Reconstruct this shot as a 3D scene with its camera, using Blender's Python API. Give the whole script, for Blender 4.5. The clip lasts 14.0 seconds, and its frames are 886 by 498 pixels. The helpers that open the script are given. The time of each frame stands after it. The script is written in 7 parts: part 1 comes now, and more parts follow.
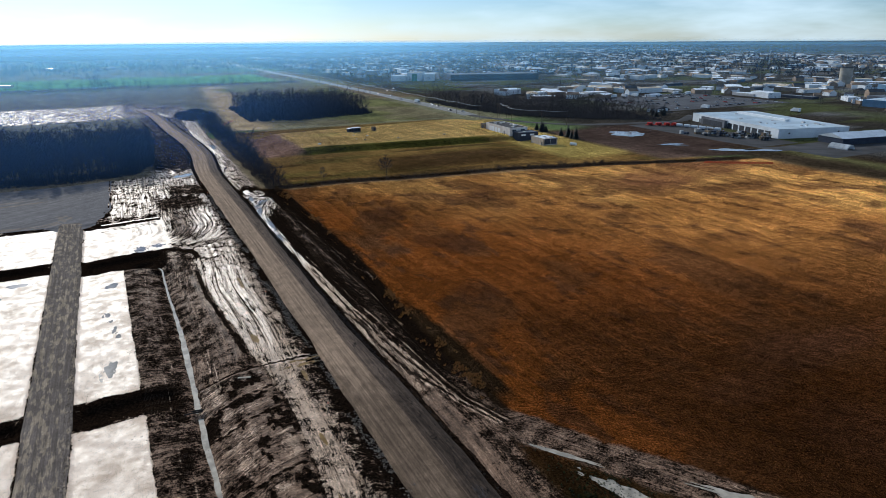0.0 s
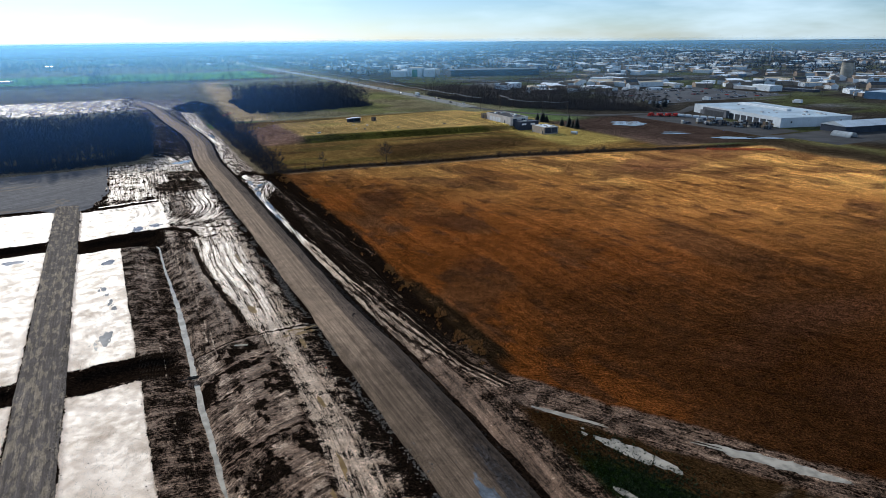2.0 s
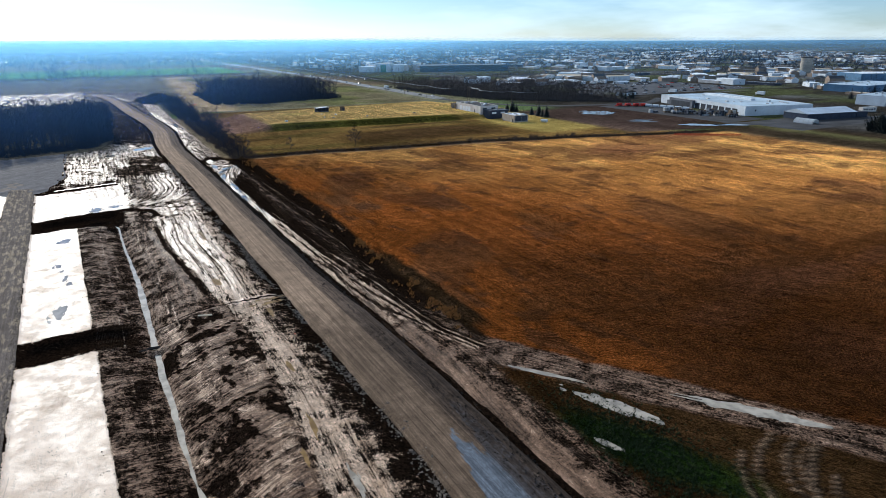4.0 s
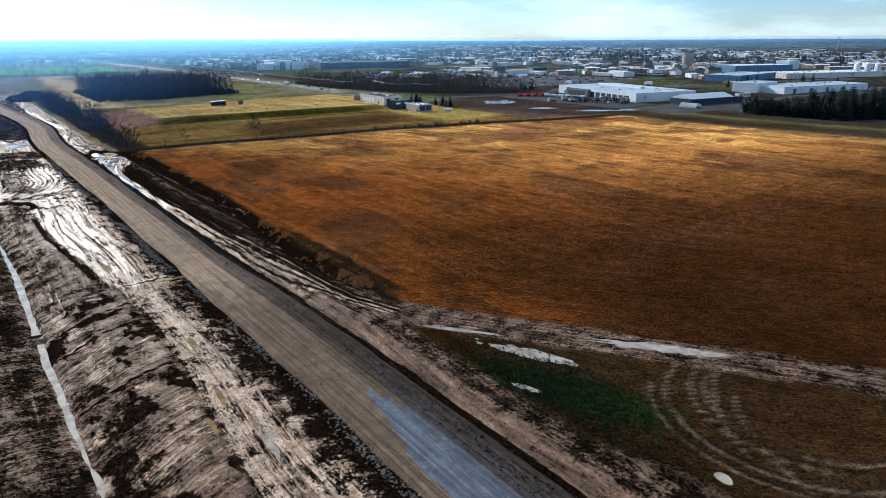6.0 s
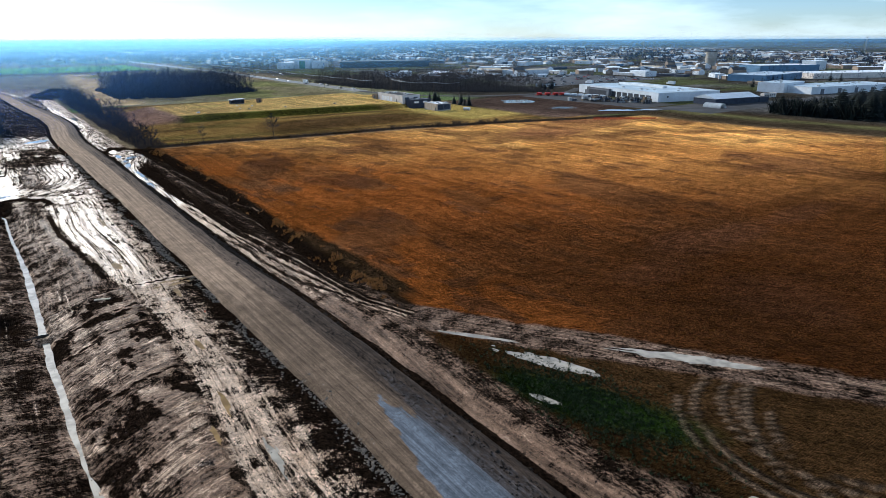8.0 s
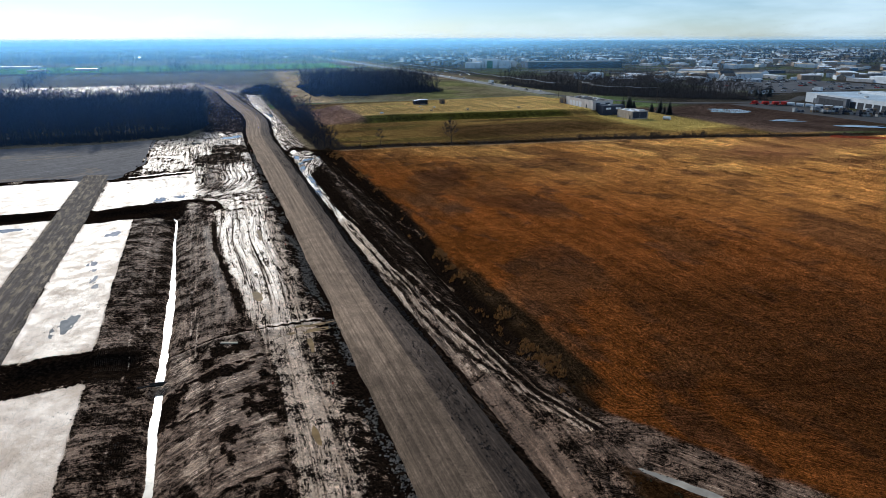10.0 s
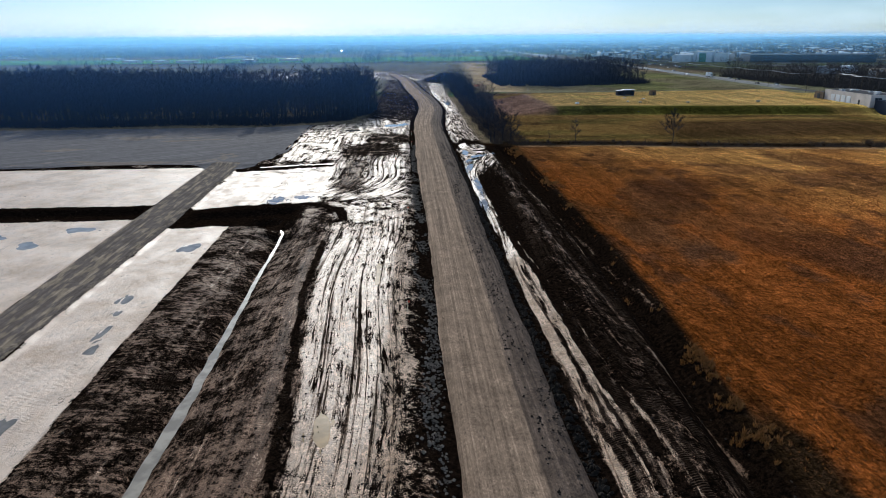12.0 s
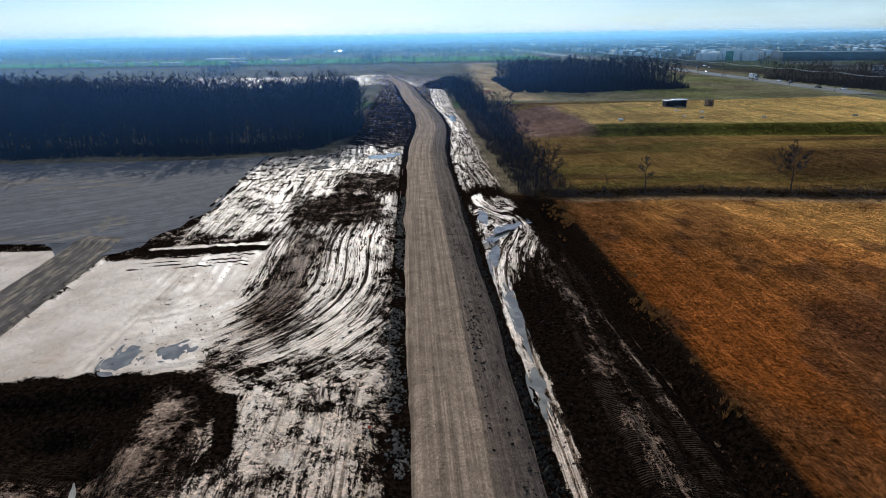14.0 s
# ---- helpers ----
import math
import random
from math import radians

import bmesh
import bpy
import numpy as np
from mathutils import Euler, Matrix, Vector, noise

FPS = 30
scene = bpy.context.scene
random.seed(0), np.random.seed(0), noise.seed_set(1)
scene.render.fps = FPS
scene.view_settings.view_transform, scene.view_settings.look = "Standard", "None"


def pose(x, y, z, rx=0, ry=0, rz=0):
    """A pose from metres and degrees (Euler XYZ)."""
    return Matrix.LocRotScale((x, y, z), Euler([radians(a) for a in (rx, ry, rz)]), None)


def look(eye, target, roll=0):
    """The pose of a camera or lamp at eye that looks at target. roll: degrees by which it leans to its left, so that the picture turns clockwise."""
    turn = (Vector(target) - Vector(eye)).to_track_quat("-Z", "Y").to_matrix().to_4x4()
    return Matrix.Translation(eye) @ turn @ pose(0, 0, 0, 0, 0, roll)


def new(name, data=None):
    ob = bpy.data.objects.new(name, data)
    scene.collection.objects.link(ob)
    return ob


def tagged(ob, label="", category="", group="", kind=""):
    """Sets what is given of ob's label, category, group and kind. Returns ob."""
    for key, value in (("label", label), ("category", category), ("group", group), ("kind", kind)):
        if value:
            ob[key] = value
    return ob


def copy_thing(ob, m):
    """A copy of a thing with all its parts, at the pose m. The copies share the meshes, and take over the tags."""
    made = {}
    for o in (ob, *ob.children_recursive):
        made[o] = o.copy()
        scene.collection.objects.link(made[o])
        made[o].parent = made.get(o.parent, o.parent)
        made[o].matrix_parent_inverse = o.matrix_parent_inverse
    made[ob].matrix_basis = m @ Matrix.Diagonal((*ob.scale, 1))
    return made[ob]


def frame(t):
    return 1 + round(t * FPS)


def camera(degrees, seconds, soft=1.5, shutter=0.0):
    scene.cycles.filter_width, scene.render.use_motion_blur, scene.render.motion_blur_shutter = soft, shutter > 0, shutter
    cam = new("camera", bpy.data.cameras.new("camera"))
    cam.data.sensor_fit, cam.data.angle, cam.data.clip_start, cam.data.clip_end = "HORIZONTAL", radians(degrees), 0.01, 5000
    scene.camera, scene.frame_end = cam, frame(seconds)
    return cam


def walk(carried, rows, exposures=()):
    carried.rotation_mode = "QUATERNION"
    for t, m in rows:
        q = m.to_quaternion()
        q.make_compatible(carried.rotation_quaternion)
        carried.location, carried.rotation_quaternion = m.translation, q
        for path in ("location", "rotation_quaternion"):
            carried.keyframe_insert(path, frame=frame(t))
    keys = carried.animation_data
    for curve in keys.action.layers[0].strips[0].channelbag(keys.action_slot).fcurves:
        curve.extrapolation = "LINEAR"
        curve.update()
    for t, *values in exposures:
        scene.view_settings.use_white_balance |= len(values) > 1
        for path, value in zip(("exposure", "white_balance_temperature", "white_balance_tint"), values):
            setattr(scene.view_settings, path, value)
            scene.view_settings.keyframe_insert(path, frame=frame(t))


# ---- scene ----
cam = camera(71.0, 14.0, soft=0.4)
PATH = [
    (0, (0.333, 0.17, 65.999), (0.334, 2.063, 65.352), -0.3),
    (0.5, (0.289, 0.003, 64.11), (0.291, 1.896, 63.464), -0.3),
    (1, (0.173, 0.086, 62.063), (0.175, 1.979, 61.417), -0.4),
    (1.5, (0.257, -0.141, 60.33), (0.257, 1.752, 59.684), -0.4),
    (2, (0.397, -0.094, 58.617), (0.396, 1.799, 57.971), -0.4),
    (4.3, (-0.037, 0.875, 49.617), (0.092, 2.764, 48.973), -0.3),
    (4.5, (-0.04, 0.646, 49.014), (0.118, 2.533, 48.37), -0.4),
    (5, (0.191, 0.596, 47.065), (0.449, 2.472, 46.421), -0.4),
    (5.5, (0.166, 0.478, 45.238), (0.52, 2.338, 44.594), -0.3),
    (6, (0.141, 0.402, 43.749), (0.516, 2.258, 43.106), -0.3),
    (6.5, (0.061, 0.425, 42.839), (0.436, 2.281, 42.195), -0.3),
    (7, (0.247, 0.912, 42.597), (0.621, 2.768, 41.953), -0.3),
    (7.2, (0.406, 1.524, 42.638), (0.78, 3.38, 41.994), -0.3),
    (9.3, (1.811, 17.272, 43.225), (1.845, 19.165, 42.582), -0.1),
    (9.5, (1.806, 21.277, 43.29), (1.777, 23.17, 42.647), -0.1),
    (10, (0.91, 33.495, 42.906), (0.688, 35.376, 42.263), -0.2),
    (10.5, (-1.145, 47.481, 39.452), (-1.532, 49.334, 38.809), -0.2),
    (11, (-4.633, 62.101, 33.442), (-5.117, 63.932, 32.797), -0.2),
    (11.5, (-9.761, 78.416, 32.04), (-10.45, 80.179, 31.394), -0.4),
    (12, (-15.435, 92.443, 31.925), (-16.193, 94.177, 31.28), -0.4),
    (12.5, (-22.033, 107.943, 32.038), (-22.797, 109.675, 31.392), -0.4),
    (13, (-29.284, 124.112, 31.922), (-30.05, 125.843, 31.277), -0.6),
    (13.5, (-36.868, 141.168, 31.763), (-37.636, 142.899, 31.117), -0.6),
    (14, (-44.175, 158.129, 31.753), (-44.945, 159.857, 31.104), -0.8),
]
walk(cam, [(t, look(eye, target, roll)) for t, eye, target, roll in PATH], exposures=[(0.0, -0.3, 5900, 8), (2.2, -0.25, 5900, 8), (4.5, 0.05, 5900, 8), (7.0, 0.22, 5900, 8), (9.5, -0.12, 5900, 8), (10.5, -0.42, 5900, 8), (14.0, -0.38, 5900, 8)])

# ---------------------------------------------------------------- light
SUN_AZ, SUN_EL = 35.0, 25.0  # degrees left of the first heading, degrees up
world = bpy.data.worlds.new("sky")
scene.world = world
world.use_nodes = True
wn, wl = world.node_tree.nodes, world.node_tree.links
wn.clear()
sky = wn.new("ShaderNodeTexSky")
sky.sky_type, sky.sun_disc = "NISHITA", False
sky.sun_elevation, sky.sun_rotation = radians(SUN_EL), radians(-SUN_AZ)
sky.air_density, sky.dust_density, sky.ozone_density = 0.8, 0.2, 5.0
back = wn.new("ShaderNodeBackground")
back.inputs["Strength"].default_value = 0.12
out = wn.new("ShaderNodeOutputWorld")
# thin veils of cloud
where = wn.new("ShaderNodeTexCoord")
flat = wn.new("ShaderNodeMapping")
flat.inputs["Scale"].default_value = (1.0, 1.0, 5.0)
veil = wn.new("ShaderNodeTexNoise")
veil.inputs["Scale"].default_value, veil.inputs["Detail"].default_value, veil.inputs["Roughness"].default_value = 2.6, 5.0, 0.6
share = wn.new("ShaderNodeMapRange")
share.inputs["From Min"].default_value, share.inputs["From Max"].default_value, share.inputs["To Max"].default_value = 0.42, 0.72, 0.75
cloudy = wn.new("ShaderNodeMix")
cloudy.data_type = "RGBA"
cloudy.inputs[7].default_value = (8.9, 10.6, 11.4, 1)
wl.new(where.outputs["Generated"], flat.inputs[0])
wl.new(flat.outputs[0], veil.inputs["Vector"])
wl.new(veil.outputs[0], share.inputs["Value"])
wl.new(share.outputs[0], cloudy.inputs[0])
wl.new(sky.outputs[0], cloudy.inputs[6])
wl.new(cloudy.outputs[2], back.inputs[0])
wl.new(back.outputs[0], out.inputs[0])
sun_data = bpy.data.lights.new("sun", "SUN")
sun_data.energy, sun_data.angle, sun_data.color = 4.8, radians(0.6), (1.0, 0.92, 0.79)
sun = new("sun", sun_data)
sun_way = Vector((-math.sin(radians(SUN_AZ)) * math.cos(radians(SUN_EL)), math.cos(radians(SUN_AZ)) * math.cos(radians(SUN_EL)), math.sin(radians(SUN_EL))))
sun.matrix_basis = look(sun_way * 900, (0, 0, 0))

# ---------------------------------------------------------------- the plan: s runs along the haul road, u to its left
A0 = (-4.5, 86.8)
AX, AY = -0.4424 / math.hypot(0.4424, 0.8968), 0.8968 / math.hypot(0.4424, 0.8968)
YAW = math.degrees(math.atan2(-AX, AY))  # turn of a thing whose y runs along the road


def W(s, u, z=0.0):
    return Vector((A0[0] + s * AX - u * AY, A0[1] + s * AY + u * AX, z))


def xy(s, u):
    return A0[0] + s * AX - u * AY, A0[1] + s * AY + u * AX


def sm(a, b, x):
    k = np.clip((np.asarray(x, float) - a) / (b - a), 0, 1)
    return k * k * (3 - 2 * k)


def band(x, a, b, soft):
    return sm(a - soft, a + soft, x) * (1 - sm(b - soft, b + soft, x))


def _lattice(ix, iy, seed):
    n = (ix.astype(np.int64) * 374761393 + iy.astype(np.int64) * 668265263 + seed * 1442695041) & 0x7FFFFFFF
    n = ((n ^ (n >> 13)) * 1274126177) & 0x7FFFFFFF
    return ((n ^ (n >> 16)) & 0xFFFF) / 65535.0


def vnoise(x, y, seed=0):
    """Smooth noise from 0 to 1 on unit cells."""
    x, y = np.asarray(x, float), np.asarray(y, float)
    ix, iy = np.floor(x), np.floor(y)
    fx, fy = x - ix, y - iy
    fx, fy = fx * fx * (3 - 2 * fx), fy * fy * (3 - 2 * fy)
    a, b = _lattice(ix, iy, seed), _lattice(ix + 1, iy, seed)
    c, d = _lattice(ix, iy + 1, seed), _lattice(ix + 1, iy + 1, seed)
    return (a * (1 - fx) + b * fx) * (1 - fy) + (c * (1 - fx) + d * fx) * fy


def fbm(x, y, seed=0, octaves=4):
    total, amp, norm = 0.0, 1.0, 0.0
    for k in range(octaves):
        total = total + amp * vnoise(x * 2 ** k + 17.3 * k, y * 2 ** k - 9.1 * k, seed + k)
        norm += amp
        amp *= 0.5
    return total / norm


# centre line of the haul road, as lateral offset u over s
ROAD_S = np.array([-90, -40, -17, 0, 26, 50, 80, 118, 160, 188, 216, 252, 290, 302, 315, 345, 376, 420, 464, 510, 555, 600, 640])
ROAD_U = np.array([-1.4, -1.8, -2.2, -1.9, -1.5, -0.65, -0.2, 0.1, 0.8, 1.0, 1.2, 1.3, 0.9, -0.4, -1.9, -1.6, -0.8, 3.0, 7.0, 9.6, 12.7, 20.0, 30.0])


def road_u(s):
    fine = np.linspace(-90, 640, 400)
    base = np.interp(fine, ROAD_S, ROAD_U)
    pad = np.pad(base, 12, mode="edge")
    base = np.convolve(pad, np.ones(25) / 25, mode="valid")
    return np.interp(s, fine, base)




def ROAD_HALF(s):
    return np.interp(s, [0, 26, 50, 120, 180, 300], [4.95, 4.75, 4.1, 4.15, 4.6, 4.8])


# puddles: s, u, half length along s, half width, turn in degrees
PUDDLES = [
    (-23.0, -25.5, 9.0, 1.5, -24), (-34.0, -42.0, 11.5, 1.3, -37), (-10.5, -22.2, 7.5, 0.6, -36), (-29.6, -18.4, 3.0, 0.7, -20), (-54.8, -22.0, 1.2, 0.9, 0),
    (152.0, -7.6, 11.0, 0.75, 1), (134.0, -7.2, 6.5, 0.7, 2), (185.0, -12.0, 4.0, 1.2, 50), (181.0, -9.4, 4.5, 0.9, 35), (194.0, -8.2, 6.0, 0.9, 0), (172.0, -7.6, 6.0, 0.9, 6),
    (144.4, 37.0, 2.6, 2.2, 20), (145.2, 31.8, 2.0, 1.7, 30),
    (56.2, 15.8, 2.8, 1.0, 0), (94.0, 12.8, 6.0, 0.45, 0), (40.9, 9.0, 0.45, 3.2, 0), (39.0, 9.4, 0.45, 3.2, 0), (34.0, 9.6, 2.6, 0.5, 0),
    (57.8, 46.0, 3.6, 1.4, 8), (75.4, 44.4, 1.6, 0.8, 0), (79.0, 45.2, 2.2, 0.6, 0), (90.0, 47.0, 1.6, 0.8, 0), (113.0, 46.0, 2.4, 1.5, 30), (85.0, 46.0, 0.9, 0.6, 0),
    (126.0, 71.0, 1.8, 3.6, 0), (117.0, 76.0, 2.2, 2.4, 0), (121.0, 84.0, 2.6, 3.2, 0),
    (264.0, 15.6, 3.0, 3.6, 30), (268.0, 12.0, 3.0, 2.0, 0), (246.0, 30.0, 3.0, 3.0, 0), (355.0, -12.0, 14.0, 1.4, 0), (12.0, 12.2, 2.6, 0.4, 0), (-6.0, 14.0, 3.2, 0.4, 4), (-12.0, 17.0, 2.6, 0.35, 4), (-20.0, 13.0, 3.0, 0.4, 4),
    (270.0, -291.0, 9.5, 10.5, 50), (218.0, -281.0, 1.6, 6.5, 35), (222.0, -286.0, 1.0, 4.5, 35), (186.0, -301.0, 3.6, 10.0, 30), (177.0, -316.0, 2.8, 8.0, 30),
]


RISE = 22.0  # of the plain towards the horizon


def land_plan(s, u):
    """Height of the graded ground, without roughness: numpy arrays in, metres out."""
    s, u = np.broadcast_arrays(np.asarray(s, float), np.asarray(u, float))
    y = A0[1] + s * AY + u * AX
    z = -2.3 * sm(6, 75, u) - 0.7 * sm(60, 130, s) * band(u, 6, 60, 6) * (1 - sm(200, 240, s)) - 2.0 * sm(235, 330, y) * (1 - sm(6, 40, u))
    # the plain rises a little to the horizon
    far = np.hypot(s, u)
    z = z + RISE * sm(1900, 4800, far) + 16 * sm(2200, 3600, far) * np.clip(fbm(s / 900 + 3, u / 900, 401, 3) - 0.47, 0, 1)
    v = u - road_u(s)
    near = sm(-420, -300, s) * (1 - sm(590, 640, s))
    v = v * 4.9 / ROAD_HALF(s)
    # haul road bed, with shoulders
    z = z - 0.7 * near * (sm(4.6, 6.0, v) * (1 - sm(6.6, 10, v))) - 0.8 * near * sm(4.6, 6.0, -v) * (1 - sm(8, 11, -v))
    z = z - 0.35 * near * (1 - sm(3.6, 4.6, np.abs(v)))
    # spoil bank and wet hollow between the road and the field
    bank = sm(12, 34, s) * (1 - sm(190, 215, s))
    z = z + bank * (0.8 * band(u, -15.5, -12.0, 1.5) - 2.0 * band(u, RIM(s) + 1.6, RIM(s) + 4.0, 1.3) + 0.3 * band(u, -26.5, -24.4, 1.6))
    # drainage ditch, slopes on both sides
    ditch = sm(-400, -300, s) * (1 - sm(118, 124, s))
    off = np.abs(u - DITCH(s))
    z = z - ditch * (1.7 * (1 - sm(0.4, 9.0, off)) + 0.5 * (1 - sm(0.5, 1.4, off)))
    hook = np.abs(np.hypot(s - 121.5, u - DITCH(120.0) - 7.6) - 7.6)
    z = z - 1.5 * (1 - sm(0.5, 4.5, hook)) * sm(117, 121, s) * (1 - sm(38, 43, u)) * sm(28, 30, u)
    z = z + 0.8 * ditch * band(s, 32.0, 33.4, 0.6) * (1 - sm(0.8, 1.8, off))
    # hollows between the pads
    for a, b, ua, ub in ((36.0, 45.5, 34, 50.5), (127.5, 139.0, 32, 53), (133.0, 143.0, 65, 240), (38.5, 46.0, 61, 240)):
        z = z - 1.15 * band(s, a + 2.0, b - 2.2, 1.8) * band(u, ua, ub, 1.2)
    # raised site road and gravel apron
    z = z + 0.45 * band(u, SITE(s) - 4.2, SITE(s) + 4.2, 0.7) * sm(-400, -300, s) * (1 - sm(186, 191, s))
    z = z + 0.45 * band(s, 187, 270, 1.0) * sm(46, 48.5, u - 4 * (1 - sm(184, 215, s))) * (1 - sm(235, 255, u))
    # graded lawn platform with its bank, and a bare end
    foot = 294 - 0.10 * np.clip(-u - 80, 0, 200)
    plat = sm(foot, foot + 10, s) * (1 - sm(372 + 0.1 * (-u - 60), 384 + 0.1 * (-u - 60), s)) * sm(38, 58, -u) * (1 - sm(205, 235, -u))
    z = z + 3.0 * plat
    z = z + 1.3 * sm(228, 246, s) * (1 - sm(255, 285, s)) * sm(80, 110, -u) * (1 - sm(150, 190, -u))
    # spoil heap where the haul road turns
    z = z + 6.0 * np.exp(-(((s - 540) / 34) ** 2 + ((u + 20) / 13) ** 2)) * (0.7 + 0.6 * fbm(s / 9, u / 9, 44))
    # dip of the hedge line
    z = z - 0.7 * (1 - sm(0.5, 3.0, np.abs(s - HEDGE(u)))) * sm(22, 30, -u) * (1 - sm(265, 285, -u))
    return z


def DITCH(s):
    return 29.8 + 0.018 * s + 0.3 * np.sin(s * 0.07)


def SITE(s):
    return 55.0 + 0.03 * s


HEDGE_U = np.array([-500, -280, -250, -227, -195, -172, -152, -129, -98, -77, -55, -25, 0])
HEDGE_S = np.array([120, 167, 174, 181, 191, 195, 202, 205, 207, 210, 214, 212, 212])


def HEDGE(u):
    fine = np.linspace(-500, 0, 251)
    base = np.convolve(np.pad(np.interp(fine, HEDGE_U, HEDGE_S), 4, mode="edge"), np.ones(9) / 9, mode="valid")
    return np.interp(u, fine, base)


# outer edge of the dug verge towards the stubble field
RIM_S = np.array([-10, 3, 16, 28, 43, 52, 60, 76, 101, 145, 200])
RIM_U = np.array([-20.5, -21.4, -21.2, -21.4, -21.6, -21.6, -22.1, -23.2, -24.0, -23.8, -24.0])


def RIM(s):
    return np.interp(s, RIM_S, RIM_U)


# boundary between the wheel ruts and the smooth ditch slope
EDGE_S = np.array([-60, -19, 3, 17, 28, 44, 48, 63, 75, 88, 110, 125])
EDGE_U = np.array([18.0, 17.4, 16.0, 15.6, 15.9, 17.1, 18.3, 19.2, 20.6, 21.8, 22.4, 23.0])


def EDGE(s):
    return np.interp(s, EDGE_S, EDGE_U)


def land(s, u):
    """Height of the ground with its roughness and puddle beds."""
    s, u = np.broadcast_arrays(np.asarray(s, float), np.asarray(u, float))
    z = land_plan(s, u)
    works = sm(-80, -60, s) * (1 - sm(290, 310, s))
    z = z + works * band(u, -22, 41, 2) * (1 - 0.8 * (1 - sm(4.6, 6, np.abs(u - road_u(s))))) * (0.16 * (fbm(s / 6, u / 3.2, 5) - 0.5) + 0.12 * (fbm(s / 2.2, u / 1.4, 8) - 0.5))
    z = z + works * band(u, 41, 100, 2) * 0.025 * (fbm(s / 3, u / 3, 6) - 0.5)
    z = z + (1 - works * 0.8) * 0.5 * (fbm(s / 40, u / 40, 11) - 0.5)
    return z


def rut_field(s, u):
    """Coordinates across and along the wheel ruts."""
    back = np.minimum(s - 164, 0)
    r = np.hypot(back, 40 - u)
    swing = np.arctan2(-back, np.maximum(40 - u, 0.1))
    k = (s > 137) & (u < 40) & (u > 5)
    bend = 0.6 * np.sin(s / 23) + 0.4 * np.sin(s / 9 + 1)
    across = np.where(k, r + bend * sm(164, 185, s), u + bend)
    along = np.where(k, np.where(s > 164, s, 164 - swing * r), s)
    # wheel tracks swing out beside the road near the hedge
    swing2 = 5.0 * np.exp(-(((s - 186) / 12) ** 2)) * sm(6, 9, -u) * (1 - sm(16, 20, -u))
    across = across + swing2
    # ruts of the side track along the field
    t = sm(6, -2, s) * sm(17, 20, -u)
    side = -(s + 2) * 0.54 + (u + 20) * 0.84
    across = across * (1 - t) + side * t
    # scrape marks run across the slopes of the ditch
    low = (u > EDGE(s)) & (u < DITCH(s)) & (s < 42 - 0.13 * (u - 17))
    across, along = np.where(low, 1.5 * (s + 0.27 * u + 0.4 * np.sin(u / 4)), across), np.where(low, u, along)
    rise = (u >= DITCH(s)) & (u < 38.6 + 0.035 * s) & (s < 126)
    across, along = np.where(rise, 1.2 * (s + 0.12 * u), across), np.where(rise, u, along)
    return across, along


def height(s, u):
    s, u = np.broadcast_arrays(np.asarray(s, float), np.asarray(u, float))
    across, along = rut_field(s, u)
    z = land(s, u)
    ruts = band(u, 8.5, 20.5, 1.2) * sm(-70, -50, s) * (1 - sm(285, 300, s)) + band(u, -11, -6.6, 0.8) * sm(100, 130, s) * (1 - sm(440, 470, s))
    ruts = ruts + band(s, 138, 190, 3) * band(u, 18, 42, 3) * 0.7 + 0.7 * band(s, 190, 280, 6) * band(u, 8, 46, 3)
    ruts = ruts + 0.8 * band(u, -16, -10, 1) * sm(40, 60, s) * (1 - sm(200, 215, s))
    ruts = np.clip(ruts, 0, 1)
    z = z + ruts * 0.42 * (vnoise(across / 0.9, along / 16, 21) - 0.5) + ruts * 0.26 * (vnoise(across / 0.5, along / 5, 23) - 0.5)
    # clods and slabs of turned earth
    churn = np.clip(band(u, 6.5, 23, 1.5) + band(u, -20, -10, 1.5) * sm(30, 45, s), 0, 1) * sm(-72, -60, s) * (1 - sm(275, 290, s))
    z = z + churn * 0.30 * np.clip(fbm(s / 1.3, u / 0.8, 25, 3) - 0.52, 0, 1)
    # bank of earth with two wheel tracks that crosses from the culvert to the haul road
    off = np.abs(s + 0.06 * (u - 6) - 41.5)
    z = z + 0.35 * (1 - sm(0.3, 1.7, off)) * band(u, 6.5, 30, 1.0) + 0.16 * band(u, 16.5, 30, 0.6) * sm(0, 1.2, 42 - s)
    for ps, pu, a, b, turn in PUDDLES:
        reach = 2.2 * max(a, b)
        near = (np.abs(s - ps) < reach) & (np.abs(u - pu) < reach)
        if not near.any():
            continue
        c, d = math.cos(radians(turn)), math.sin(radians(turn))
        ds, du = s[near] - ps, u[near] - pu
        e = np.hypot((ds * c - du * d) / a, (ds * d + du * c) / b)
        e = e + (0.8 if ps < 0 else 1.7) * (fbm(s[near] / 1.6, u[near] / 0.9, 61, 3) - 0.5)
        k = 1 - sm(0.95, 1.7, e)
        bed = float(land_plan(np.array([ps]), np.array([pu]))[0]) + 0.16 * (e - 1.0)
        z[near] = z[near] * (1 - k) + bed * k
    return z


def gz(s, u):
    return float(height(np.array([s]), np.array([u]))[0])


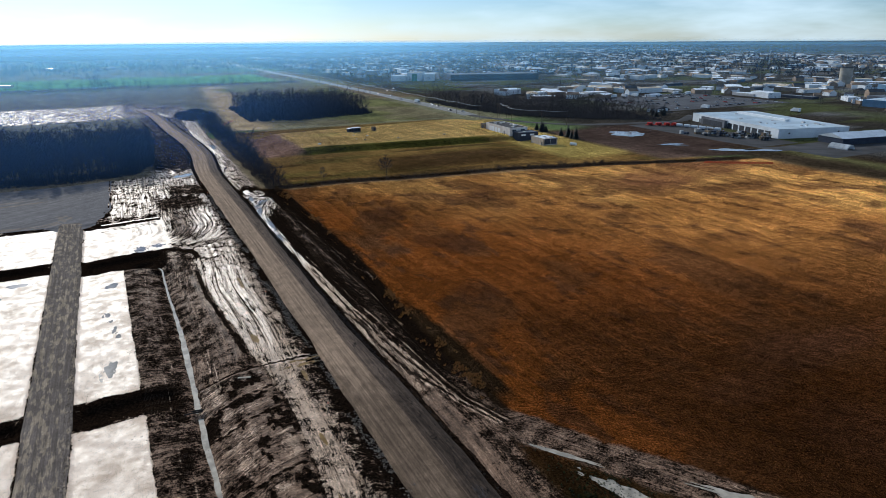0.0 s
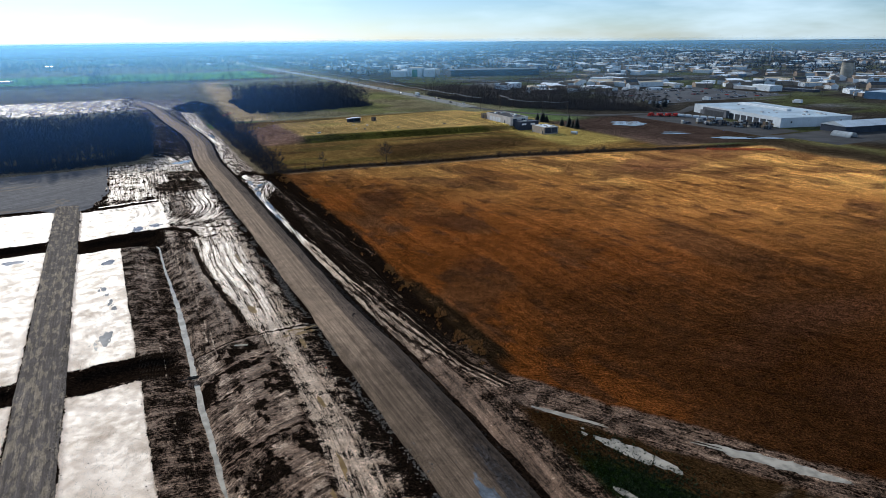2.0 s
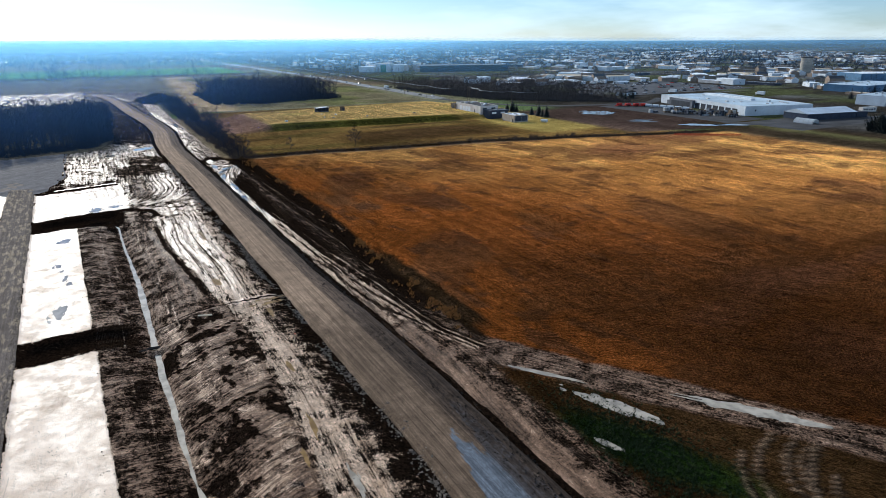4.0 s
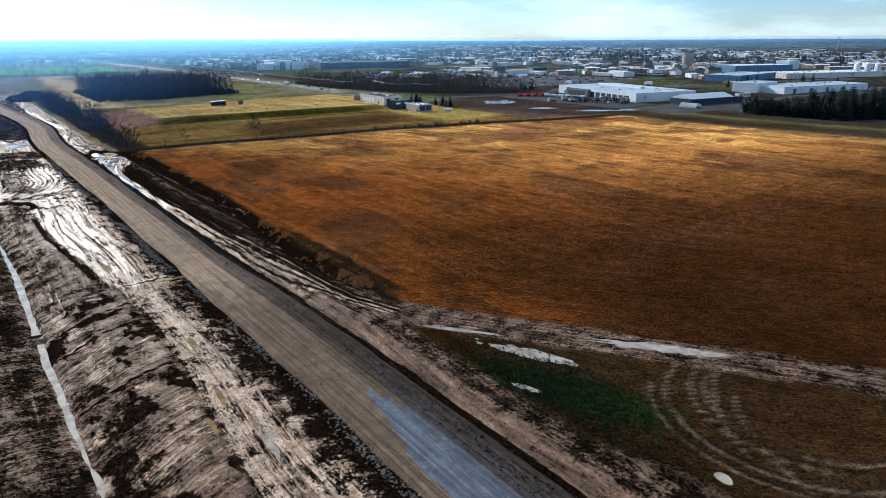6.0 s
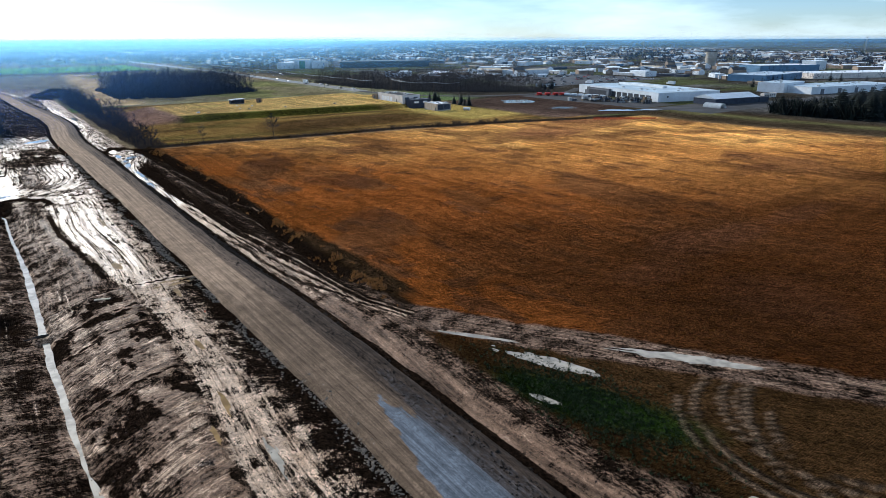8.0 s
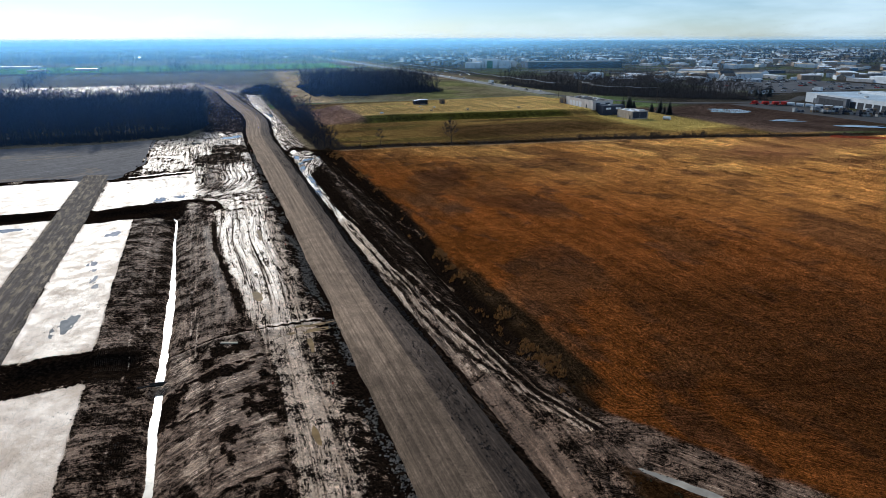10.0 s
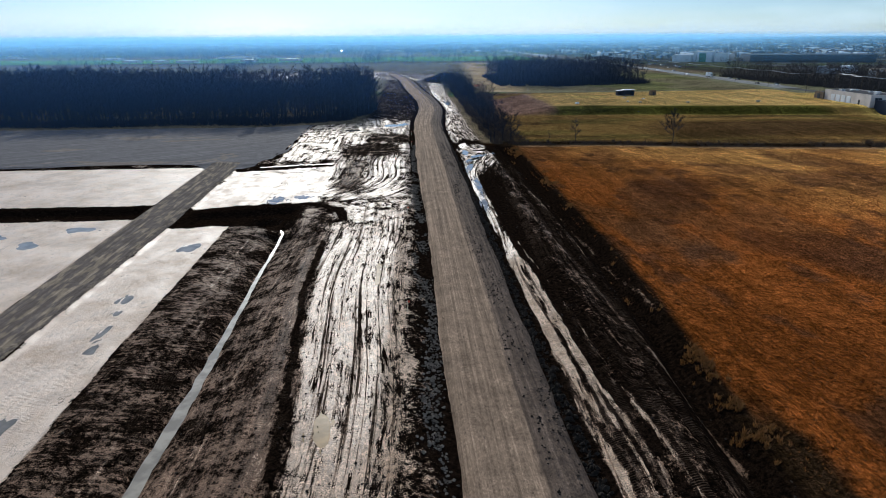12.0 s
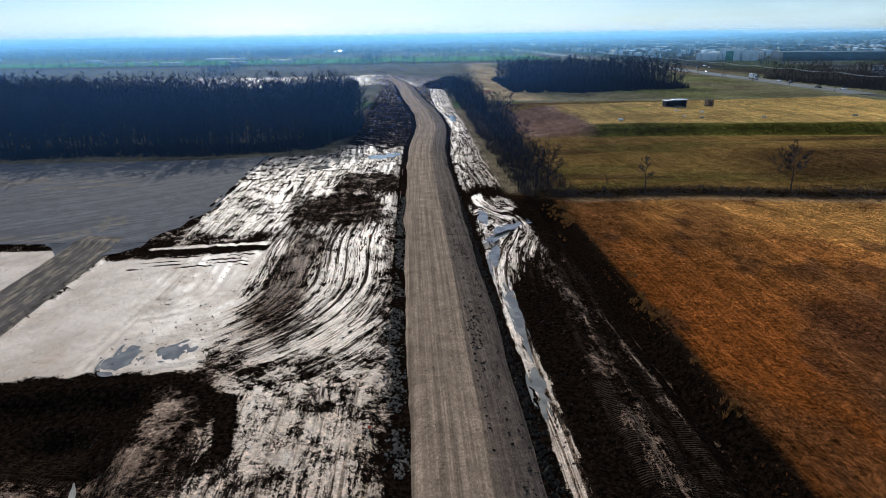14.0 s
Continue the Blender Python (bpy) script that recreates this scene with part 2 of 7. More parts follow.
# ---------------------------------------------------------------- materials
class Nodes:
    """Short hand for a node material."""

    def __init__(self, name):
        self.mat = bpy.data.materials.new(name)
        self.mat.use_nodes = True
        self.tree = self.mat.node_tree
        self.tree.nodes.clear()
        self.out = self.tree.nodes.new("ShaderNodeOutputMaterial")

    def put(self, socket, value):
        if isinstance(value, bpy.types.NodeSocket):
            self.tree.links.new(value, socket)
        elif value is not None:
            if hasattr(socket.default_value, "__len__") and not hasattr(value, "__len__"):
                value = (value,) * len(socket.default_value)
            elif hasattr(socket.default_value, "__len__") and len(socket.default_value) == 4 and len(value) == 3:
                value = (*value, 1)
            socket.default_value = value

    def add(self, kind, out=0, settings=None, **inputs):
        node = self.tree.nodes.new("ShaderNode" + kind)
        for key, value in (settings or {}).items():
            setattr(node, key, value)
        for key, value in inputs.items():
            self.put(node.inputs[int(key[1:]) if key[0] == "i" and key[1:].isdigit() else key.replace("_", " ")], value)
        return node.outputs[out]

    def math(self, op, a, b=0.0, c=0.0):
        return self.add("Math", settings={"operation": op}, i0=a, i1=b, i2=c)

    def mix(self, k, a, b, blend="MIX"):
        node = self.tree.nodes.new("ShaderNodeMix")
        node.data_type, node.blend_type = "RGBA", blend
        self.put(node.inputs[0], k), self.put(node.inputs[6], a), self.put(node.inputs[7], b)
        return node.outputs[2]

    def blend(self, k, a, b):
        node = self.tree.nodes.new("ShaderNodeMix")
        self.put(node.inputs[0], k), self.put(node.inputs[2], a), self.put(node.inputs[3], b)
        return node.outputs[0]

    def ramp(self, x, lo, hi, a=0.0, b=1.0):
        return self.add("MapRange", settings={"interpolation_type": "SMOOTHSTEP"}, Value=x, From_Min=lo, From_Max=hi, To_Min=a, To_Max=b)

    def noise(self, vec, scale, detail=4.0, rough=0.55, distort=0.0):
        return self.add("TexNoise", Vector=vec, Scale=scale, Detail=detail, Roughness=rough, Distortion=distort)

    def attr(self, name, out=0):
        return self.add("Attribute", out, {"attribute_name": name})

    def place(self):
        return self.add("NewGeometry", 0)

    def own(self):
        return self.add("TexCoord", 3)

    def stretch(self, vec, x, y, z=1.0):
        return self.add("Mapping", settings={"vector_type": "POINT"}, Vector=vec, Scale=(x, y, z))

    def bump(self, h, strength, distance):
        return self.add("Bump", Height=h, Strength=strength, Distance=distance)

    def done(self, color, rough=0.8, metal=0.0, normal=None, spec=0.5, **more):
        node = self.tree.nodes.new("ShaderNodeBsdfPrincipled")
        for key, value in dict(Base_Color=color, Roughness=rough, Metallic=metal, Specular_IOR_Level=spec, Normal=normal, **more).items():
            if value is not None:
                self.put(node.inputs[key.replace("_", " ")], value)
        self.tree.links.new(node.outputs[0], self.out.inputs[0])
        return self.mat


def weathered(name, color, rough=0.7, metal=0.0, scale=0.6, vary=0.25, bump=0.15, grain=12.0, spec=0.12):
    """A plain built surface with stains and a fine grain."""
    n = Nodes(name)
    p = n.place()
    a, b = n.noise(p, scale, 3), n.noise(p, grain, 2)
    k = n.ramp(a, 0.3, 0.7, 1 - vary, 1 + vary * 0.5)
    k2 = n.ramp(b, 0.3, 0.7, 1 - vary * 0.5, 1 + vary * 0.3)
    c = n.mix(1.0, color, n.add("CombineColor", Red=n.math("MULTIPLY", k, k2), Green=n.math("MULTIPLY", k, k2), Blue=n.math("MULTIPLY", k, k2)), "MULTIPLY")
    return n.done(c, n.ramp(a, 0.3, 0.7, rough + 0.08, rough - 0.06), metal, n.bump(b, bump, 0.02), spec)


def make_land():
    n = Nodes("land")
    p, tint, mud, track = n.place(), n.attr("tint"), n.attr("mud"), n.attr("track", 1)
    sep = n.add("SeparateColor", 0, None, Color=mud).node
    clay, works, rut = sep.outputs[0], sep.outputs[1], sep.outputs[2]
    plain = n.attr("mud", 3)  # how much of it is stubble in rows
    soil = n.add("SeparateColor", 0, None, Color=n.attr("soil")).node
    earth, damp, pad, tread = soil.outputs[0], soil.outputs[1], soil.outputs[2], n.attr("soil", 3)  # brown earth, standing wet, levelled pad, crawler tracks
    # dry land: tint, broken up at several sizes
    big, mid, fine, grit = n.noise(p, 0.035, 4, 0.6), n.noise(p, 0.35, 4, 0.65), n.noise(p, 2.2, 4, 0.7), n.noise(p, 9.0, 3, 0.75)
    rows = n.noise(n.stretch(track, 1.3, 0.95), 1.0, 6, 0.8)
    drill = n.noise(n.stretch(track, 0.36, 0.008), 1.0, 3, 0.6)
    value = n.math("MULTIPLY", n.ramp(big, 0.3, 0.7, 0.72, 1.22), n.ramp(mid, 0.3, 0.72, 0.66, 1.28))
    value = n.math("MULTIPLY", value, n.ramp(fine, 0.32, 0.68, 0.42, 1.62))
    value = n.math("MULTIPLY", value, n.ramp(grit, 0.34, 0.66, 0.42, 1.66))
    value = n.math("MULTIPLY", value, n.blend(plain, 1.0, n.ramp(rows, 0.34, 0.66, 0.62, 1.36)))
    value = n.math("MULTIPLY", value, n.blend(plain, 1.0, n.ramp(drill, 0.36, 0.64, 0.82, 1.18)))
    clump = n.noise(n.stretch(track, 0.95, 0.8), 1.0, 6, 0.8)
    value = n.math("MULTIPLY", value, n.ramp(clump, 0.53, 0.64, 1.25, 0.4))
    dry = n.mix(1.0, tint, n.add("CombineColor", Red=value, Green=value, Blue=value), "MULTIPLY")
    # churned ground: pale clay skin over black mud, drawn out along the ruts
    streak = n.noise(n.stretch(track, 1.1, 0.085), 1.0, 5, 0.70)
    thin = n.noise(n.stretch(track, 3.8, 0.42), 1.0, 4, 0.7)
    cross = n.noise(n.stretch(track, 0.5, 1.9), 1.0, 5, 0.75)
    blot = n.noise(p, 0.30, 6, 0.7)
    coarse = n.blend(rut, blot, n.math("ADD", n.math("MULTIPLY", streak, 0.64), n.math("MULTIPLY", blot, 0.36)))
    mixed = n.math("ADD", coarse, n.math("MULTIPLY", n.math("SUBTRACT", n.blend(rut, fine, thin), 0.5), 0.60))
    mixed = n.math("ADD", mixed, n.math("MULTIPLY", n.math("SUBTRACT", grit, 0.5), 0.46))
    level = n.math("SUBTRACT", n.math("ADD", mixed, clay), 1.0)
    lines = n.noise(n.stretch(track, 1.7, 0.02), 1.0, 4, 0.65)
    pale = n.math("MULTIPLY", n.ramp(level, -0.014, 0.018), n.math("SUBTRACT", 1.0, n.math("MULTIPLY", rut, n.ramp(lines, 0.53, 0.60, 0.0, 0.95))))
    grain = n.math("MULTIPLY", n.ramp(grit, 0.32, 0.68, 0.5, 1.5), n.ramp(fine, 0.32, 0.68, 0.68, 1.28))
    grain = n.blend(pad, grain, n.ramp(grit, 0.3, 0.7, 0.88, 1.08))
    palec = n.mix(n.ramp(n.math("ADD", mid, n.math("MULTIPLY", n.math("SUBTRACT", blot, 0.5), 0.6)), 0.3, 0.7), (0.80, 0.575, 0.41), (0.40, 0.26, 0.165))
    skin = n.mix(n.ramp(n.noise(p, 0.11, 5, 0.62), 0.35, 0.68), (0.84, 0.655, 0.51), (0.54, 0.385, 0.27))
    palec = n.mix(n.math("MULTIPLY", pad, 0.85), palec, skin)
    scratch = n.noise(n.stretch(track, 2.6, 0.12), 1.0, 5, 0.75)
    scratch2 = n.noise(n.stretch(p, 0.5, 0.5), 1.0, 6, 0.8, 1.2)
    palec = n.mix(n.math("MULTIPLY", n.ramp(n.math("MAXIMUM", scratch, scratch2), 0.59, 0.68), n.blend(pad, 0.62, 0.50)), palec, (0.13, 0.095, 0.07))
    scuff = n.math("ABSOLUTE", n.math("SUBTRACT", n.noise(n.stretch(track, 0.55, 0.3), 1.0, 5, 0.62, 1.6), 0.5))
    palec = n.mix(n.math("MULTIPLY", n.ramp(scuff, 0.0, 0.014, 1.0, 0.0), n.ramp(blot, 0.4, 0.58, 0.0, 0.6)), palec, (0.16, 0.115, 0.08))
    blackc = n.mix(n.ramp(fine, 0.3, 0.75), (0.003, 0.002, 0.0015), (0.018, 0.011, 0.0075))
    brownc = n.mix(n.ramp(n.blend(rut, blot, streak), 0.3, 0.7), (0.030, 0.018, 0.011), (0.32, 0.195, 0.125))
    drawn = n.blend(rut, blot, n.math("ADD", n.math("MULTIPLY", blot, 0.66), n.math("MULTIPLY", streak, 0.34)))
    where = n.math("ADD", n.math("MULTIPLY", drawn, 0.88), n.math("MULTIPLY", n.blend(rut, cross, thin), 0.42))
    where = n.math("ADD", where, n.math("MULTIPLY", n.math("SUBTRACT", n.math("ADD", fine, grit), 1.0), 0.42))
    brown = n.ramp(n.math("ADD", where, earth), 1.13, 1.25)
    lowc = n.mix(brown, blackc, brownc)
    # lug prints of crawler tracks, in lanes
    run = n.add("SeparateXYZ", 1, None, Vector=track)
    lug = n.math("SINE", n.math("ADD", n.math("MULTIPLY", run, 24.0), n.math("MULTIPLY", mid, 4.0)))
    lug = n.math("MULTIPLY", n.math("MULTIPLY", n.ramp(lug, -0.1, 0.7), tread), n.ramp(n.noise(n.stretch(track, 0.8, 0.03), 1.0, 2, 0.5), 0.47, 0.55))
    lug = n.math("MULTIPLY", lug, n.ramp(n.noise(p, 0.5, 4, 0.6), 0.40, 0.55))
    lowc = n.mix(n.math("MULTIPLY", lug, 0.4), lowc, (0.13, 0.09, 0.065))
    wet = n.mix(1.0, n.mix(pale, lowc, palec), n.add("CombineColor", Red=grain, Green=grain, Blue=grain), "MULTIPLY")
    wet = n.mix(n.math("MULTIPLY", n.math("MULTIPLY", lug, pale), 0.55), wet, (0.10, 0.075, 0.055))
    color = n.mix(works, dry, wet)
    slick = n.math("MULTIPLY", pale, n.ramp(n.math("ADD", n.noise(p, 0.35, 5, 0.65), damp), 0.68, 1.12))
    rough = n.blend(works, 0.95, n.blend(pale, n.blend(brown, 0.9, 0.5), n.blend(slick, n.ramp(fine, 0.3, 0.7, 0.55, 0.75), n.ramp(fine, 0.3, 0.7, 0.30, 0.48))))
    h = n.math("ADD", n.math("MULTIPLY", fine, 0.5), n.math("ADD", n.math("MULTIPLY", mid, 0.5), n.math("MULTIPLY", n.blend(rut, 0.0, thin), 0.9)))
    h = n.math("ADD", h, n.math("ADD", n.math("MULTIPLY", grit, 0.4), n.math("MULTIPLY", n.math("MULTIPLY", streak, rut), 1.6)))
    h = n.math("SUBTRACT", h, n.math("MULTIPLY", lug, 0.7))
    # dry stalks catch the low sun at a flat angle
    straw = dict(Sheen_Weight=n.math("MULTIPLY", plain, n.math("SUBTRACT", 1.0, works)), Sheen_Roughness=0.18, Sheen_Tint=n.mix(1.0, dry, (6.2, 6.2, 6.1), "MULTIPLY"))
    return n.done(color, rough, 0.0, n.bump(h, n.blend(slick, 0.9, 0.4), 0.30), n.blend(works, 0.0, n.blend(pale, n.math("MULTIPLY", brown, 0.05), n.blend(slick, 0.15, 0.48))), **straw)


def make_gravel(name, base, fresh, muddy=0.0, wet=0.0, muddy_lane=0.0, grain=0.85):
    n = Nodes(name)
    p, track, k = n.place(), n.attr("track", 1), n.attr("fresh", 2)
    lane = n.noise(n.stretch(track, 1.6, 0.02), 1.0, 4, 0.6)
    scuff = n.noise(n.stretch(track, 2.6, 0.9), 1.0, 5, 0.78)
    fine, mid, grit = n.noise(p, 3.0, 5, 0.75), n.noise(p, 0.4, 4, 0.6), n.noise(p, 11.0, 2, 0.7)
    v = n.math("MULTIPLY", n.math("MULTIPLY", n.ramp(lane, 0.38, 0.62, 0.76, 1.25), n.ramp(fine, 0.3, 0.7, 0.68, 1.34)), n.ramp(mid, 0.3, 0.7, 0.76, 1.22))
    v = n.math("MULTIPLY", v, n.ramp(grit, 0.32, 0.68, 0.6, 1.4))
    thread = n.noise(n.stretch(track, 5.0, 0.045), 1.0, 3, 0.6)
    v = n.math("MULTIPLY", v, n.ramp(thread, 0.4, 0.6, 0.84, 1.16))
    v = n.blend(grain, 1.0, v)
    edge = n.math("ADD", k, n.math("MULTIPLY", n.math("SUBTRACT", n.noise(n.stretch(track, 0.9, 0.2), 1.0, 5, 0.65), 0.5), 2.0))
    c = n.mix(n.ramp(edge, 0.4, 0.62), base, fresh)
    side = n.add("SeparateXYZ", 0, None, Vector=track)
    mud = n.math("SUBTRACT", n.math("ADD", scuff, n.math("MULTIPLY", n.ramp(side, -1.0, -3.6), 0.16)), 0.5 - muddy)
    c = n.mix(n.math("MULTIPLY", n.ramp(mud, 0.05, 0.12), 0.85), c, (0.050, 0.038, 0.030))
    c = n.mix(n.math("MULTIPLY", n.ramp(n.math("ADD", side, n.math("MULTIPLY", n.math("SUBTRACT", n.math("ADD", n.math("MULTIPLY", lane, 0.5), n.math("MULTIPLY", scuff, 0.5)), 0.5), 5.0)), -0.9, -1.8), muddy_lane), c, (0.086, 0.063, 0.050))
    # damp stretch at the low end of the road
    reach = n.math("ADD", n.add("SeparateXYZ", 1, None, Vector=track), n.math("MULTIPLY", n.math("SUBTRACT", n.noise(n.stretch(track, 0.5, 0.12), 1.0, 4), 0.5), 60.0))
    v = n.math("MULTIPLY", v, n.ramp(reach, 12.0, 40.0, 1.0 - wet, 1.0))
    c = n.mix(1.0, c, n.add("CombineColor", Red=v, Green=v, Blue=v), "MULTIPLY")
    h = n.math("ADD", n.math("MULTIPLY", fine, 0.6), n.math("ADD", n.math("MULTIPLY", lane, 0.6), n.math("MULTIPLY", grit, 0.3)))
    return n.done(c, 0.9, 0.0, n.bump(h, 0.6, 0.14), 0.03)


def make_water(name, color, rough, spec=0.5):
    n = Nodes(name)
    p = n.place()
    w = n.noise(p, 2.2, 3, 0.6)
    c = n.mix(n.ramp(n.noise(p, 0.5, 3), 0.35, 0.65), color, tuple(0.6 * x for x in color))
    return n.done(c, rough, 0.0, n.bump(w, 0.08, 0.05), spec)


def make_bark(name, color, vary=0.35):
    n = Nodes(name)
    p = n.own()
    a = n.noise(n.stretch(p, 3, 3, 0.6), 2.0, 4, 0.7)
    r = n.add("ObjectInfo", 5)
    k = n.math("MULTIPLY", n.ramp(a, 0.3, 0.7, 1 - vary, 1 + vary), n.blend(r, 0.8, 1.2))
    c = n.mix(1.0, color, n.add("CombineColor", Red=k, Green=k, Blue=k), "MULTIPLY")
    return n.done(c, 0.9, 0.0, n.bump(a, 0.4, 0.05), 0.2)


def make_leaf(name, color, thin=0.0):
    n = Nodes(name)
    isl = n.add("NewGeometry", 8)
    c = n.mix(isl, tuple(0.55 * x for x in color), tuple(1.5 * x for x in color))
    n.done(c, 0.7, 0.0, None, 0.3)
    if thin:  # light shines through
        glow = n.tree.nodes.new("ShaderNodeMixShader")
        back = n.tree.nodes.new("ShaderNodeBsdfTranslucent")
        n.put(back.inputs[0], c)
        glow.inputs[0].default_value = thin
        n.tree.links.new(n.out.inputs[0].links[0].from_socket, glow.inputs[1])
        n.tree.links.new(back.outputs[0], glow.inputs[2])
        n.tree.links.new(glow.outputs[0], n.out.inputs[0])
    return n.mat


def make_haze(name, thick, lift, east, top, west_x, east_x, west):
    """Upright sheet that stands in for air haze: mostly clear, scatters a little sun and sky light; it sets in softly
    above the ground and thins out upwards.
    """
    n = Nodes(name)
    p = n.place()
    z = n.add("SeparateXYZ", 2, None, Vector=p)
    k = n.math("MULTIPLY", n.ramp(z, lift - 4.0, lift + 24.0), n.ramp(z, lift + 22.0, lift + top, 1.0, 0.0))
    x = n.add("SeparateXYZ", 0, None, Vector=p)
    k = n.math("MULTIPLY", n.math("MULTIPLY", k, thick), n.ramp(x, west_x, east_x, west, east))  # more in the west, standing in for the glow towards the sun
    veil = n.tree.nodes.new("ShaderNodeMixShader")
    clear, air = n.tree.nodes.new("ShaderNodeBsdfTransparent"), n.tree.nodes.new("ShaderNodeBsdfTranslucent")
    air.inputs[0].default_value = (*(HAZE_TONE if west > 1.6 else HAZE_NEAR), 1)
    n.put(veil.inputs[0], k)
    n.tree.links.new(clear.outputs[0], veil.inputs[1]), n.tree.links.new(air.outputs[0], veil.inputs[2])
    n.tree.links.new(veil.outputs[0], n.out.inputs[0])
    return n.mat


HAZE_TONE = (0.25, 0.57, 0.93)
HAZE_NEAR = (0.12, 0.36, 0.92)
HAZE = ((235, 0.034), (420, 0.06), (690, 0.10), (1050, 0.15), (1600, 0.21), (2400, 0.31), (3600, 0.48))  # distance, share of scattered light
M_LAND = make_land()
M_ROAD = make_gravel("haul_road_gravel", (0.255, 0.178, 0.122), (0.20, 0.225, 0.265), -0.05, 0.5, 0.8)
M_SITE = make_gravel("site_road_gravel", (0.125, 0.102, 0.088), (0.26, 0.205, 0.15), -0.12, grain=0.65)
M_APRON = make_gravel("apron_gravel", (0.185, 0.156, 0.134), (0.135, 0.128, 0.132), -0.2, grain=0.55)
M_WATER = make_water("muddy_water", (0.24, 0.205, 0.165), 0.08)
M_SILT = make_water("silt_water", (0.42, 0.365, 0.29), 0.22, 0.3)
M_TANWATER = make_water("clay_water", (0.31, 0.195, 0.085), 0.3, 0.03)
M_ROCK = weathered("rubble_stone", (0.21, 0.17, 0.135), 0.65, 0, 1.5, 0.6, 0.4, 9, 0.1)
# dark bark and twigs, with some blue of the haze put into the colour
M_BARK = make_bark("bark", (0.034, 0.036, 0.046))
M_TWIG = make_bark("twig", (0.029, 0.033, 0.048))
M_NEEDLE = make_leaf("needles", (0.006, 0.010, 0.007))
M_STRAW = make_leaf("dry_straw", (0.13, 0.052, 0.014), 0.6)
M_ASPHALT = weathered("asphalt", (0.06, 0.058, 0.058), 0.85, 0, 0.05, 0.3, 0.1, 3)


# ---------------------------------------------------------------- mesh helpers
def mesh_object(name, verts, faces, material, parent=None, label="", smooth=False):
    me = bpy.data.meshes.new(name)
    me.from_pydata([tuple(v) for v in verts], [], [tuple(f) for f in faces])
    if smooth:
        me.polygons.foreach_set("use_smooth", np.ones(len(me.polygons), bool))
    me.materials.append(material)
    me.update()
    ob = new(name, me)
    if parent is not None:
        ob.parent = parent
    if label:
        tagged(ob, label)
    return ob


def grid_mesh(name, X, Y, Z, material, attrs):
    """A sheet from 2D arrays; attrs: name -> (kind, array)."""
    ni, nj = X.shape
    me = bpy.data.meshes.new(name)
    me.vertices.add(ni * nj)
    me.vertices.foreach_set("co", np.stack([X, Y, Z], -1).astype(np.float32).ravel())
    i, j = np.meshgrid(np.arange(ni - 1), np.arange(nj - 1), indexing="ij")
    a = (i * nj + j).ravel()
    quads = np.stack([a, a + nj, a + nj + 1, a + 1], -1)
    me.loops.add(quads.size)
    me.loops.foreach_set("vertex_index", quads.ravel().astype(np.int32))
    me.polygons.add(len(quads))
    me.polygons.foreach_set("loop_start", np.arange(0, quads.size, 4, dtype=np.int32))
    me.polygons.foreach_set("use_smooth", np.ones(len(quads), bool))
    for key, (kind, data) in attrs.items():
        at = me.attributes.new(key, kind, "POINT")
        slot = {"FLOAT_COLOR": "color", "FLOAT_VECTOR": "vector", "FLOAT": "value"}[kind]
        at.data.foreach_set(slot, np.ascontiguousarray(data, np.float32).ravel())
    me.materials.append(material)
    me.update()
    me.validate()
    return new(name, me)


def part(name, bm, material, parent, label=""):
    me = bpy.data.meshes.new(name)
    bm.to_mesh(me)
    bm.free()
    me.materials.append(material)
    ob = new(name, me)
    ob.parent = parent
    if label:
        tagged(ob, label)
    return ob


def box(bm, x0, y0, z0, x1, y1, z1, bevel=0.0):
    made = bmesh.ops.create_cube(bm, size=1.0)["verts"]
    for v in made:
        v.co = ((x0 + x1) / 2 + v.co.x * (x1 - x0), (y0 + y1) / 2 + v.co.y * (y1 - y0), (z0 + z1) / 2 + v.co.z * (z1 - z0))
    if bevel:
        edges = list({e for v in made for e in v.link_edges})
        bmesh.ops.bevel(bm, geom=edges, offset=bevel, segments=1, affect="EDGES")
    return made


def boxed(name, dims, material, parent, label="", bevel=0.0):
    bm = bmesh.new()
    box(bm, *dims, bevel)
    return part(name, bm, material, parent, label)


def thing(name, s, u, z=None, turn=0.0, label="", category="", group="", kind=""):
    """An empty at a place of the plan; its y runs along the road when turn is 0."""
    ob = new(name)
    ob.matrix_basis = Matrix.Translation(W(s, u, gz(s, u) if z is None else z)) @ pose(0, 0, 0, 0, 0, YAW + turn)
    return tagged(ob, label, category, group, kind)


# ---------------------------------------------------------------- ground
def spread(edges):
    """Joins stretches of even steps: (start, stop, step)..."""
    parts = [np.arange(a, b, step) for a, b, step in edges]
    return np.concatenate(parts)


def outward(start, step, growth, stop):
    v, d = [start], step
    while v[-1] < stop:
        d *= growth
        v.append(v[-1] + d)
    return np.array(v)


S = np.concatenate([-outward(75, 2.0, 1.22, 5600)[::-1], spread([(-74, 215, 0.55), (215, 290, 0.8), (290, 660, 2.4)]), outward(660, 4.0, 1.08, 5600)])
U = np.concatenate([-outward(280, 4.0, 1.10, 5600)[::-1], spread([(-279, -72, 2.4), (-72, -28, 0.9), (-28, 66, 0.33), (66, 130, 1.0)]), outward(130, 2.5, 1.10, 5600)])
SS, UU = np.meshgrid(S, U, indexing="ij")
XX, YY = xy(SS, UU)
ZZ = height(SS, UU)
across, along = rut_field(SS, UU)

wob = 6 * (fbm(SS / 18, UU / 18, 31) - 0.5)
wob2 = 2.4 * (fbm(SS / 5, UU / 5, 33) - 0.5)


def lay(base, k, color):
    k = np.asarray(k)[..., None]
    return base * (1 - k) + np.array(color) * k


big = fbm(SS / 60, UU / 60, 41)
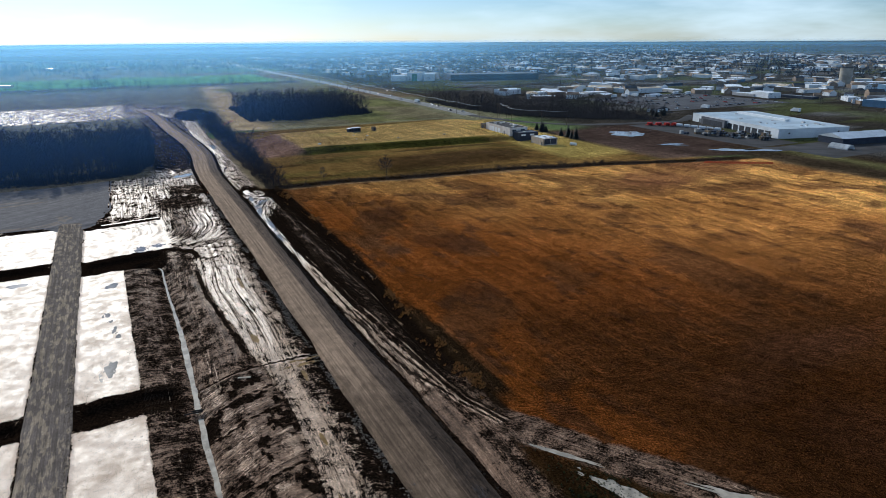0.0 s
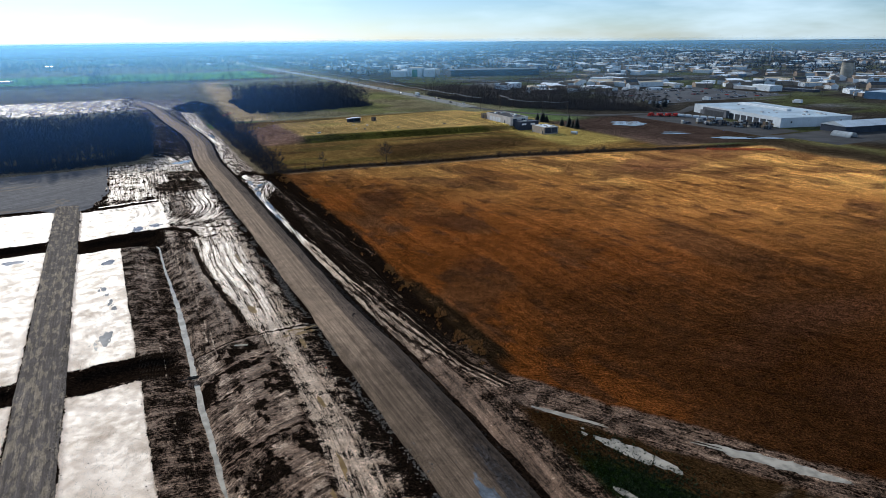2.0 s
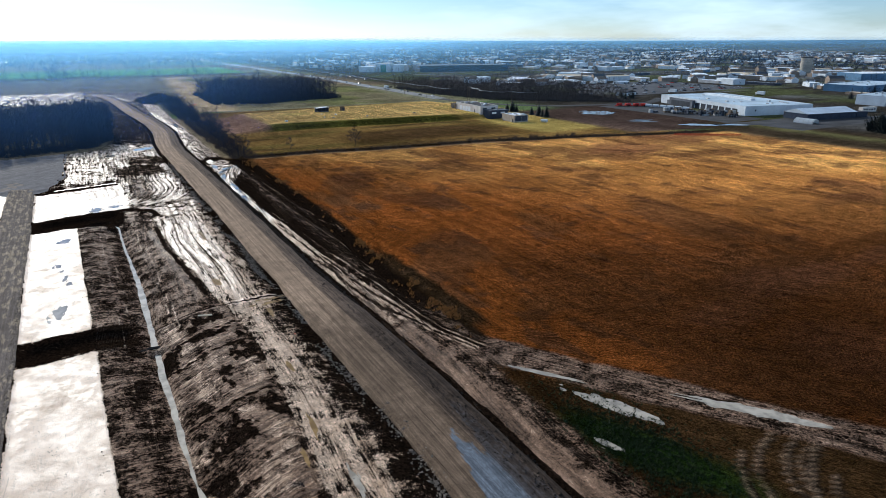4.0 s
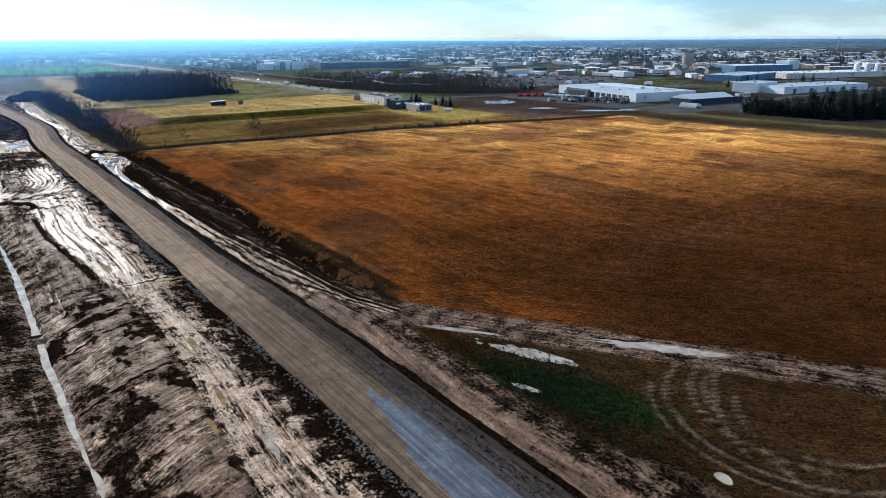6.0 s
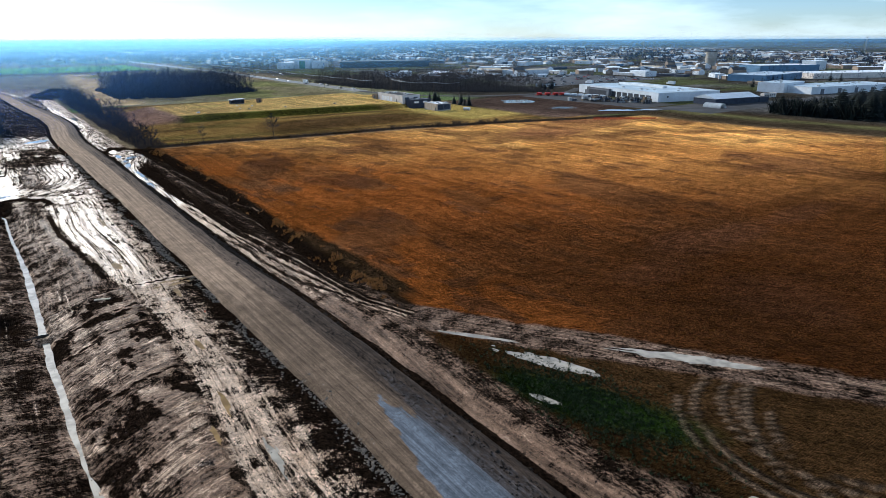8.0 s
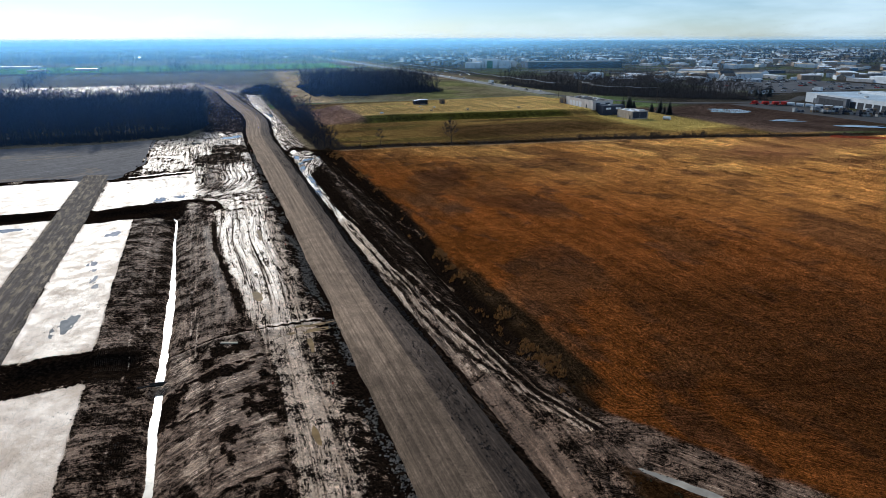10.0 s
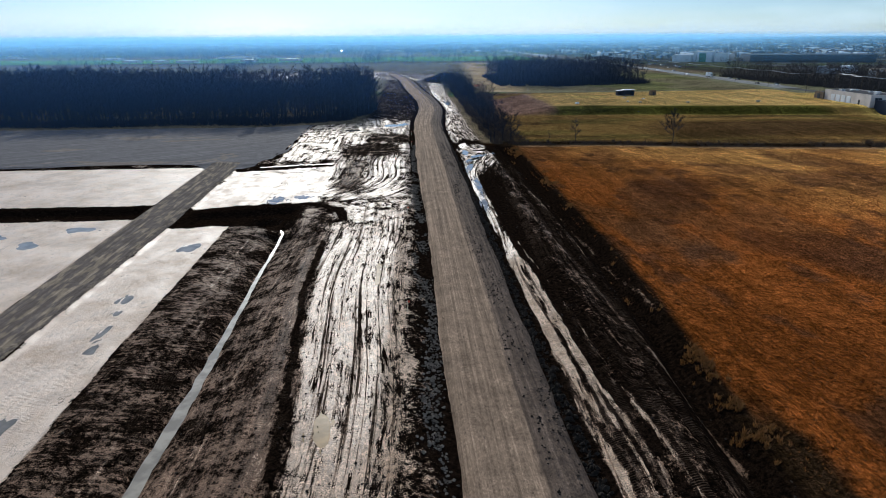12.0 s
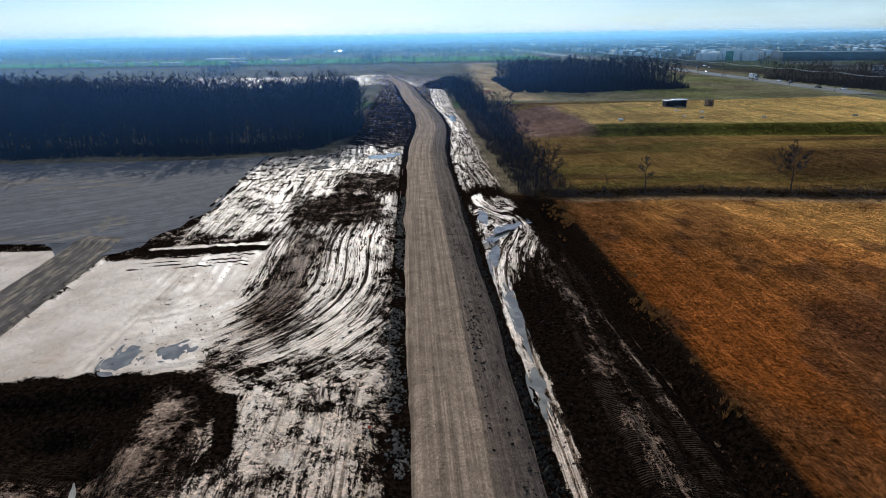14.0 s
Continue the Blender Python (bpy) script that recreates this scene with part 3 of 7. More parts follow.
# far farmland in strips
cell = _lattice(np.floor(SS / 230 + 0.3), np.floor(UU / 310 + 0.17), 7)
tint = np.zeros(SS.shape + (3,)) + np.array((0.15, 0.14, 0.08))
tint = lay(tint, (cell > 0.55) * 0.9, (0.085, 0.125, 0.045))
tint = lay(tint, (cell < 0.25) * 0.9, (0.14, 0.105, 0.065))
woods = sm(1700, 2600, np.hypot(SS, UU)) * sm(0.40, 0.48, fbm(SS / 420, UU / 420, 43))
tint = lay(tint, woods * 0.6, (0.045, 0.045, 0.036))
# town ground
town = sm(262, 300, -UU) * sm(-120, 60, SS)
tint = lay(tint, town, (0.036, 0.031, 0.024))
tint = lay(tint, town * sm(0.5, 0.62, fbm(SS / 45, UU / 45, 47)) * sm(330, 420, -UU), (0.10, 0.097, 0.094))
tint = lay(tint, town * sm(0.55, 0.62, fbm(SS / 70, UU / 70, 48)) * 0.8, (0.065, 0.072, 0.028))
# grey-green fallow beyond the lawn, with a tan strip
fallow = sm(415, 430, SS) * (1 - sm(905, 930, SS)) * (1 - sm(226, 232, -UU))
tint = lay(tint, fallow, (0.14, 0.13, 0.09))
tint = lay(tint, fallow * sm(20, 60, -UU) * 0.8, (0.135, 0.112, 0.058))
tint = lay(tint, fallow * band(UU + 0.06 * (SS - 430) + wob, -66, -34, 8), (0.33, 0.24, 0.13))
tint = lay(tint, fallow * sm(0.52, 0.6, big) * sm(60, 90, -UU), (0.13, 0.125, 0.05))
tint = lay(tint, band(SS + 0.05 * UU, 985, 1215, 6) * sm(-200, -190, UU), (0.11, 0.235, 0.06))
tint = lay(tint, band(SS, 930, 985, 6) * sm(-226, -216, UU), (0.085, 0.078, 0.055))
# stubble field between hedge, side track and far ditch
hedge = HEDGE(UU)
rim_u = RIM(SS)
tint = lay(tint, band(UU, -70, -10, 2) * band(SS, -90, 213, 3), (0.035, 0.016, 0.006))
field = sm(-1.0, 0.8, rim_u - UU + wob2 * 0.7 + 0.12 * wob) * (1 - sm(286, 300, -UU)) * (1 - sm(hedge - 4, hedge - 1.5, SS))
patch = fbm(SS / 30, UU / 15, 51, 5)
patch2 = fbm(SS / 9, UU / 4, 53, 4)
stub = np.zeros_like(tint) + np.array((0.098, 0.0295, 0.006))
# glow of stalks seen at a flat angle, put into the far colour
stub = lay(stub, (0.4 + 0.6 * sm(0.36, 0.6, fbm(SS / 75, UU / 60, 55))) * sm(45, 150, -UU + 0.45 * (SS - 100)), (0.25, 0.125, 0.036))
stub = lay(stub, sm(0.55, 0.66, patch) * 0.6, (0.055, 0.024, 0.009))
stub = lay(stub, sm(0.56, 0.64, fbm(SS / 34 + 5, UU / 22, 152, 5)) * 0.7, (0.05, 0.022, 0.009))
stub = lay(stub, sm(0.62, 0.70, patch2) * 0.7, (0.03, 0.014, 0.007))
# near end coloured darker, standing in for steeper view and lens falloff
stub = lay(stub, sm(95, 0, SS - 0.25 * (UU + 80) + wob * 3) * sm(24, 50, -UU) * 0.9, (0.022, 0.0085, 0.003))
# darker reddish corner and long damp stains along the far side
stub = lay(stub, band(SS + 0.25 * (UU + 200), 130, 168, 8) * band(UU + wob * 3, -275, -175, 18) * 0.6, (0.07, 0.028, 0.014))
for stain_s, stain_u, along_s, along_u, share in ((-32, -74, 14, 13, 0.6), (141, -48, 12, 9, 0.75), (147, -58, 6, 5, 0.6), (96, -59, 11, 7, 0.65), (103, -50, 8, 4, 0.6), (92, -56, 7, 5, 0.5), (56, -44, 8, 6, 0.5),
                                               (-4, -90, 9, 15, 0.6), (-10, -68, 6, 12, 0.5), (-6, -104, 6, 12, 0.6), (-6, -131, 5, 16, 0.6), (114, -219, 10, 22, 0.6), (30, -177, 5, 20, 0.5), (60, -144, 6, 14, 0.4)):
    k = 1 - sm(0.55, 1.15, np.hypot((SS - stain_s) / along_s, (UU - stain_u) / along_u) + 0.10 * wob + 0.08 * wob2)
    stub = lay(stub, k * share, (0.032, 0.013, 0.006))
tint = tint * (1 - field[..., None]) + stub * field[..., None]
# meadow, lawn platform and its bank
meadow = sm(hedge + 1, hedge + 4, SS) * (1 - sm(408, 418, SS)) * sm(24, 29, -UU) * (1 - sm(226, 250, -UU + 0.25 * (SS - 300)))
tint = lay(tint, meadow, (0.105, 0.060, 0.018))
tint = lay(tint, meadow * sm(0.48, 0.62, fbm(SS / 12, UU / 34, 57)) * 0.75, (0.058, 0.042, 0.012))
tint = lay(tint, meadow * sm(0.56, 0.64, fbm(SS / 7 + 4, UU / 40, 157, 4)) * 0.7, (0.034, 0.020, 0.009))
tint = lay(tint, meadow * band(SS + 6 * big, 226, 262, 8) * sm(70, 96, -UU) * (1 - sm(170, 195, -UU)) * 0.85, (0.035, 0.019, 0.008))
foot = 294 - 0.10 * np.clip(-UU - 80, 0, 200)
lawn = sm(foot - 2, foot + 1, SS) * (1 - sm(374 + 0.1 * (-UU - 60), 378 + 0.1 * (-UU - 60), SS)) * sm(52, 58, -UU) * (1 - sm(235, 258, -UU))
tint = lay(tint, lawn, (0.235, 0.138, 0.045))
tint = lay(tint, lawn * sm(0.5, 0.66, fbm(SS / 22, UU / 30, 59)) * 0.5, (0.19, 0.135, 0.036))
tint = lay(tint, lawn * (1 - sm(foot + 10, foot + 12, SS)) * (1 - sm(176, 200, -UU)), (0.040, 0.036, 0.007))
tint = lay(tint, band(SS, 297, 372, 5) * band(UU + wob, -58, -34, 3), (0.125, 0.07, 0.045))
tint = lay(tint, sm(60, 40, np.abs(SS - 262)) * sm(188, 200, -UU) * (1 - sm(235, 262, -UU)), (0.23, 0.16, 0.045))
# ploughed lot with ponds in front of the works
lot = sm(hedge + 6, hedge + 14, SS) * (1 - sm(300, 318, SS)) * sm(234, 246, -UU) * (1 - sm(318, 345, -UU))
tint = lay(tint, lot, (0.052, 0.034, 0.026))
tint = lay(tint, band(UU + wob, -350, -292, 5) * sm(0, 30, SS) * (1 - sm(190, 205, SS)), (0.042, 0.030, 0.018))
tint = lay(tint, band(UU + wob, -335, -322, 3) * sm(0, 30, SS) * (1 - sm(170, 190, SS)), (0.11, 0.10, 0.04))
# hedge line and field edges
# field bank of the toe ditch: its shade is put into the colour
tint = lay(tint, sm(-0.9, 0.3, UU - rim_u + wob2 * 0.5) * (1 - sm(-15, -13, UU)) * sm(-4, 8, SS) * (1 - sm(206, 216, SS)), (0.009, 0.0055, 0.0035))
earthtrack = (1 - sm(1.6, 3.0, np.abs(SS - hedge + 5.6 + wob2 * 0.5))) * sm(24, 30, -UU) * (1 - sm(150, 190, -UU))
tint = lay(tint, earthtrack * 0.85, (0.13, 0.078, 0.04))
line = (1 - sm(3.2, 7.0, np.abs(SS - hedge + wob2 * 0.9))) * sm(18, 24, -UU) * (1 - sm(280, 300, -UU))
tint = lay(tint, line, (0.022, 0.014, 0.008))
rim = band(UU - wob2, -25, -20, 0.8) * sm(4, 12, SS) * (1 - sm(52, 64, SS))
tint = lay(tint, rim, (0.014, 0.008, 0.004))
# side track to the east and the green patch beside the road
path_u = -17.5 - (3 - SS) * 0.64
sidetrack = (1 - sm(3.4, 4.6, np.abs((UU - path_u) * 0.84 + wob2 * 0.9))) * sm(8, 2, SS) * (1 - sm(150, 190, -UU))
apex = sm(22, 8, SS) * sm(5.5, 6.5, -UU) * (1 - sm(15.5, 17.5, -UU + wob2 * 0.5 - 3 * sm(-8, 4, SS) - 3 * sm(-40, -55, SS)))
wedge = sm(-8, -14, SS) * sm(14.5, 17, -UU + wob2) * sm(path_u + 2.5, path_u + 5, UU)
tint = lay(tint, wedge, (0.024, 0.0125, 0.005))
axis = (SS + 33) * 0.93 + (UU + 22) * 0.37
side = -(SS + 33) * 0.37 + (UU + 22) * 0.93
green = (1 - sm(0.6, 1.15, np.hypot(axis / 15, side / 4.6) + wob2 * 0.16)) * wedge
tint = lay(tint, green, (0.008, 0.015, 0.003))
for ring_s, ring_u, ring, ring_half in ((-53.5, -41.0, 14.6, 0.3), (-53.5, -41.0, 16.6, 0.28), (-54.0, -43.0, 11.2, 0.28), (-54.0, -43.0, 13.0, 0.28), (-70.0, -52.0, 26.0, 0.3), (-70.0, -52.0, 28.4, 0.3)):
    off = np.hypot(SS - ring_s, UU - ring_u) - ring
    k = wedge * sm(0.36, 0.5, fbm(SS / 7, UU / 7, 63 + int(ring)))
    tint = lay(tint, (1 - sm(ring_half * 0.6, ring_half * 1.2, np.abs(off - 2.1 * ring_half))) * k * 0.45, (0.15, 0.105, 0.07))
    tint = lay(tint, (1 - sm(ring_half * 0.6, ring_half * 1.2, np.abs(off))) * k, (0.014, 0.010, 0.007))

# building ground: clay skin (clay), brown earth (earth), standing wet (damp)
SW, UW = SS + 1.6 * wob, UU + 0.9 * wob  # loose outlines
works = sm(-300, -280, SS) * (1 - sm(640, 660, SS)) * (1 - sm(14, 16.5, -UU)) * (1 - sm(25 + 130 * (1 - sm(255, 268, SS)), 31 + 130 * (1 - sm(255, 268, SS)), UU))
works = np.maximum(works, sm(10, 22, SS) * (1 - sm(200, 214, SS)) * (1 - sm(-1.6 + wob2 * 0.6, -0.4 + wob2 * 0.6, rim_u - UU)) * sm(-1, 0, -UU))
works = np.maximum(works, np.maximum(sidetrack, apex))
works = np.maximum(works, band(SS, 545, 680, 8) * band(UU, 20, 420, 10))
works = works * np.where(SS > 255, sm(-17, -14, UU), 1)
works = np.maximum(works, sm(0.2, 0.4, np.exp(-(((SS - 540) / 40) ** 2 + ((UU + 20) / 16) ** 2))))


def zone(k, c, e, d):
    """Lays a zone with its share of clay, earth and wet over what is there."""
    global clay, earth, damp
    clay, earth, damp = clay * (1 - k) + c * k, earth * (1 - k) + e * k, damp * (1 - k) + d * k


clay, earth, damp = np.full(SS.shape, 0.34), np.full(SS.shape, 0.42), np.full(SS.shape, 0.3)
edge_u = EDGE(SS) + wob2 * 0.7
ruts_w = band(UU, 8.5, edge_u, 2.0) * (SS < 135)
zone(ruts_w, 0.535, 0.50, 0.28)
zone(ruts_w * band(SW, 52, 122, 14), 0.56, 0.48, 0.6)
zone(ruts_w * band(UU, 6, 10.5, 1.5), 0.475, 0.50, 0.1)
dark = sm(edge_u - 0.8, edge_u + 0.8, UU) * (1 - sm(38.3 + 0.035 * SS, 38.9 + 0.035 * SS, UU)) * (1 - sm(124, 134, SW))
zone(dark, 0.33, 0.52, 0.0)
zone(dark * (1 - sm(41, 43, SS + 0.13 * (UU - 17))) * (UU < 30), 0.37, 0.545, 0.0)
zone(dark * (1 - sm(38, 42, SS)) * band(UU + wob * 0.5, 16.5, 22, 2), 0.40, 0.62, 0.0)
blots = dark * (1 - sm(38, 42, SS)) * (UU < 31)
zone(blots * sm(0.52, 0.57, fbm(SS / 3.4, UU / 2.4, 161, 5)), 0.28, 0.38, 0.0)
zone(blots * sm(0.54, 0.60, fbm(SS / 4 + 9, UU / 3, 163, 5)), 0.46, 0.60, 0.0)
zone(dark * band(SW, 44, 100, 5) * band(UU + wob * 0.5, 21, 25, 1.5), 0.36, 0.56, 0.0)
zone(dark * sm(31, 33, UU), 0.29, 0.47, 0.0)
zone(dark * sm(33.5, 36, UU + wob * 0.4), 0.31, 0.52, 0.0)
pad = band(UU + 0.35 * wob2, 38.6 + 0.035 * SS, SITE(SS) - 4.0, 0.3) * (band(SS, -300, 35.0 + 0.4 * wob2, 0.8) + band(SS, 46.0 + 0.4 * wob2, 126 + 0.4 * wob2, 0.8))
pad = np.maximum(pad, band(UU, 29 + wob * 0.6, SITE(SS) - 4.0, 1.5) * band(SS, 140.5 + wob2, 179.5, 1.0))
pad = np.maximum(pad, band(UU, SITE(SS) + 4.2, 240, 0.5) * (band(SS, -300, 38, 0.8) + band(SS, 46.5, 132, 0.8) + band(SS, 143.5, 185, 0.8)))
turnout = band(SW, 138, 190, 7) * band(UW, 8, 31, 4)
zone(turnout, 0.53, 0.44, 0.6)
zone(band(SW, 150, 188, 8) * band(UW, 20, 26, 2.5), 0.36, 0.56, 0.0)
zone(band(SW, 116, 142, 5) * band(UW, 8, 25, 3), 0.50, 0.46, 0.5)
zone(band(SW, 124, 141, 4) * band(UW, 25, 36, 3), 0.36, 0.54, 0.2)
upper = band(SW, 188, 285, 8) * band(UU, 7, 48, 2)
zone(upper, 0.51, 0.46, 0.6)
zone(band(SW, 192, 212, 5) * band(UW, 12, 28, 3), 0.34, 0.44, 0.0)
zone(band(SW, 216, 238, 4) * band(UW, 8, 22, 3), 0.36, 0.46, 0.1)
hollow = (band(SS, 36, 45.5, 0.8) * (UU < 60) + band(SS, 127, 139.5, 0.8) * (UU < 60) + (band(SS, 132.5, 143, 0.8) + band(SS, 38.5, 46, 0.8)) * (UU >= 60)) * sm(33, 35, UU)
zone(hollow, 0.25, 0.30, 0.0)
zone(pad, 0.72, 0.5, 0.44)
farworks = sm(285, 300, SS) * band(UU, -16, 40, 2)
zone(farworks, 0.40, 0.44, 0.3)
zone(farworks * (UU < -5), 0.50, 0.44, 0.5)
zone(farworks * (SS < 420) * (UU > 6), 0.33, 0.42, 0.1)
zone(sm(540, 548, SS), 0.45, 0.40, 0.5)
zone(np.exp(-(((SS - 540) / 40) ** 2 + ((UU + 20) / 16) ** 2)) > 0.25, 0.22, 0.36, 0.0)
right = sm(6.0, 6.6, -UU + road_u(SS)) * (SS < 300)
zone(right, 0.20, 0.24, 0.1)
zone(right * band(SW, 160, 212, 8) * band(-UU, 6, 15, 1.5), 0.50, 0.42, 0.5)
zone(right * sm(212, 225, SS), 0.49, 0.44, 0.45)
zone(right * sm(40, 14, SW), 0.29, 0.50, 0.0)
zone(right * sm(30, 10, SW) * band(-UU + wob2 * 0.5, 8.0, 12.5, 0.8), 0.36, 0.64, 0.0)
zone(sidetrack, 0.37, 0.54, 0.3)


def stroke(pts, half, soft=0.2):
    """Share of each spot that lies within a crooked line through the points."""
    k = np.zeros(SS.shape)
    ps, pu = zip(*pts)
    i0, i1 = np.searchsorted(S, [min(ps) - 4, max(ps) + 4])
    j0, j1 = np.searchsorted(U, [min(pu) - 4, max(pu) + 4])
    s, u = SS[i0:i1, j0:j1], UU[i0:i1, j0:j1] + 0.35 * wob2[i0:i1, j0:j1]
    near = np.full(s.shape, 99.0)
    for (a, b), (c, d) in zip(pts, pts[1:]):
        q = np.clip(((s - a) * (c - a) + (u - b) * (d - b)) / ((c - a) ** 2 + (d - b) ** 2), 0, 1)
        near = np.minimum(near, np.hypot(s - a - q * (c - a), u - b - q * (d - b)))
    k[i0:i1, j0:j1] = 1 - sm(half - soft, half + soft, near)
    return k


zone(stroke([(138, 22), (131, 16.5), (126, 11.0)], 0.5, 0.4), 0.58, 0.5, 0.5)
zone(stroke([(126, 21), (134, 23), (139, 30), (139.5, 44)], 0.7, 0.5), 0.18, 0.2, 0.0)
zone(stroke([(182.0, 30), (183.0, 51)], 0.6, 0.35), 0.12, 0.1, 0.0)
for row_s in (173.6, 175.0, 176.6, 178.4):
    zone(stroke([(row_s, 31), (row_s + 1.0, 50)], 0.14, 0.14), 0.22, 0.2, 0.0)
zone(stroke([(183.8, 30), (184.6, 50)], 0.7, 0.4), 0.66, 0.5, 0.6)
# verge between haul road and field: a flooded wheel lane, tracked slope, black toe ditch
lane_u = np.interp(SS, [20, 34, 44, 52, 64, 78, 95, 118, 138, 150, 170, 195], [-11.5, -10.6, -9.9, -9.3, -8.8, -8.5, -8.1, -7.5, -7.2, -7.0, -7.4, -8.5])
lane_half = np.interp(SS, [20, 34, 44, 64, 95, 110, 140, 160], [2.4, 2.2, 2.0, 1.35, 1.05, 0.75, 1.0, 1.3])
lane = right * (1 - sm(-0.3, 0.35, np.abs(UU - lane_u + 0.3 * wob2) - lane_half)) * sm(10, 30, SW) * (SS < 214)
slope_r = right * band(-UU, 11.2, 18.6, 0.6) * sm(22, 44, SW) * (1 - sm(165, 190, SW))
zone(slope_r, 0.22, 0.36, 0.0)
zone(slope_r * band(-UU + wob2, 13.0, 15.6, 0.6), 0.26, 0.46, 0.0)
zone(stroke([(128, -13.6), (113, -14.9), (84, -16.7), (62, -18.2), (50, -19.0)], 0.3, 0.35), 0.36, 0.54, 0.0)
zone(stroke([(155, -19.6), (122, -21.2), (88, -21.9), (76, -22.5), (62, -22.6)], 0.3, 0.35) * sm(0.42, 0.6, fbm(SS / 6, UU / 2, 98)), 0.36, 0.54, 0.1)
zone(stroke([(150, -17.5), (120, -18.4), (98, -18.9)], 0.3, 0.3), 0.42, 0.5, 0.2)
zone(stroke([(112, -9.4), (95, -10.3), (75, -11.3), (62, -11.7), (48, -12.8)], 0.16, 0.16) * sm(0.38, 0.55, fbm(SS / 5, UU / 2, 99)), 0.52, 0.5, 0.4)
zone(lane, 0.56, 0.52, 0.62)
zone(lane * band(SS, 30, 100, 4), 0.60, 0.58, 0.08)
zone(lane * (1 - sm(38, 84, SS + 2 * wob)), 0.43, 0.62, 0.0)
for start, bend in ((-9.0, 1.2), (-10.6, 0.4), (-11.8, -0.5), (-13.4, -1.0)):
    zone(stroke([(60, start + 0.7), (42, start), (26, start - 1.6), (12, start - 4.2 - bend), (2, start - 7.5 - bend)], 0.16, 0.16), 0.20, 0.30, 0.0)
    zone(stroke([(60, start + 1.2), (42, start + 0.5), (26, start - 1.1), (12, start - 3.6 - bend), (2, start - 6.9 - bend)], 0.22, 0.2), 0.52, 0.60, 0.0)
zone(stroke([(96, -8.2), (78, -8.5), (64, -8.9), (52, -9.4), (40, -10.3)], 0.16, 0.16), 0.36, 0.4, 0.0)
zone(right * band(SW, 168, 206, 4) * band(-UU + 0.4 * wob2, 6.6, 15.5, 1.0), 0.50, 0.42, 0.6)
zone(stroke([(206, -18.5), (199, -17.0), (194, -14.5), (189, -16.5), (180, -18)], 0.9, 0.5), 0.10, 0.1, 0.0)
# edge of the ruts towards the ditch slope: black seam, pale ledge
zone(stroke([(112, 23.2), (88, 22.6), (75, 21.3), (63, 19.9), (50, 19.0)], 0.32, 0.3), 0.18, 0.24, 0.0)
zone(stroke([(108, 25.0), (97, 24.3), (78, 22.9), (68, 22.2), (58, 21.2), (50, 20.4)], 0.6, 0.45), 0.42, 0.66, 0.1)
zone(stroke([(41.6, 29.5), (42.3, 18)], 0.35, 0.35), 0.16, 0.16, 0.0)
zone(stroke([(40.6, 29.5), (41.2, 18)], 0.4, 0.4), 0.46, 0.66, 0.1)
zone(stroke([(43.0, 16), (43.2, 6.6)], 0.3, 0.25), 0.60, 0.5, 0.6)
zone(stroke([(41.2, 16), (41.4, 6.6)], 0.3, 0.25), 0.60, 0.5, 0.6)
zone(stroke([(42.1, 16.5), (42.3, 6.6)], 0.3, 0.25), 0.15, 0.2, 0.0)
for a, b, c, d in ((30, 29, 33.5, 17), (22, 29, 25.5, 16), (4, 29, 7, 16.5)):
    zone(stroke([(a, b), (c, d)], 0.2, 0.2), 0.16, 0.25, 0.0)
    zone(stroke([(a + 0.8, b), (c + 0.9, d)], 0.3, 0.3), 0.40, 0.60, 0.0)
# thin wheel lines along the foot of the slopes
for u0 in (25.4, 26.3, 33.6, 35.2):
    zone(stroke([(-40, u0 - 0.5), (30, u0), (118, u0 + 2.2)], 0.12, 0.14) * sm(0.42, 0.56, fbm(SS / 9, UU / 3, 97)), 0.5, 0.6, 0.3)
v_road = UU - road_u(SS)
v_road = v_road * 4.9 / ROAD_HALF(SS)
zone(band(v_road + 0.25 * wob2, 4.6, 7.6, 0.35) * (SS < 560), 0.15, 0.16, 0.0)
# right road edge: dark earth, and shade of the drop put into the colour
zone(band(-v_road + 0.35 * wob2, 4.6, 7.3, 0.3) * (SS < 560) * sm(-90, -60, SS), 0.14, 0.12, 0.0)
zone(band(SW, 126, 138, 2.5) * band(UW, 31, 50, 2.5), 0.12, 0.10, 0.0)
rutmask = (1 - 0.2 * right * sm(40, 14, SW)) * np.clip(ruts_w * (1 - 0.35 * band(SW, -80, 45, 5)) + turnout + 0.7 * upper + right + sidetrack + farworks, 0, 1) * (1 - pad) * (1 - 0.45 * band(SW, 120, 142, 5) * sm(7, 9, UU))
rutmask = np.clip(rutmask + 0.65 * dark * (1 - pad), 0, 1)
tread = np.clip(0.9 * slope_r + 0.8 * lane + 0.55 * dark - 0.4 * blots + 0.5 * ruts_w * band(UU, 14, 21, 1.5) + 0.8 * right * sm(40, 14, SW) + 0.35 * pad * band(UU, 43, 52, 2) * band(SS, 50, 72, 5) + 0.4 * upper, 0, 1)
thin = 1 - 0.65 * sm(20, -45, SS - 0.2 * (UU + 80) + wob * 2)  # sheen cut at the near end, standing in for the steeper, darker view
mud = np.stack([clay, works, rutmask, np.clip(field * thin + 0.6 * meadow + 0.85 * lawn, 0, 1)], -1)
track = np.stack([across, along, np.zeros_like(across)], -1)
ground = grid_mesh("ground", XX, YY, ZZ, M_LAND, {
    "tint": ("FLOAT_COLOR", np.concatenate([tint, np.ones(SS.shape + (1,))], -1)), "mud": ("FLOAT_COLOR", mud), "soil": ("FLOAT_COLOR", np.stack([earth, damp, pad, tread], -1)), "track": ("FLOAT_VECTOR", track)})
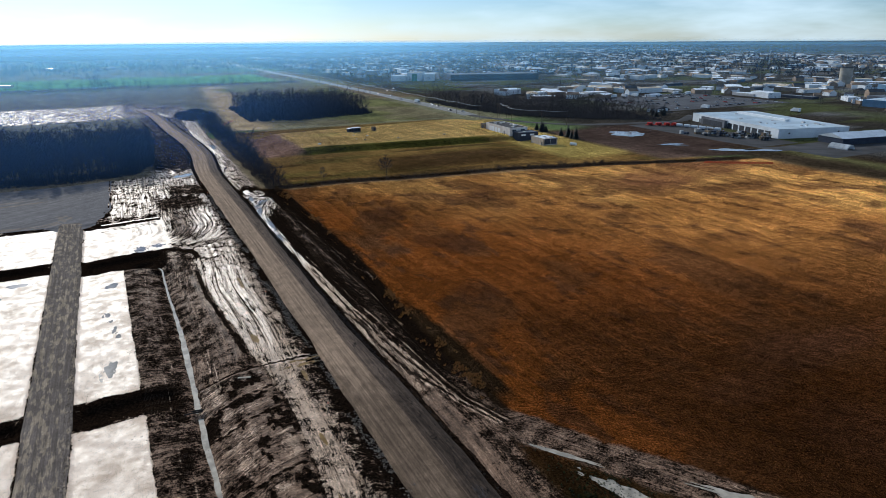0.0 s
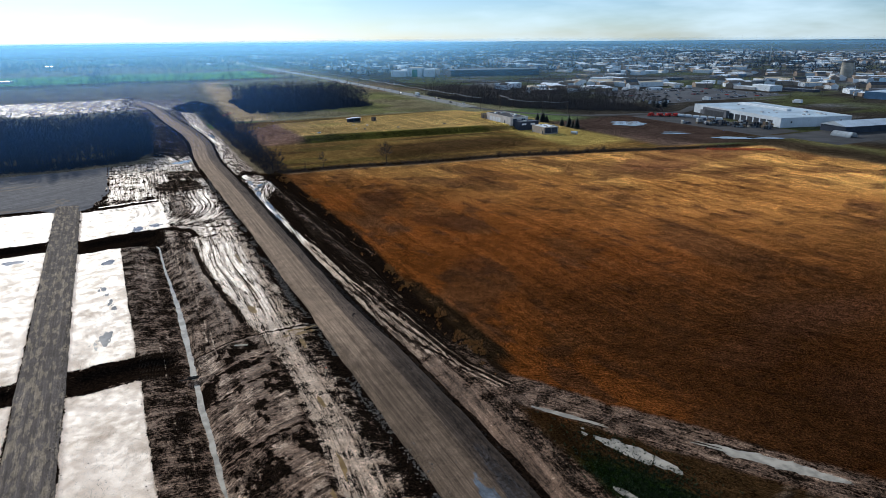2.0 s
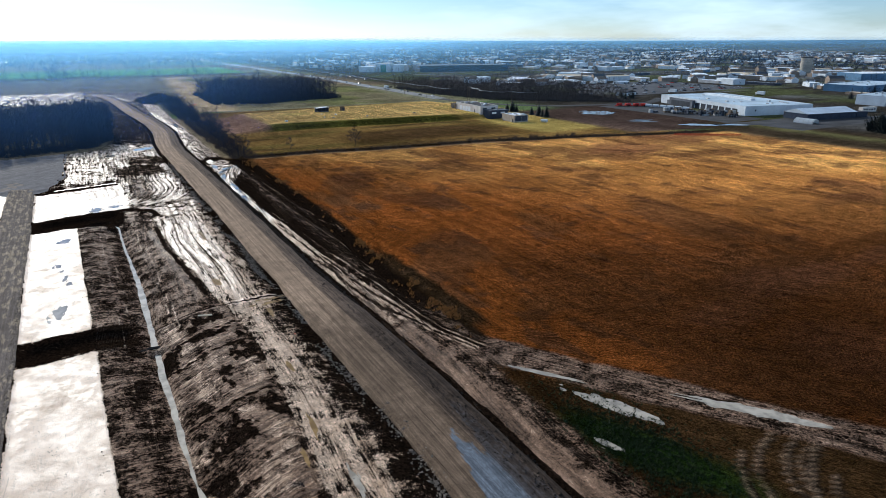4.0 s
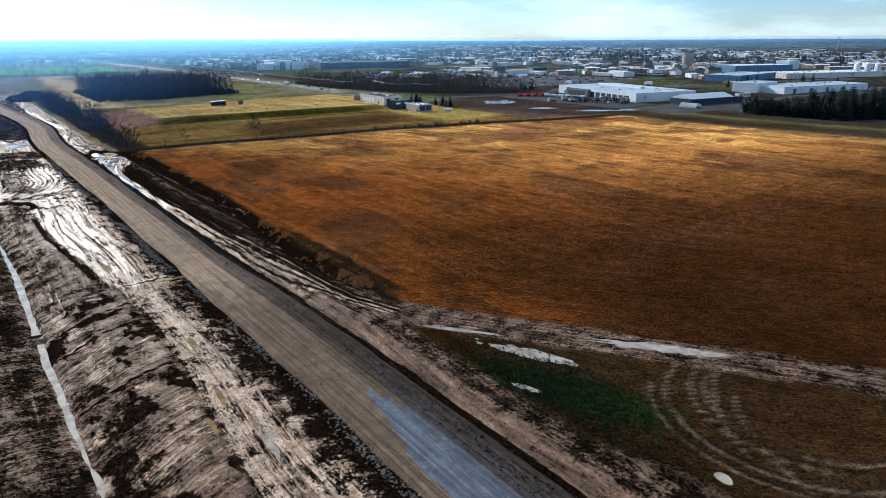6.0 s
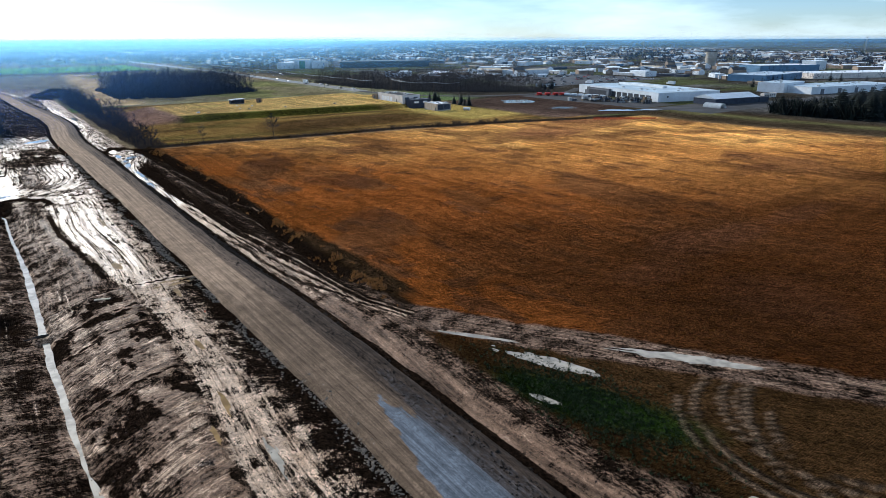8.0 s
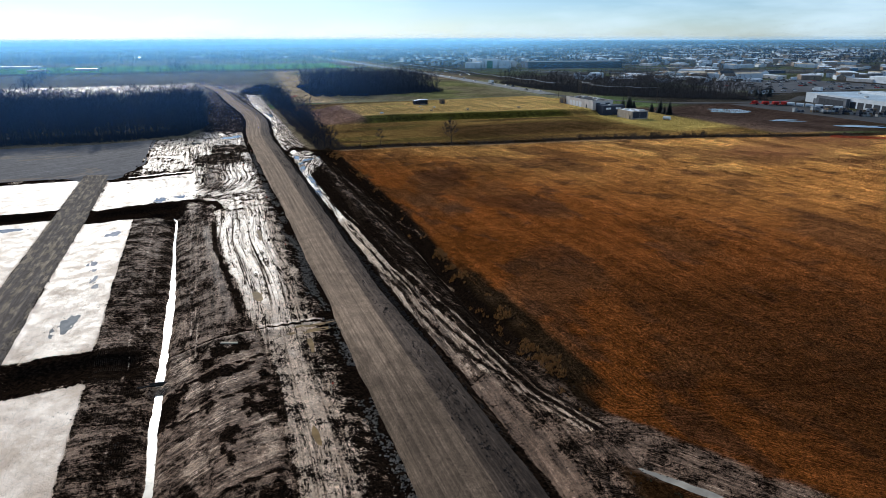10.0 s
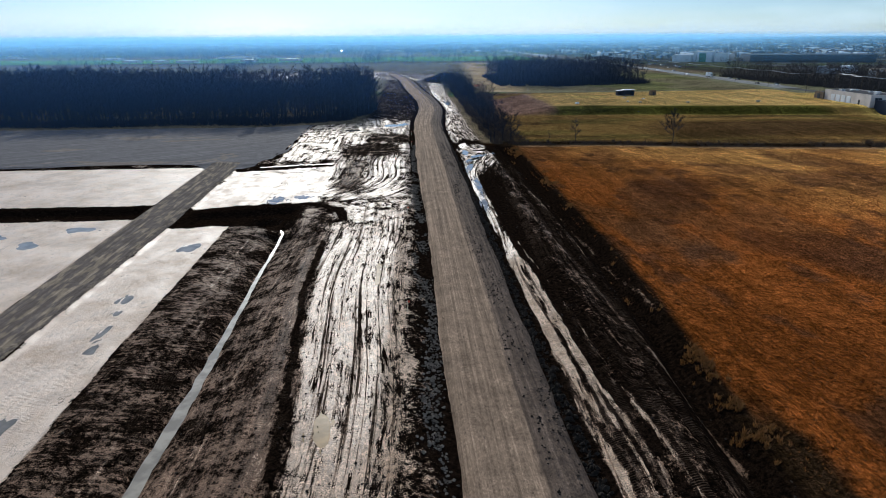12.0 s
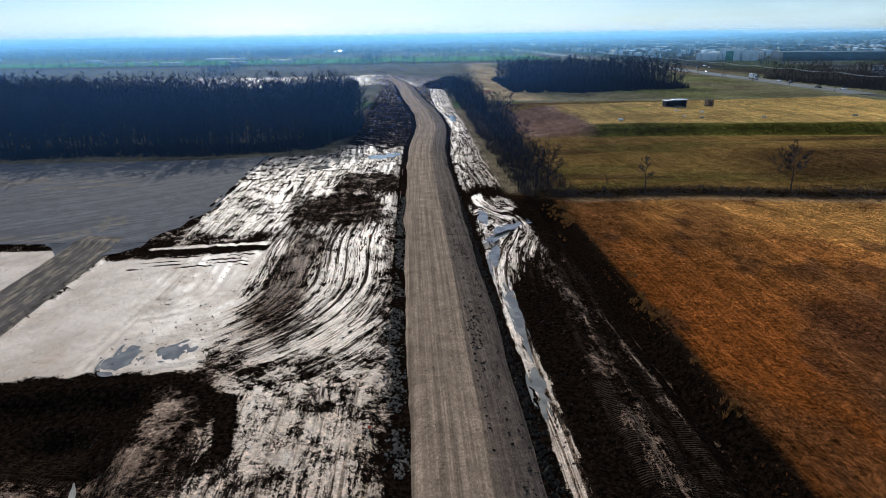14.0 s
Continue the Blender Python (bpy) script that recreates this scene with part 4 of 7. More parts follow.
tagged(ground, "flat brown stubble field, meadow and churned wet clay ground", "ground", kind="structure")


# ---------------------------------------------------------------- roads
def strip_road(name, s0, s1, step, centre, half, material, crown, lift, label, fresh=None, rag=0.35, seed=0, ns=26):
    s = np.arange(s0, s1, step)
    v = np.concatenate([[-1.22, -1.06], np.linspace(-1, 1, ns), [1.06, 1.22]])
    sg, vg = np.meshgrid(s, v, indexing="ij")
    c = centre(sg)
    edge = (half(sg) if callable(half) else half) + rag * 2 * (fbm(sg / 14, np.sign(vg) * 3, seed) - 0.5) + 0.5 * rag * (fbm(sg / 2.2, np.sign(vg) * 3, seed + 9) - 0.5)
    ug = c + vg * edge
    z = lift(sg, ug) + crown * (1 - vg ** 2)
    z = z - 0.55 * sm(1.0, 1.22, np.abs(vg)) + 0.05 * (fbm(ug / 0.8, sg / 14, seed + 3) - 0.5) + 0.05 * (fbm(ug / 2, sg / 3, seed + 4) - 0.5)
    x, y = xy(sg, ug)
    ob = grid_mesh(name, x, y, z, material, {"track": ("FLOAT_VECTOR", np.stack([ug - c, sg, 0 * sg], -1)), "fresh": ("FLOAT", fresh(sg, ug) if fresh else 0 * sg)})
    return tagged(ob, label, "road", kind="structure")


def road_bed(s, u):
    y = A0[1] + s * AY + u * AX
    return -2.0 * sm(235, 330, y) * (1 - sm(6, 40, u)) + 0.28 * sm(262, 300, s)


strip_road("haul_road", -88, 615, 0.8, road_u, ROAD_HALF, M_ROAD, 0.12, road_bed, "straight grey-brown gravel haul road with wheel lanes",
           fresh=lambda s, u: sm(-9, -30, s + 1.5 * (u + 2.5) + 4 * np.sin(u * 1.4)) * band(u - road_u(s), -4.4, 4.0 - 2.6 * sm(-36, -14, s), 0.7), seed=71)
strip_road("site_road", -120, 192, 0.8, SITE, 3.9, M_SITE, 0.08, lambda s, u: land(s, u) + 0.03, "dark compacted gravel site road between wet pads",
           fresh=lambda s, u: 0.25 + 0.35 * fbm(s / 20, u / 1.2, 77), seed=75)


def apron_sheet():
    s, u = np.arange(180, 266, 1.2), np.arange(44, 262, 1.6)
    sg, ug = np.meshgrid(s, u, indexing="ij")
    lo = 47.5 + 5 * (1 - sm(184, 215, sg)) + 2.5 * (fbm(sg / 9, sg * 0, 81) - 0.5)
    ug = np.maximum(ug, lo)
    near = 187.5 - 8 * (1 - sm(1, 9, np.abs(ug - 60.8))) + 0.8 * np.sin(ug / 11)
    sg = np.maximum(sg, near)
    x, y = xy(sg, ug)
    z = land(sg, ug) + 0.06
    turn = np.hypot(sg - 200, ug - 73)
    flare = 1 - 0.95 * (1 - sm(0.5, 1.1, np.abs(np.abs(turn - 9.5) - 1.3))) * (1 - sm(203, 207, sg)) * (1 - sm(72, 78, ug))
    ob = grid_mesh("gravel_apron", x, y, z, M_APRON, {"track": ("FLOAT_VECTOR", np.stack([sg * 0.6 + 0.4 * ug, ug, 0 * sg], -1)), "fresh": ("FLOAT", flare * sm(0.25, 0.42, fbm(sg / 8, ug / 30, 83)))})
    tagged(ob, "flat grey fine-gravel apron in front of the woods", "apron", kind="structure")


apron_sheet()


# ---------------------------------------------------------------- standing water
def puddle(s, u, a, b, turn, material, label="shallow muddy puddle reflecting the sky"):
    bm = bmesh.new()
    k = 72
    rim = []
    c, d = math.cos(radians(turn)), math.sin(radians(turn))
    for i in range(k):
        w = 2 * math.pi * i / k
        r = 1.6 * (0.8 + 0.4 * noise.noise((math.cos(w) * 1.7 + s, math.sin(w) * 1.7 + u, 0)))
        p, q = r * a * math.cos(w), r * b * math.sin(w)
        if a > 4 * b:  # long ones finger out along the wheel ruts
            p *= 0.8 + 0.55 * noise.noise((q * 2.6 + s, math.copysign(3.0, p), u))
        ds, du = p * c + q * d, -p * d + q * c
        rim.append(bm.verts.new(W(s + ds, u + du, 0) - W(s, u, 0)))
    bm.faces.new(rim)
    me = bpy.data.meshes.new("puddle")
    bm.to_mesh(me)
    bm.free()
    me.materials.append(material)
    ob = new("puddle", me)
    ob.location = W(s, u, float(land_plan(np.array([s]), np.array([u]))[0]) + (0.3 if u < -200 else -0.02))
    return tagged(ob, label, "puddle", "standing water", "structure")


for i, (ps, pu, pa, pb, pt) in enumerate(PUDDLES):
    tan = (30 < ps < 128 and pu < 17 and pu > 8) or (-20 < ps < 31 and pu > 0)
    puddle(ps, pu, pa, pb, pt, M_TANWATER if tan else M_SILT if ps < 0 else M_WATER, label="shallow tan clay puddle in wheel ruts" if tan else "shallow muddy puddle reflecting the sky")


def ditch_water():
    """Water in the ditch: straight, with a hook to the left at its head."""
    s0 = np.arange(-120, 121.5, 1.0)
    w = np.linspace(0.1, 0.5, 6)
    s = np.concatenate([s0, 121.5 + 7.6 * np.sin(w)])
    c = np.concatenate([DITCH(s0), DITCH(120.0) + 7.6 * (1 - np.cos(w))])
    ds, dc = np.gradient(s), np.gradient(c)
    size = np.hypot(ds, dc)
    v = np.linspace(-1, 1, 5)
    run = np.arange(len(s))
    half = (0.22 + 0.62 * fbm(run[:, None] / 2.5, v[None] * 2, 91)) * (1 - 0.45 * sm(180, 224, run))[:, None] * (1 - 0.8 * sm(len(s) - 4, len(s) - 1, run))[:, None]
    sg = s[:, None] - (dc / size)[:, None] * v[None] * half
    ug = c[:, None] + (ds / size)[:, None] * v[None] * half
    level = np.convolve(np.pad(land_plan(s, c), 10, mode="edge"), np.ones(21) / 21, mode="valid") + 0.12 + 0.1 * sm(90, 108, s) + 0.2 * sm(117, 121, s)
    x, y = xy(sg, ug)
    ob = grid_mesh("ditch_water", x, y, level[:, None] + 0 * sg, M_SILT, {})
    tagged(ob, "narrow straight drainage ditch filled with water", "ditch", kind="structure")


ditch_water()
# added sheets that stand in for air haze, in rings round the site
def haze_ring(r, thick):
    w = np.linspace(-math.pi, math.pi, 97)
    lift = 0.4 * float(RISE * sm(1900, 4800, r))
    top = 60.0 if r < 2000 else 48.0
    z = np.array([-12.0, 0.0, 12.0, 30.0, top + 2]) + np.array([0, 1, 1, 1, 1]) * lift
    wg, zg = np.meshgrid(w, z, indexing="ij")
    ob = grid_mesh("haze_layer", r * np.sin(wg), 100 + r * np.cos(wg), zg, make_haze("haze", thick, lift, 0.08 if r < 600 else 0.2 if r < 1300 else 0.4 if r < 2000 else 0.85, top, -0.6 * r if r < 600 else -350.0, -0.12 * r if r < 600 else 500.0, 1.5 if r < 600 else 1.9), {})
    tagged(ob, "clear blue upright sheet standing in for air haze", "haze", kind="structure")


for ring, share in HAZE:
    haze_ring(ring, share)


# ---------------------------------------------------------------- bare trees
class Pile:
    """Collects verts and faces."""

    def __init__(self):
        self.v, self.f = [], []

    def tube(self, pts, radii, n):
        base = len(self.v)
        for k, (p, r) in enumerate(zip(pts, radii)):
            d = (pts[min(k + 1, len(pts) - 1)] - pts[max(k - 1, 0)]).normalized()
            a = d.orthogonal().normalized()
            b = d.cross(a)
            for i in range(n):
                w = 2 * math.pi * i / n
                self.v.append(p + a * (r * math.cos(w)) + b * (r * math.sin(w)))
        for k in range(len(pts) - 1):
            for i in range(n):
                q = base + k * n
                self.f.append((q + i, q + (i + 1) % n, q + n + (i + 1) % n, q + n + i))

    def blade(self, p, q, width, rng):
        d = q - p
        side = d.cross(Vector((rng.uniform(-1, 1), rng.uniform(-1, 1), rng.uniform(-1, 1))))
        if side.length < 1e-6:
            return
        side = side.normalized() * width
        n = len(self.v)
        self.v += [p - side, p + side, q]
        self.f.append((n, n + 1, n + 2))


def bare_tree(seed, h, spread, limbs, subs, twigs, width, low=0.22, sides=6, far=False):
    """Trunk and crown of a leafless tree, as two piles."""
    rng = random.Random(seed)
    trunk, crown = Pile(), Pile()
    up = [Vector((0, 0, -0.3))]
    for k in range(1, 6):
        up.append(Vector((rng.uniform(-0.02, 0.02) * h * k / 3, rng.uniform(-0.02, 0.02) * h * k / 3, h * 0.82 * k / 5)))
    r = h * 0.0125
    trunk.tube(up, [r * 1.25, r, r * 0.8, r * 0.6, r * 0.36, r * 0.12], sides)

    def along(t):
        t = min(t, 0.999) * 5
        i = int(t)
        return up[i].lerp(up[i + 1], t - i)

    for i in range(limbs):
        t = low + (0.97 - low) * ((i + rng.random()) / limbs) ** 0.75
        start, w = along(t), rng.uniform(0, 2 * math.pi)
        rise = rng.uniform(0.2, 0.8) + 0.3 * t
        length = spread * rng.uniform(0.65, 1.1) * (1.08 - 0.38 * t)
        way = Vector((math.cos(w), math.sin(w), rise)).normalized()
        mid = start + way * length * 0.5 + Vector((0, 0, -0.04 * length))
        end = start + way * length + Vector((rng.uniform(-0.1, 0.1), rng.uniform(-0.1, 0.1), rng.uniform(0.0, 0.16))) * length
        rr = r * 0.42 * (1.1 - 0.6 * t)
        if far:
            crown.tube([start, end], [rr, rr * 0.2], 3)
        else:
            crown.tube([start, mid, end], [rr, rr * 0.6, rr * 0.16], 4)
        for j in range(subs):
            q = rng.uniform(0.25, 0.95)
            p = start.lerp(mid, q * 2) if q < 0.5 else mid.lerp(end, q * 2 - 1)
            d = (way + Vector((rng.uniform(-0.9, 0.9), rng.uniform(-0.9, 0.9), rng.uniform(-0.2, 0.8)))).normalized()
            tip = p + d * length * rng.uniform(0.22, 0.5)
            crown.blade(p, tip, max(rr * 0.36, width * 0.9), rng)
            for _ in range(twigs):
                m = p.lerp(tip, rng.uniform(0.2, 1.0))
                dd = (d + Vector((rng.uniform(-0.9, 0.9), rng.uniform(-0.9, 0.9), rng.uniform(-0.3, 0.9)))).normalized()
                crown.blade(m, m + dd * length * rng.uniform(0.1, 0.27), width * rng.uniform(0.6, 1.3), rng)
    return trunk, crown


def tree_thing(name, seed, h, spread, limbs, subs, twigs, width, label, low=0.22, group=""):
    ob = tagged(new(name), label, "tree", group)
    trunk, crown = bare_tree(seed, h, spread, limbs, subs, twigs, width, low)
    mesh_object("trunk", trunk.v, trunk.f, M_BARK, ob, smooth=True)
    mesh_object("crown", crown.v, crown.f, M_TWIG, ob)
    return ob


def stand(ob, s, u, turn=0.0, scale=1.0, sink=0.0):
    m = Matrix.Translation(W(s, u, gz(s, u) - sink)) @ pose(0, 0, 0, 0, 0, turn) @ Matrix.Diagonal((scale, scale, scale, 1))
    return m


def plant(kinds, spots, seed, lo, hi):
    """Puts up copies of the kinds of tree at the spots; the first of each kind is the kind itself."""
    rng = random.Random(seed)
    used = set()
    for i, (s, u) in enumerate(spots):
        ob = kinds[i % len(kinds)]
        m = stand(ob, s, u, rng.uniform(0, 360), rng.uniform(lo, hi))
        if ob.name in used:
            copy_thing(ob, m)
        else:
            ob.matrix_basis = m
            used.add(ob.name)


def scatter(n, seed, inside, s0, s1, u0, u1, gap):
    """Spots with a least distance between them."""
    rng = random.Random(seed)
    spots, cells = [], {}
    for _ in range(n * 14):
        if len(spots) >= n:
            break
        s, u = rng.uniform(s0, s1), rng.uniform(u0, u1)
        if not inside(s, u):
            continue
        key = (int(s // gap), int(u // gap))
        if any((s - a) ** 2 + (u - b) ** 2 < gap * gap for i in (-1, 0, 1) for j in (-1, 0, 1) for a, b in cells.get((key[0] + i, key[1] + j), ())):
            continue
        cells.setdefault(key, []).append((s, u))
        spots.append((s, u))
    return spots


def stuff_from(name, shapes, spots, seed, lo, hi, materials, label, category, ground=True, flat=0.0, tall=1.0):
    """Many small shapes as one mesh. shapes: list of (verts array, faces with 3 corners, material index)."""
    rng = np.random.default_rng(seed)
    V, F, M, at = [], [], [], 0
    sp = np.array(spots)
    zz = ground(sp[:, 0], sp[:, 1]) if callable(ground) else height(sp[:, 0], sp[:, 1]) if ground else np.full(len(sp), flat)
    xx, yy = xy(sp[:, 0], sp[:, 1])
    for i in range(len(sp)):
        k = rng.uniform(lo, hi)
        w = rng.uniform(0, 2 * np.pi)
        c, d = np.cos(w) * k, np.sin(w) * k
        for verts, faces, mi in shapes[int(rng.integers(len(shapes)))]:
            p = np.empty_like(verts)
            p[:, 0] = verts[:, 0] * c - verts[:, 1] * d + xx[i]
            p[:, 1] = verts[:, 0] * d + verts[:, 1] * c + yy[i]
            p[:, 2] = verts[:, 2] * k * tall + zz[i]
            V.append(p)
            F.append(faces + at)
            M.append(np.full(len(faces), mi))
            at += len(verts)
    V, F, M = np.concatenate(V), np.concatenate(F), np.concatenate(M)
    me = bpy.data.meshes.new(name)
    me.vertices.add(len(V))
    me.vertices.foreach_set("co", V.astype(np.float32).ravel())
    me.loops.add(F.size)
    me.loops.foreach_set("vertex_index", F.astype(np.int32).ravel())
    me.polygons.add(len(F))
    me.polygons.foreach_set("loop_start", np.arange(0, F.size, 3, dtype=np.int32))
    me.polygons.foreach_set("material_index", M.astype(np.int32))
    for m in materials:
        me.materials.append(m)
    me.update()
    me.shade_flat()
    return tagged(new(name, me), label, category, kind="stuff")


def as_arrays(pile):
    tris = []
    for f in pile.f:
        tris += [f] if len(f) == 3 else [(f[0], f[1], f[2]), (f[0], f[2], f[3])]
    return np.array([tuple(v) for v in pile.v]), np.array(tris)


def tree_shapes(seeds, h, spread, limbs, subs, twigs, width, sides=4, low=0.3):
    shapes = []
    for seed in seeds:
        trunk, crown = bare_tree(seed, h, spread, limbs, subs, twigs, width, low, sides, True)
        shapes.append([(*as_arrays(trunk), 0), (*as_arrays(crown), 1)])
    return shapes


# woods on the west side: the front rows tree by tree, the rest as one wood
def in_west(s, u):
    edge = 34 - 8 * sm(277, 312, s)
    return u > edge and 276.5 + 2 * math.sin(u / 13) < s < 345 + 0.32 * (u - 27)


WOOD_LABEL = "tall leafless woodland tree with a dense twiggy crown"
wood_kinds = [tree_thing("woodland_tree", 100 + i, 20.0 + i % 3, 5.8, 20, 6, 9, 0.045, WOOD_LABEL, 0.06, "front row of the woods") for i in range(6)]
front = scatter(150, 1, lambda s, u: in_west(s, u) and (s < 288 or u < 40), 276, 345, 24, 215, 3.1)
plant(wood_kinds, front, 2, 0.78, 1.12)
wood_shapes = tree_shapes(range(200, 208), 20, 5.6, 16, 4, 10, 0.075, 3, 0.05)
stuff_from("woodland", wood_shapes, scatter(720, 3, lambda s, u: in_west(s, u) and s >= 285, 284, 410, 27, 235, 3.6), 4, 0.9, 1.16, [M_BARK, M_TWIG], "dense leafless deciduous woods", "woodland")
M_BRUSH = make_bark("brush", (0.085, 0.06, 0.045))


def brush_shapes(seeds, h, n, width):
    shapes = []
    for seed in seeds:
        rng, pile = random.Random(seed), Pile()
        for _ in range(n):
            w, lean = rng.uniform(0, 2 * math.pi), rng.uniform(0.1, 0.8)
            p = Vector((rng.uniform(-0.3, 0.3) * h, rng.uniform(-0.3, 0.3) * h, -0.05))
            q = p + Vector((math.cos(w) * lean, math.sin(w) * lean, 1)) * h * rng.uniform(0.5, 1.0)
            pile.blade(p, q, width, rng)
        shapes.append([(*as_arrays(pile), 0)])
    return shapes


stuff_from("underbrush", brush_shapes(range(5), 2.6, 26, 0.05), scatter(1200, 5, lambda s, u: in_west(s + 2, u) and (s < 292 or u < 42), 274, 345, 22, 215, 1.1), 6, 0.6, 1.5, [M_TWIG], "leafless brush at the foot of the woods", "brush")


# island wood, wood behind the office, far belts
def in_island(s, u):
    return 466 + 0.25 * abs(u + 95) < s < 610 - 0.35 * abs(u + 95) and -168 < u < -60


far_wood_shapes = tree_shapes(range(210, 218), 20, 5.6, 14, 3, 6, 0.12, 3, 0.05)
stuff_from("island_wood", far_wood_shapes, scatter(400, 7, in_island, 466, 612, -168, -60, 3.8), 8, 0.72, 1.08, [M_BARK, M_TWIG], "small isolated leafless wood in the fallow", "woodland")


def in_east(s, u):
    f = float(np.interp(-u, [262, 280, 314, 351, 372], [474, 402, 366, 334, 322]))
    return f < s < f + 95 and -372 < u < -262


foot_shapes = brush_shapes(range(60, 66), 3.6, 50, 0.08)
stuff_from("island_brush", foot_shapes, scatter(1100, 71, lambda s, u: in_island(s + 3, u) or in_island(s - 2, u + 4) or in_island(s, u - 4), 462, 612, -172, -56, 2.0), 72, 0.6, 1.4, [M_TWIG], "dark leafless brush under the small wood", "brush")
M_PALEBARK = make_bark("pale_bark", (0.09, 0.076, 0.068))
stuff_from("roadside_wood", far_wood_shapes, scatter(400, 9, in_east, 320, 570, -372, -262, 4.2), 10, 0.62, 0.98, [M_PALEBARK, M_PALEBARK], "grey-brown leafless wood behind the road", "woodland")


stuff_from("roadside_brush", foot_shapes, scatter(900, 73, lambda s, u: in_east(s + 3, u) or in_east(s - 3, u), 315, 575, -372, -262, 2.6), 74, 0.6, 1.5, [M_PALEBARK], "grey-brown leafless brush under the roadside wood", "brush")


def far_tree_shapes(seeds, h, n):
    shapes = []
    for seed in seeds:
        rng, pile = random.Random(seed), Pile()
        pile.blade(Vector((-0.2, 0, 0)), Vector((0, 0, h * 0.8)), 0.3, rng)
        for _ in range(n):
            z = rng.uniform(0.15, 0.75) * h
            w = rng.uniform(0, 2 * math.pi)
            r = rng.uniform(0.05, 0.2) * h
            p = Vector((math.cos(w) * r, math.sin(w) * r, z))
            pile.blade(p, p + Vector((math.cos(w) * 0.16, math.sin(w) * 0.16, rng.uniform(0.1, 0.3))) * h, h * 0.075, rng)
        shapes.append([(*as_arrays(pile), 0)])
    return shapes


far_shapes = far_tree_shapes(range(8), 12, 16)
mid_shapes = [[(v, f, 0) for v, f, _ in kind] for kind in tree_shapes(range(230, 238), 12, 3.8, 8, 3, 3, 0.20, 3, 0.08)]
rng = random.Random(12)
belt = []
for s0, u0, s1, u1, n, wide in ((930, -215, 930, 500, 210, 6), (1010, -205, 1018, 300, 120, 4), (1235, -230, 1300, 620, 380, 14), (1480, -900, 1520, 900, 900, 130), (1750, -1500, 1850, 1100, 1500, 220),
                                (2150, -2200, 2350, 1500, 2200, 300), (2700, -2800, 2900, 1700, 2300, 300), (930, 60, 1240, 90, 120, 8), (1300, 260, 1700, 330, 260, 20), (640, 190, 940, 230, 90, 8), (1250, 330, 1330, 560, 330, 40)):
    for _ in range(n):
        k = rng.random()
        belt.append((s0 + (s1 - s0) * k + rng.gauss(0, wide), u0 + (u1 - u0) * k + rng.gauss(0, wide)))
stuff_from("near_tree_belts", mid_shapes, [p for i, p in enumerate(belt) if p[0] < 1330 and i % 3], 13, 0.5, 1.1, [M_TWIG], "leafless tree rows between the far fields", "tree belt")
stuff_from("far_tree_belts", far_shapes, [p for p in belt if p[0] >= 1330], 13, 0.5, 1.0, [M_TWIG], "distant leafless tree belts and woodlots", "tree belt")
far_woods = [(s, u) for s, u in ((rng.uniform(1500, 2900), rng.uniform(-2600, 1200)) for _ in range(9000)) if fbm(s / 420, u / 420, 43) > 0.43 and math.hypot(s, u) < 2950]
stuff_from("far_woods", far_shapes, far_woods, 15, 0.5, 0.95, [M_TWIG], "distant hazy leafless woods to the horizon", "woodland", tall=0.8)
town_trees = [(s, u) for s, u in ((rng.uniform(120, 2300), -rng.uniform(300, 1900)) for _ in range(7600)) if fbm(s / 90, u / 90, 99) > 0.42 and not (s < 480 and u > -560)]
stuff_from("town_trees", mid_shapes, [p for p in town_trees if p[0] < 900 and p[1] > -1000], 14, 0.4, 0.9, [M_TWIG], "leafless trees between the near town buildings", "trees")
stuff_from("far_town_trees", far_shapes, [p for p in town_trees if not (p[0] < 900 and p[1] > -1000)], 14, 0.4, 1.0, [M_TWIG], "leafless trees scattered through the town", "trees")

# trees along the meadow and the row beside the haul road
lone = tree_thing("field_tree", 301, 9.9, 5.6, 16, 7, 9, 0.05, "spreading leafless field tree on the hedge line", 0.28)
lone.matrix_basis = stand(lone, 213.5, -79.0)
slim = tree_thing("field_tree", 302, 8.6, 3.0, 13, 6, 8, 0.045, "slim leafless field tree on the hedge line", 0.3)
slim.matrix_basis = stand(slim, 215, -46.5)
sapling = tree_thing("sapling", 303, 4.9, 1.4, 9, 4, 5, 0.022, "small leafless sapling on the hedge line", 0.25)
sapling.matrix_basis = stand(sapling, 214.5, -37.5)
row_kinds = [tree_thing("hedgerow_tree", 320 + i, 9.0 + i, 3.8, 16, 6, 9, 0.03, "leafless hedgerow tree beside the muddy haul road", 0.12, "row beside the haul road") for i in range(4)]
M_HEDGE = make_bark("hedge_brush", (0.065, 0.046, 0.038))
row = scatter(115, 15, lambda s, u: -29 + 3 * math.sin(s / 30) < u < -19.5 - 2 * math.sin(s / 40) + 4 * float(sm(400, 460, s)), 213, 462, -31, -14, 1.9)
plant(row_kinds, row, 16, 0.65, 1.3)
stuff_from("hedgerow_brush", brush_shapes(range(10, 15), 3.2, 40, 0.05), scatter(480, 17, lambda s, u: -30 < u < -18.5, 210, 465, -30, -18, 1.2), 18, 0.5, 1.25, [M_HEDGE], "dark reddish leafless brush under the hedgerow", "brush")
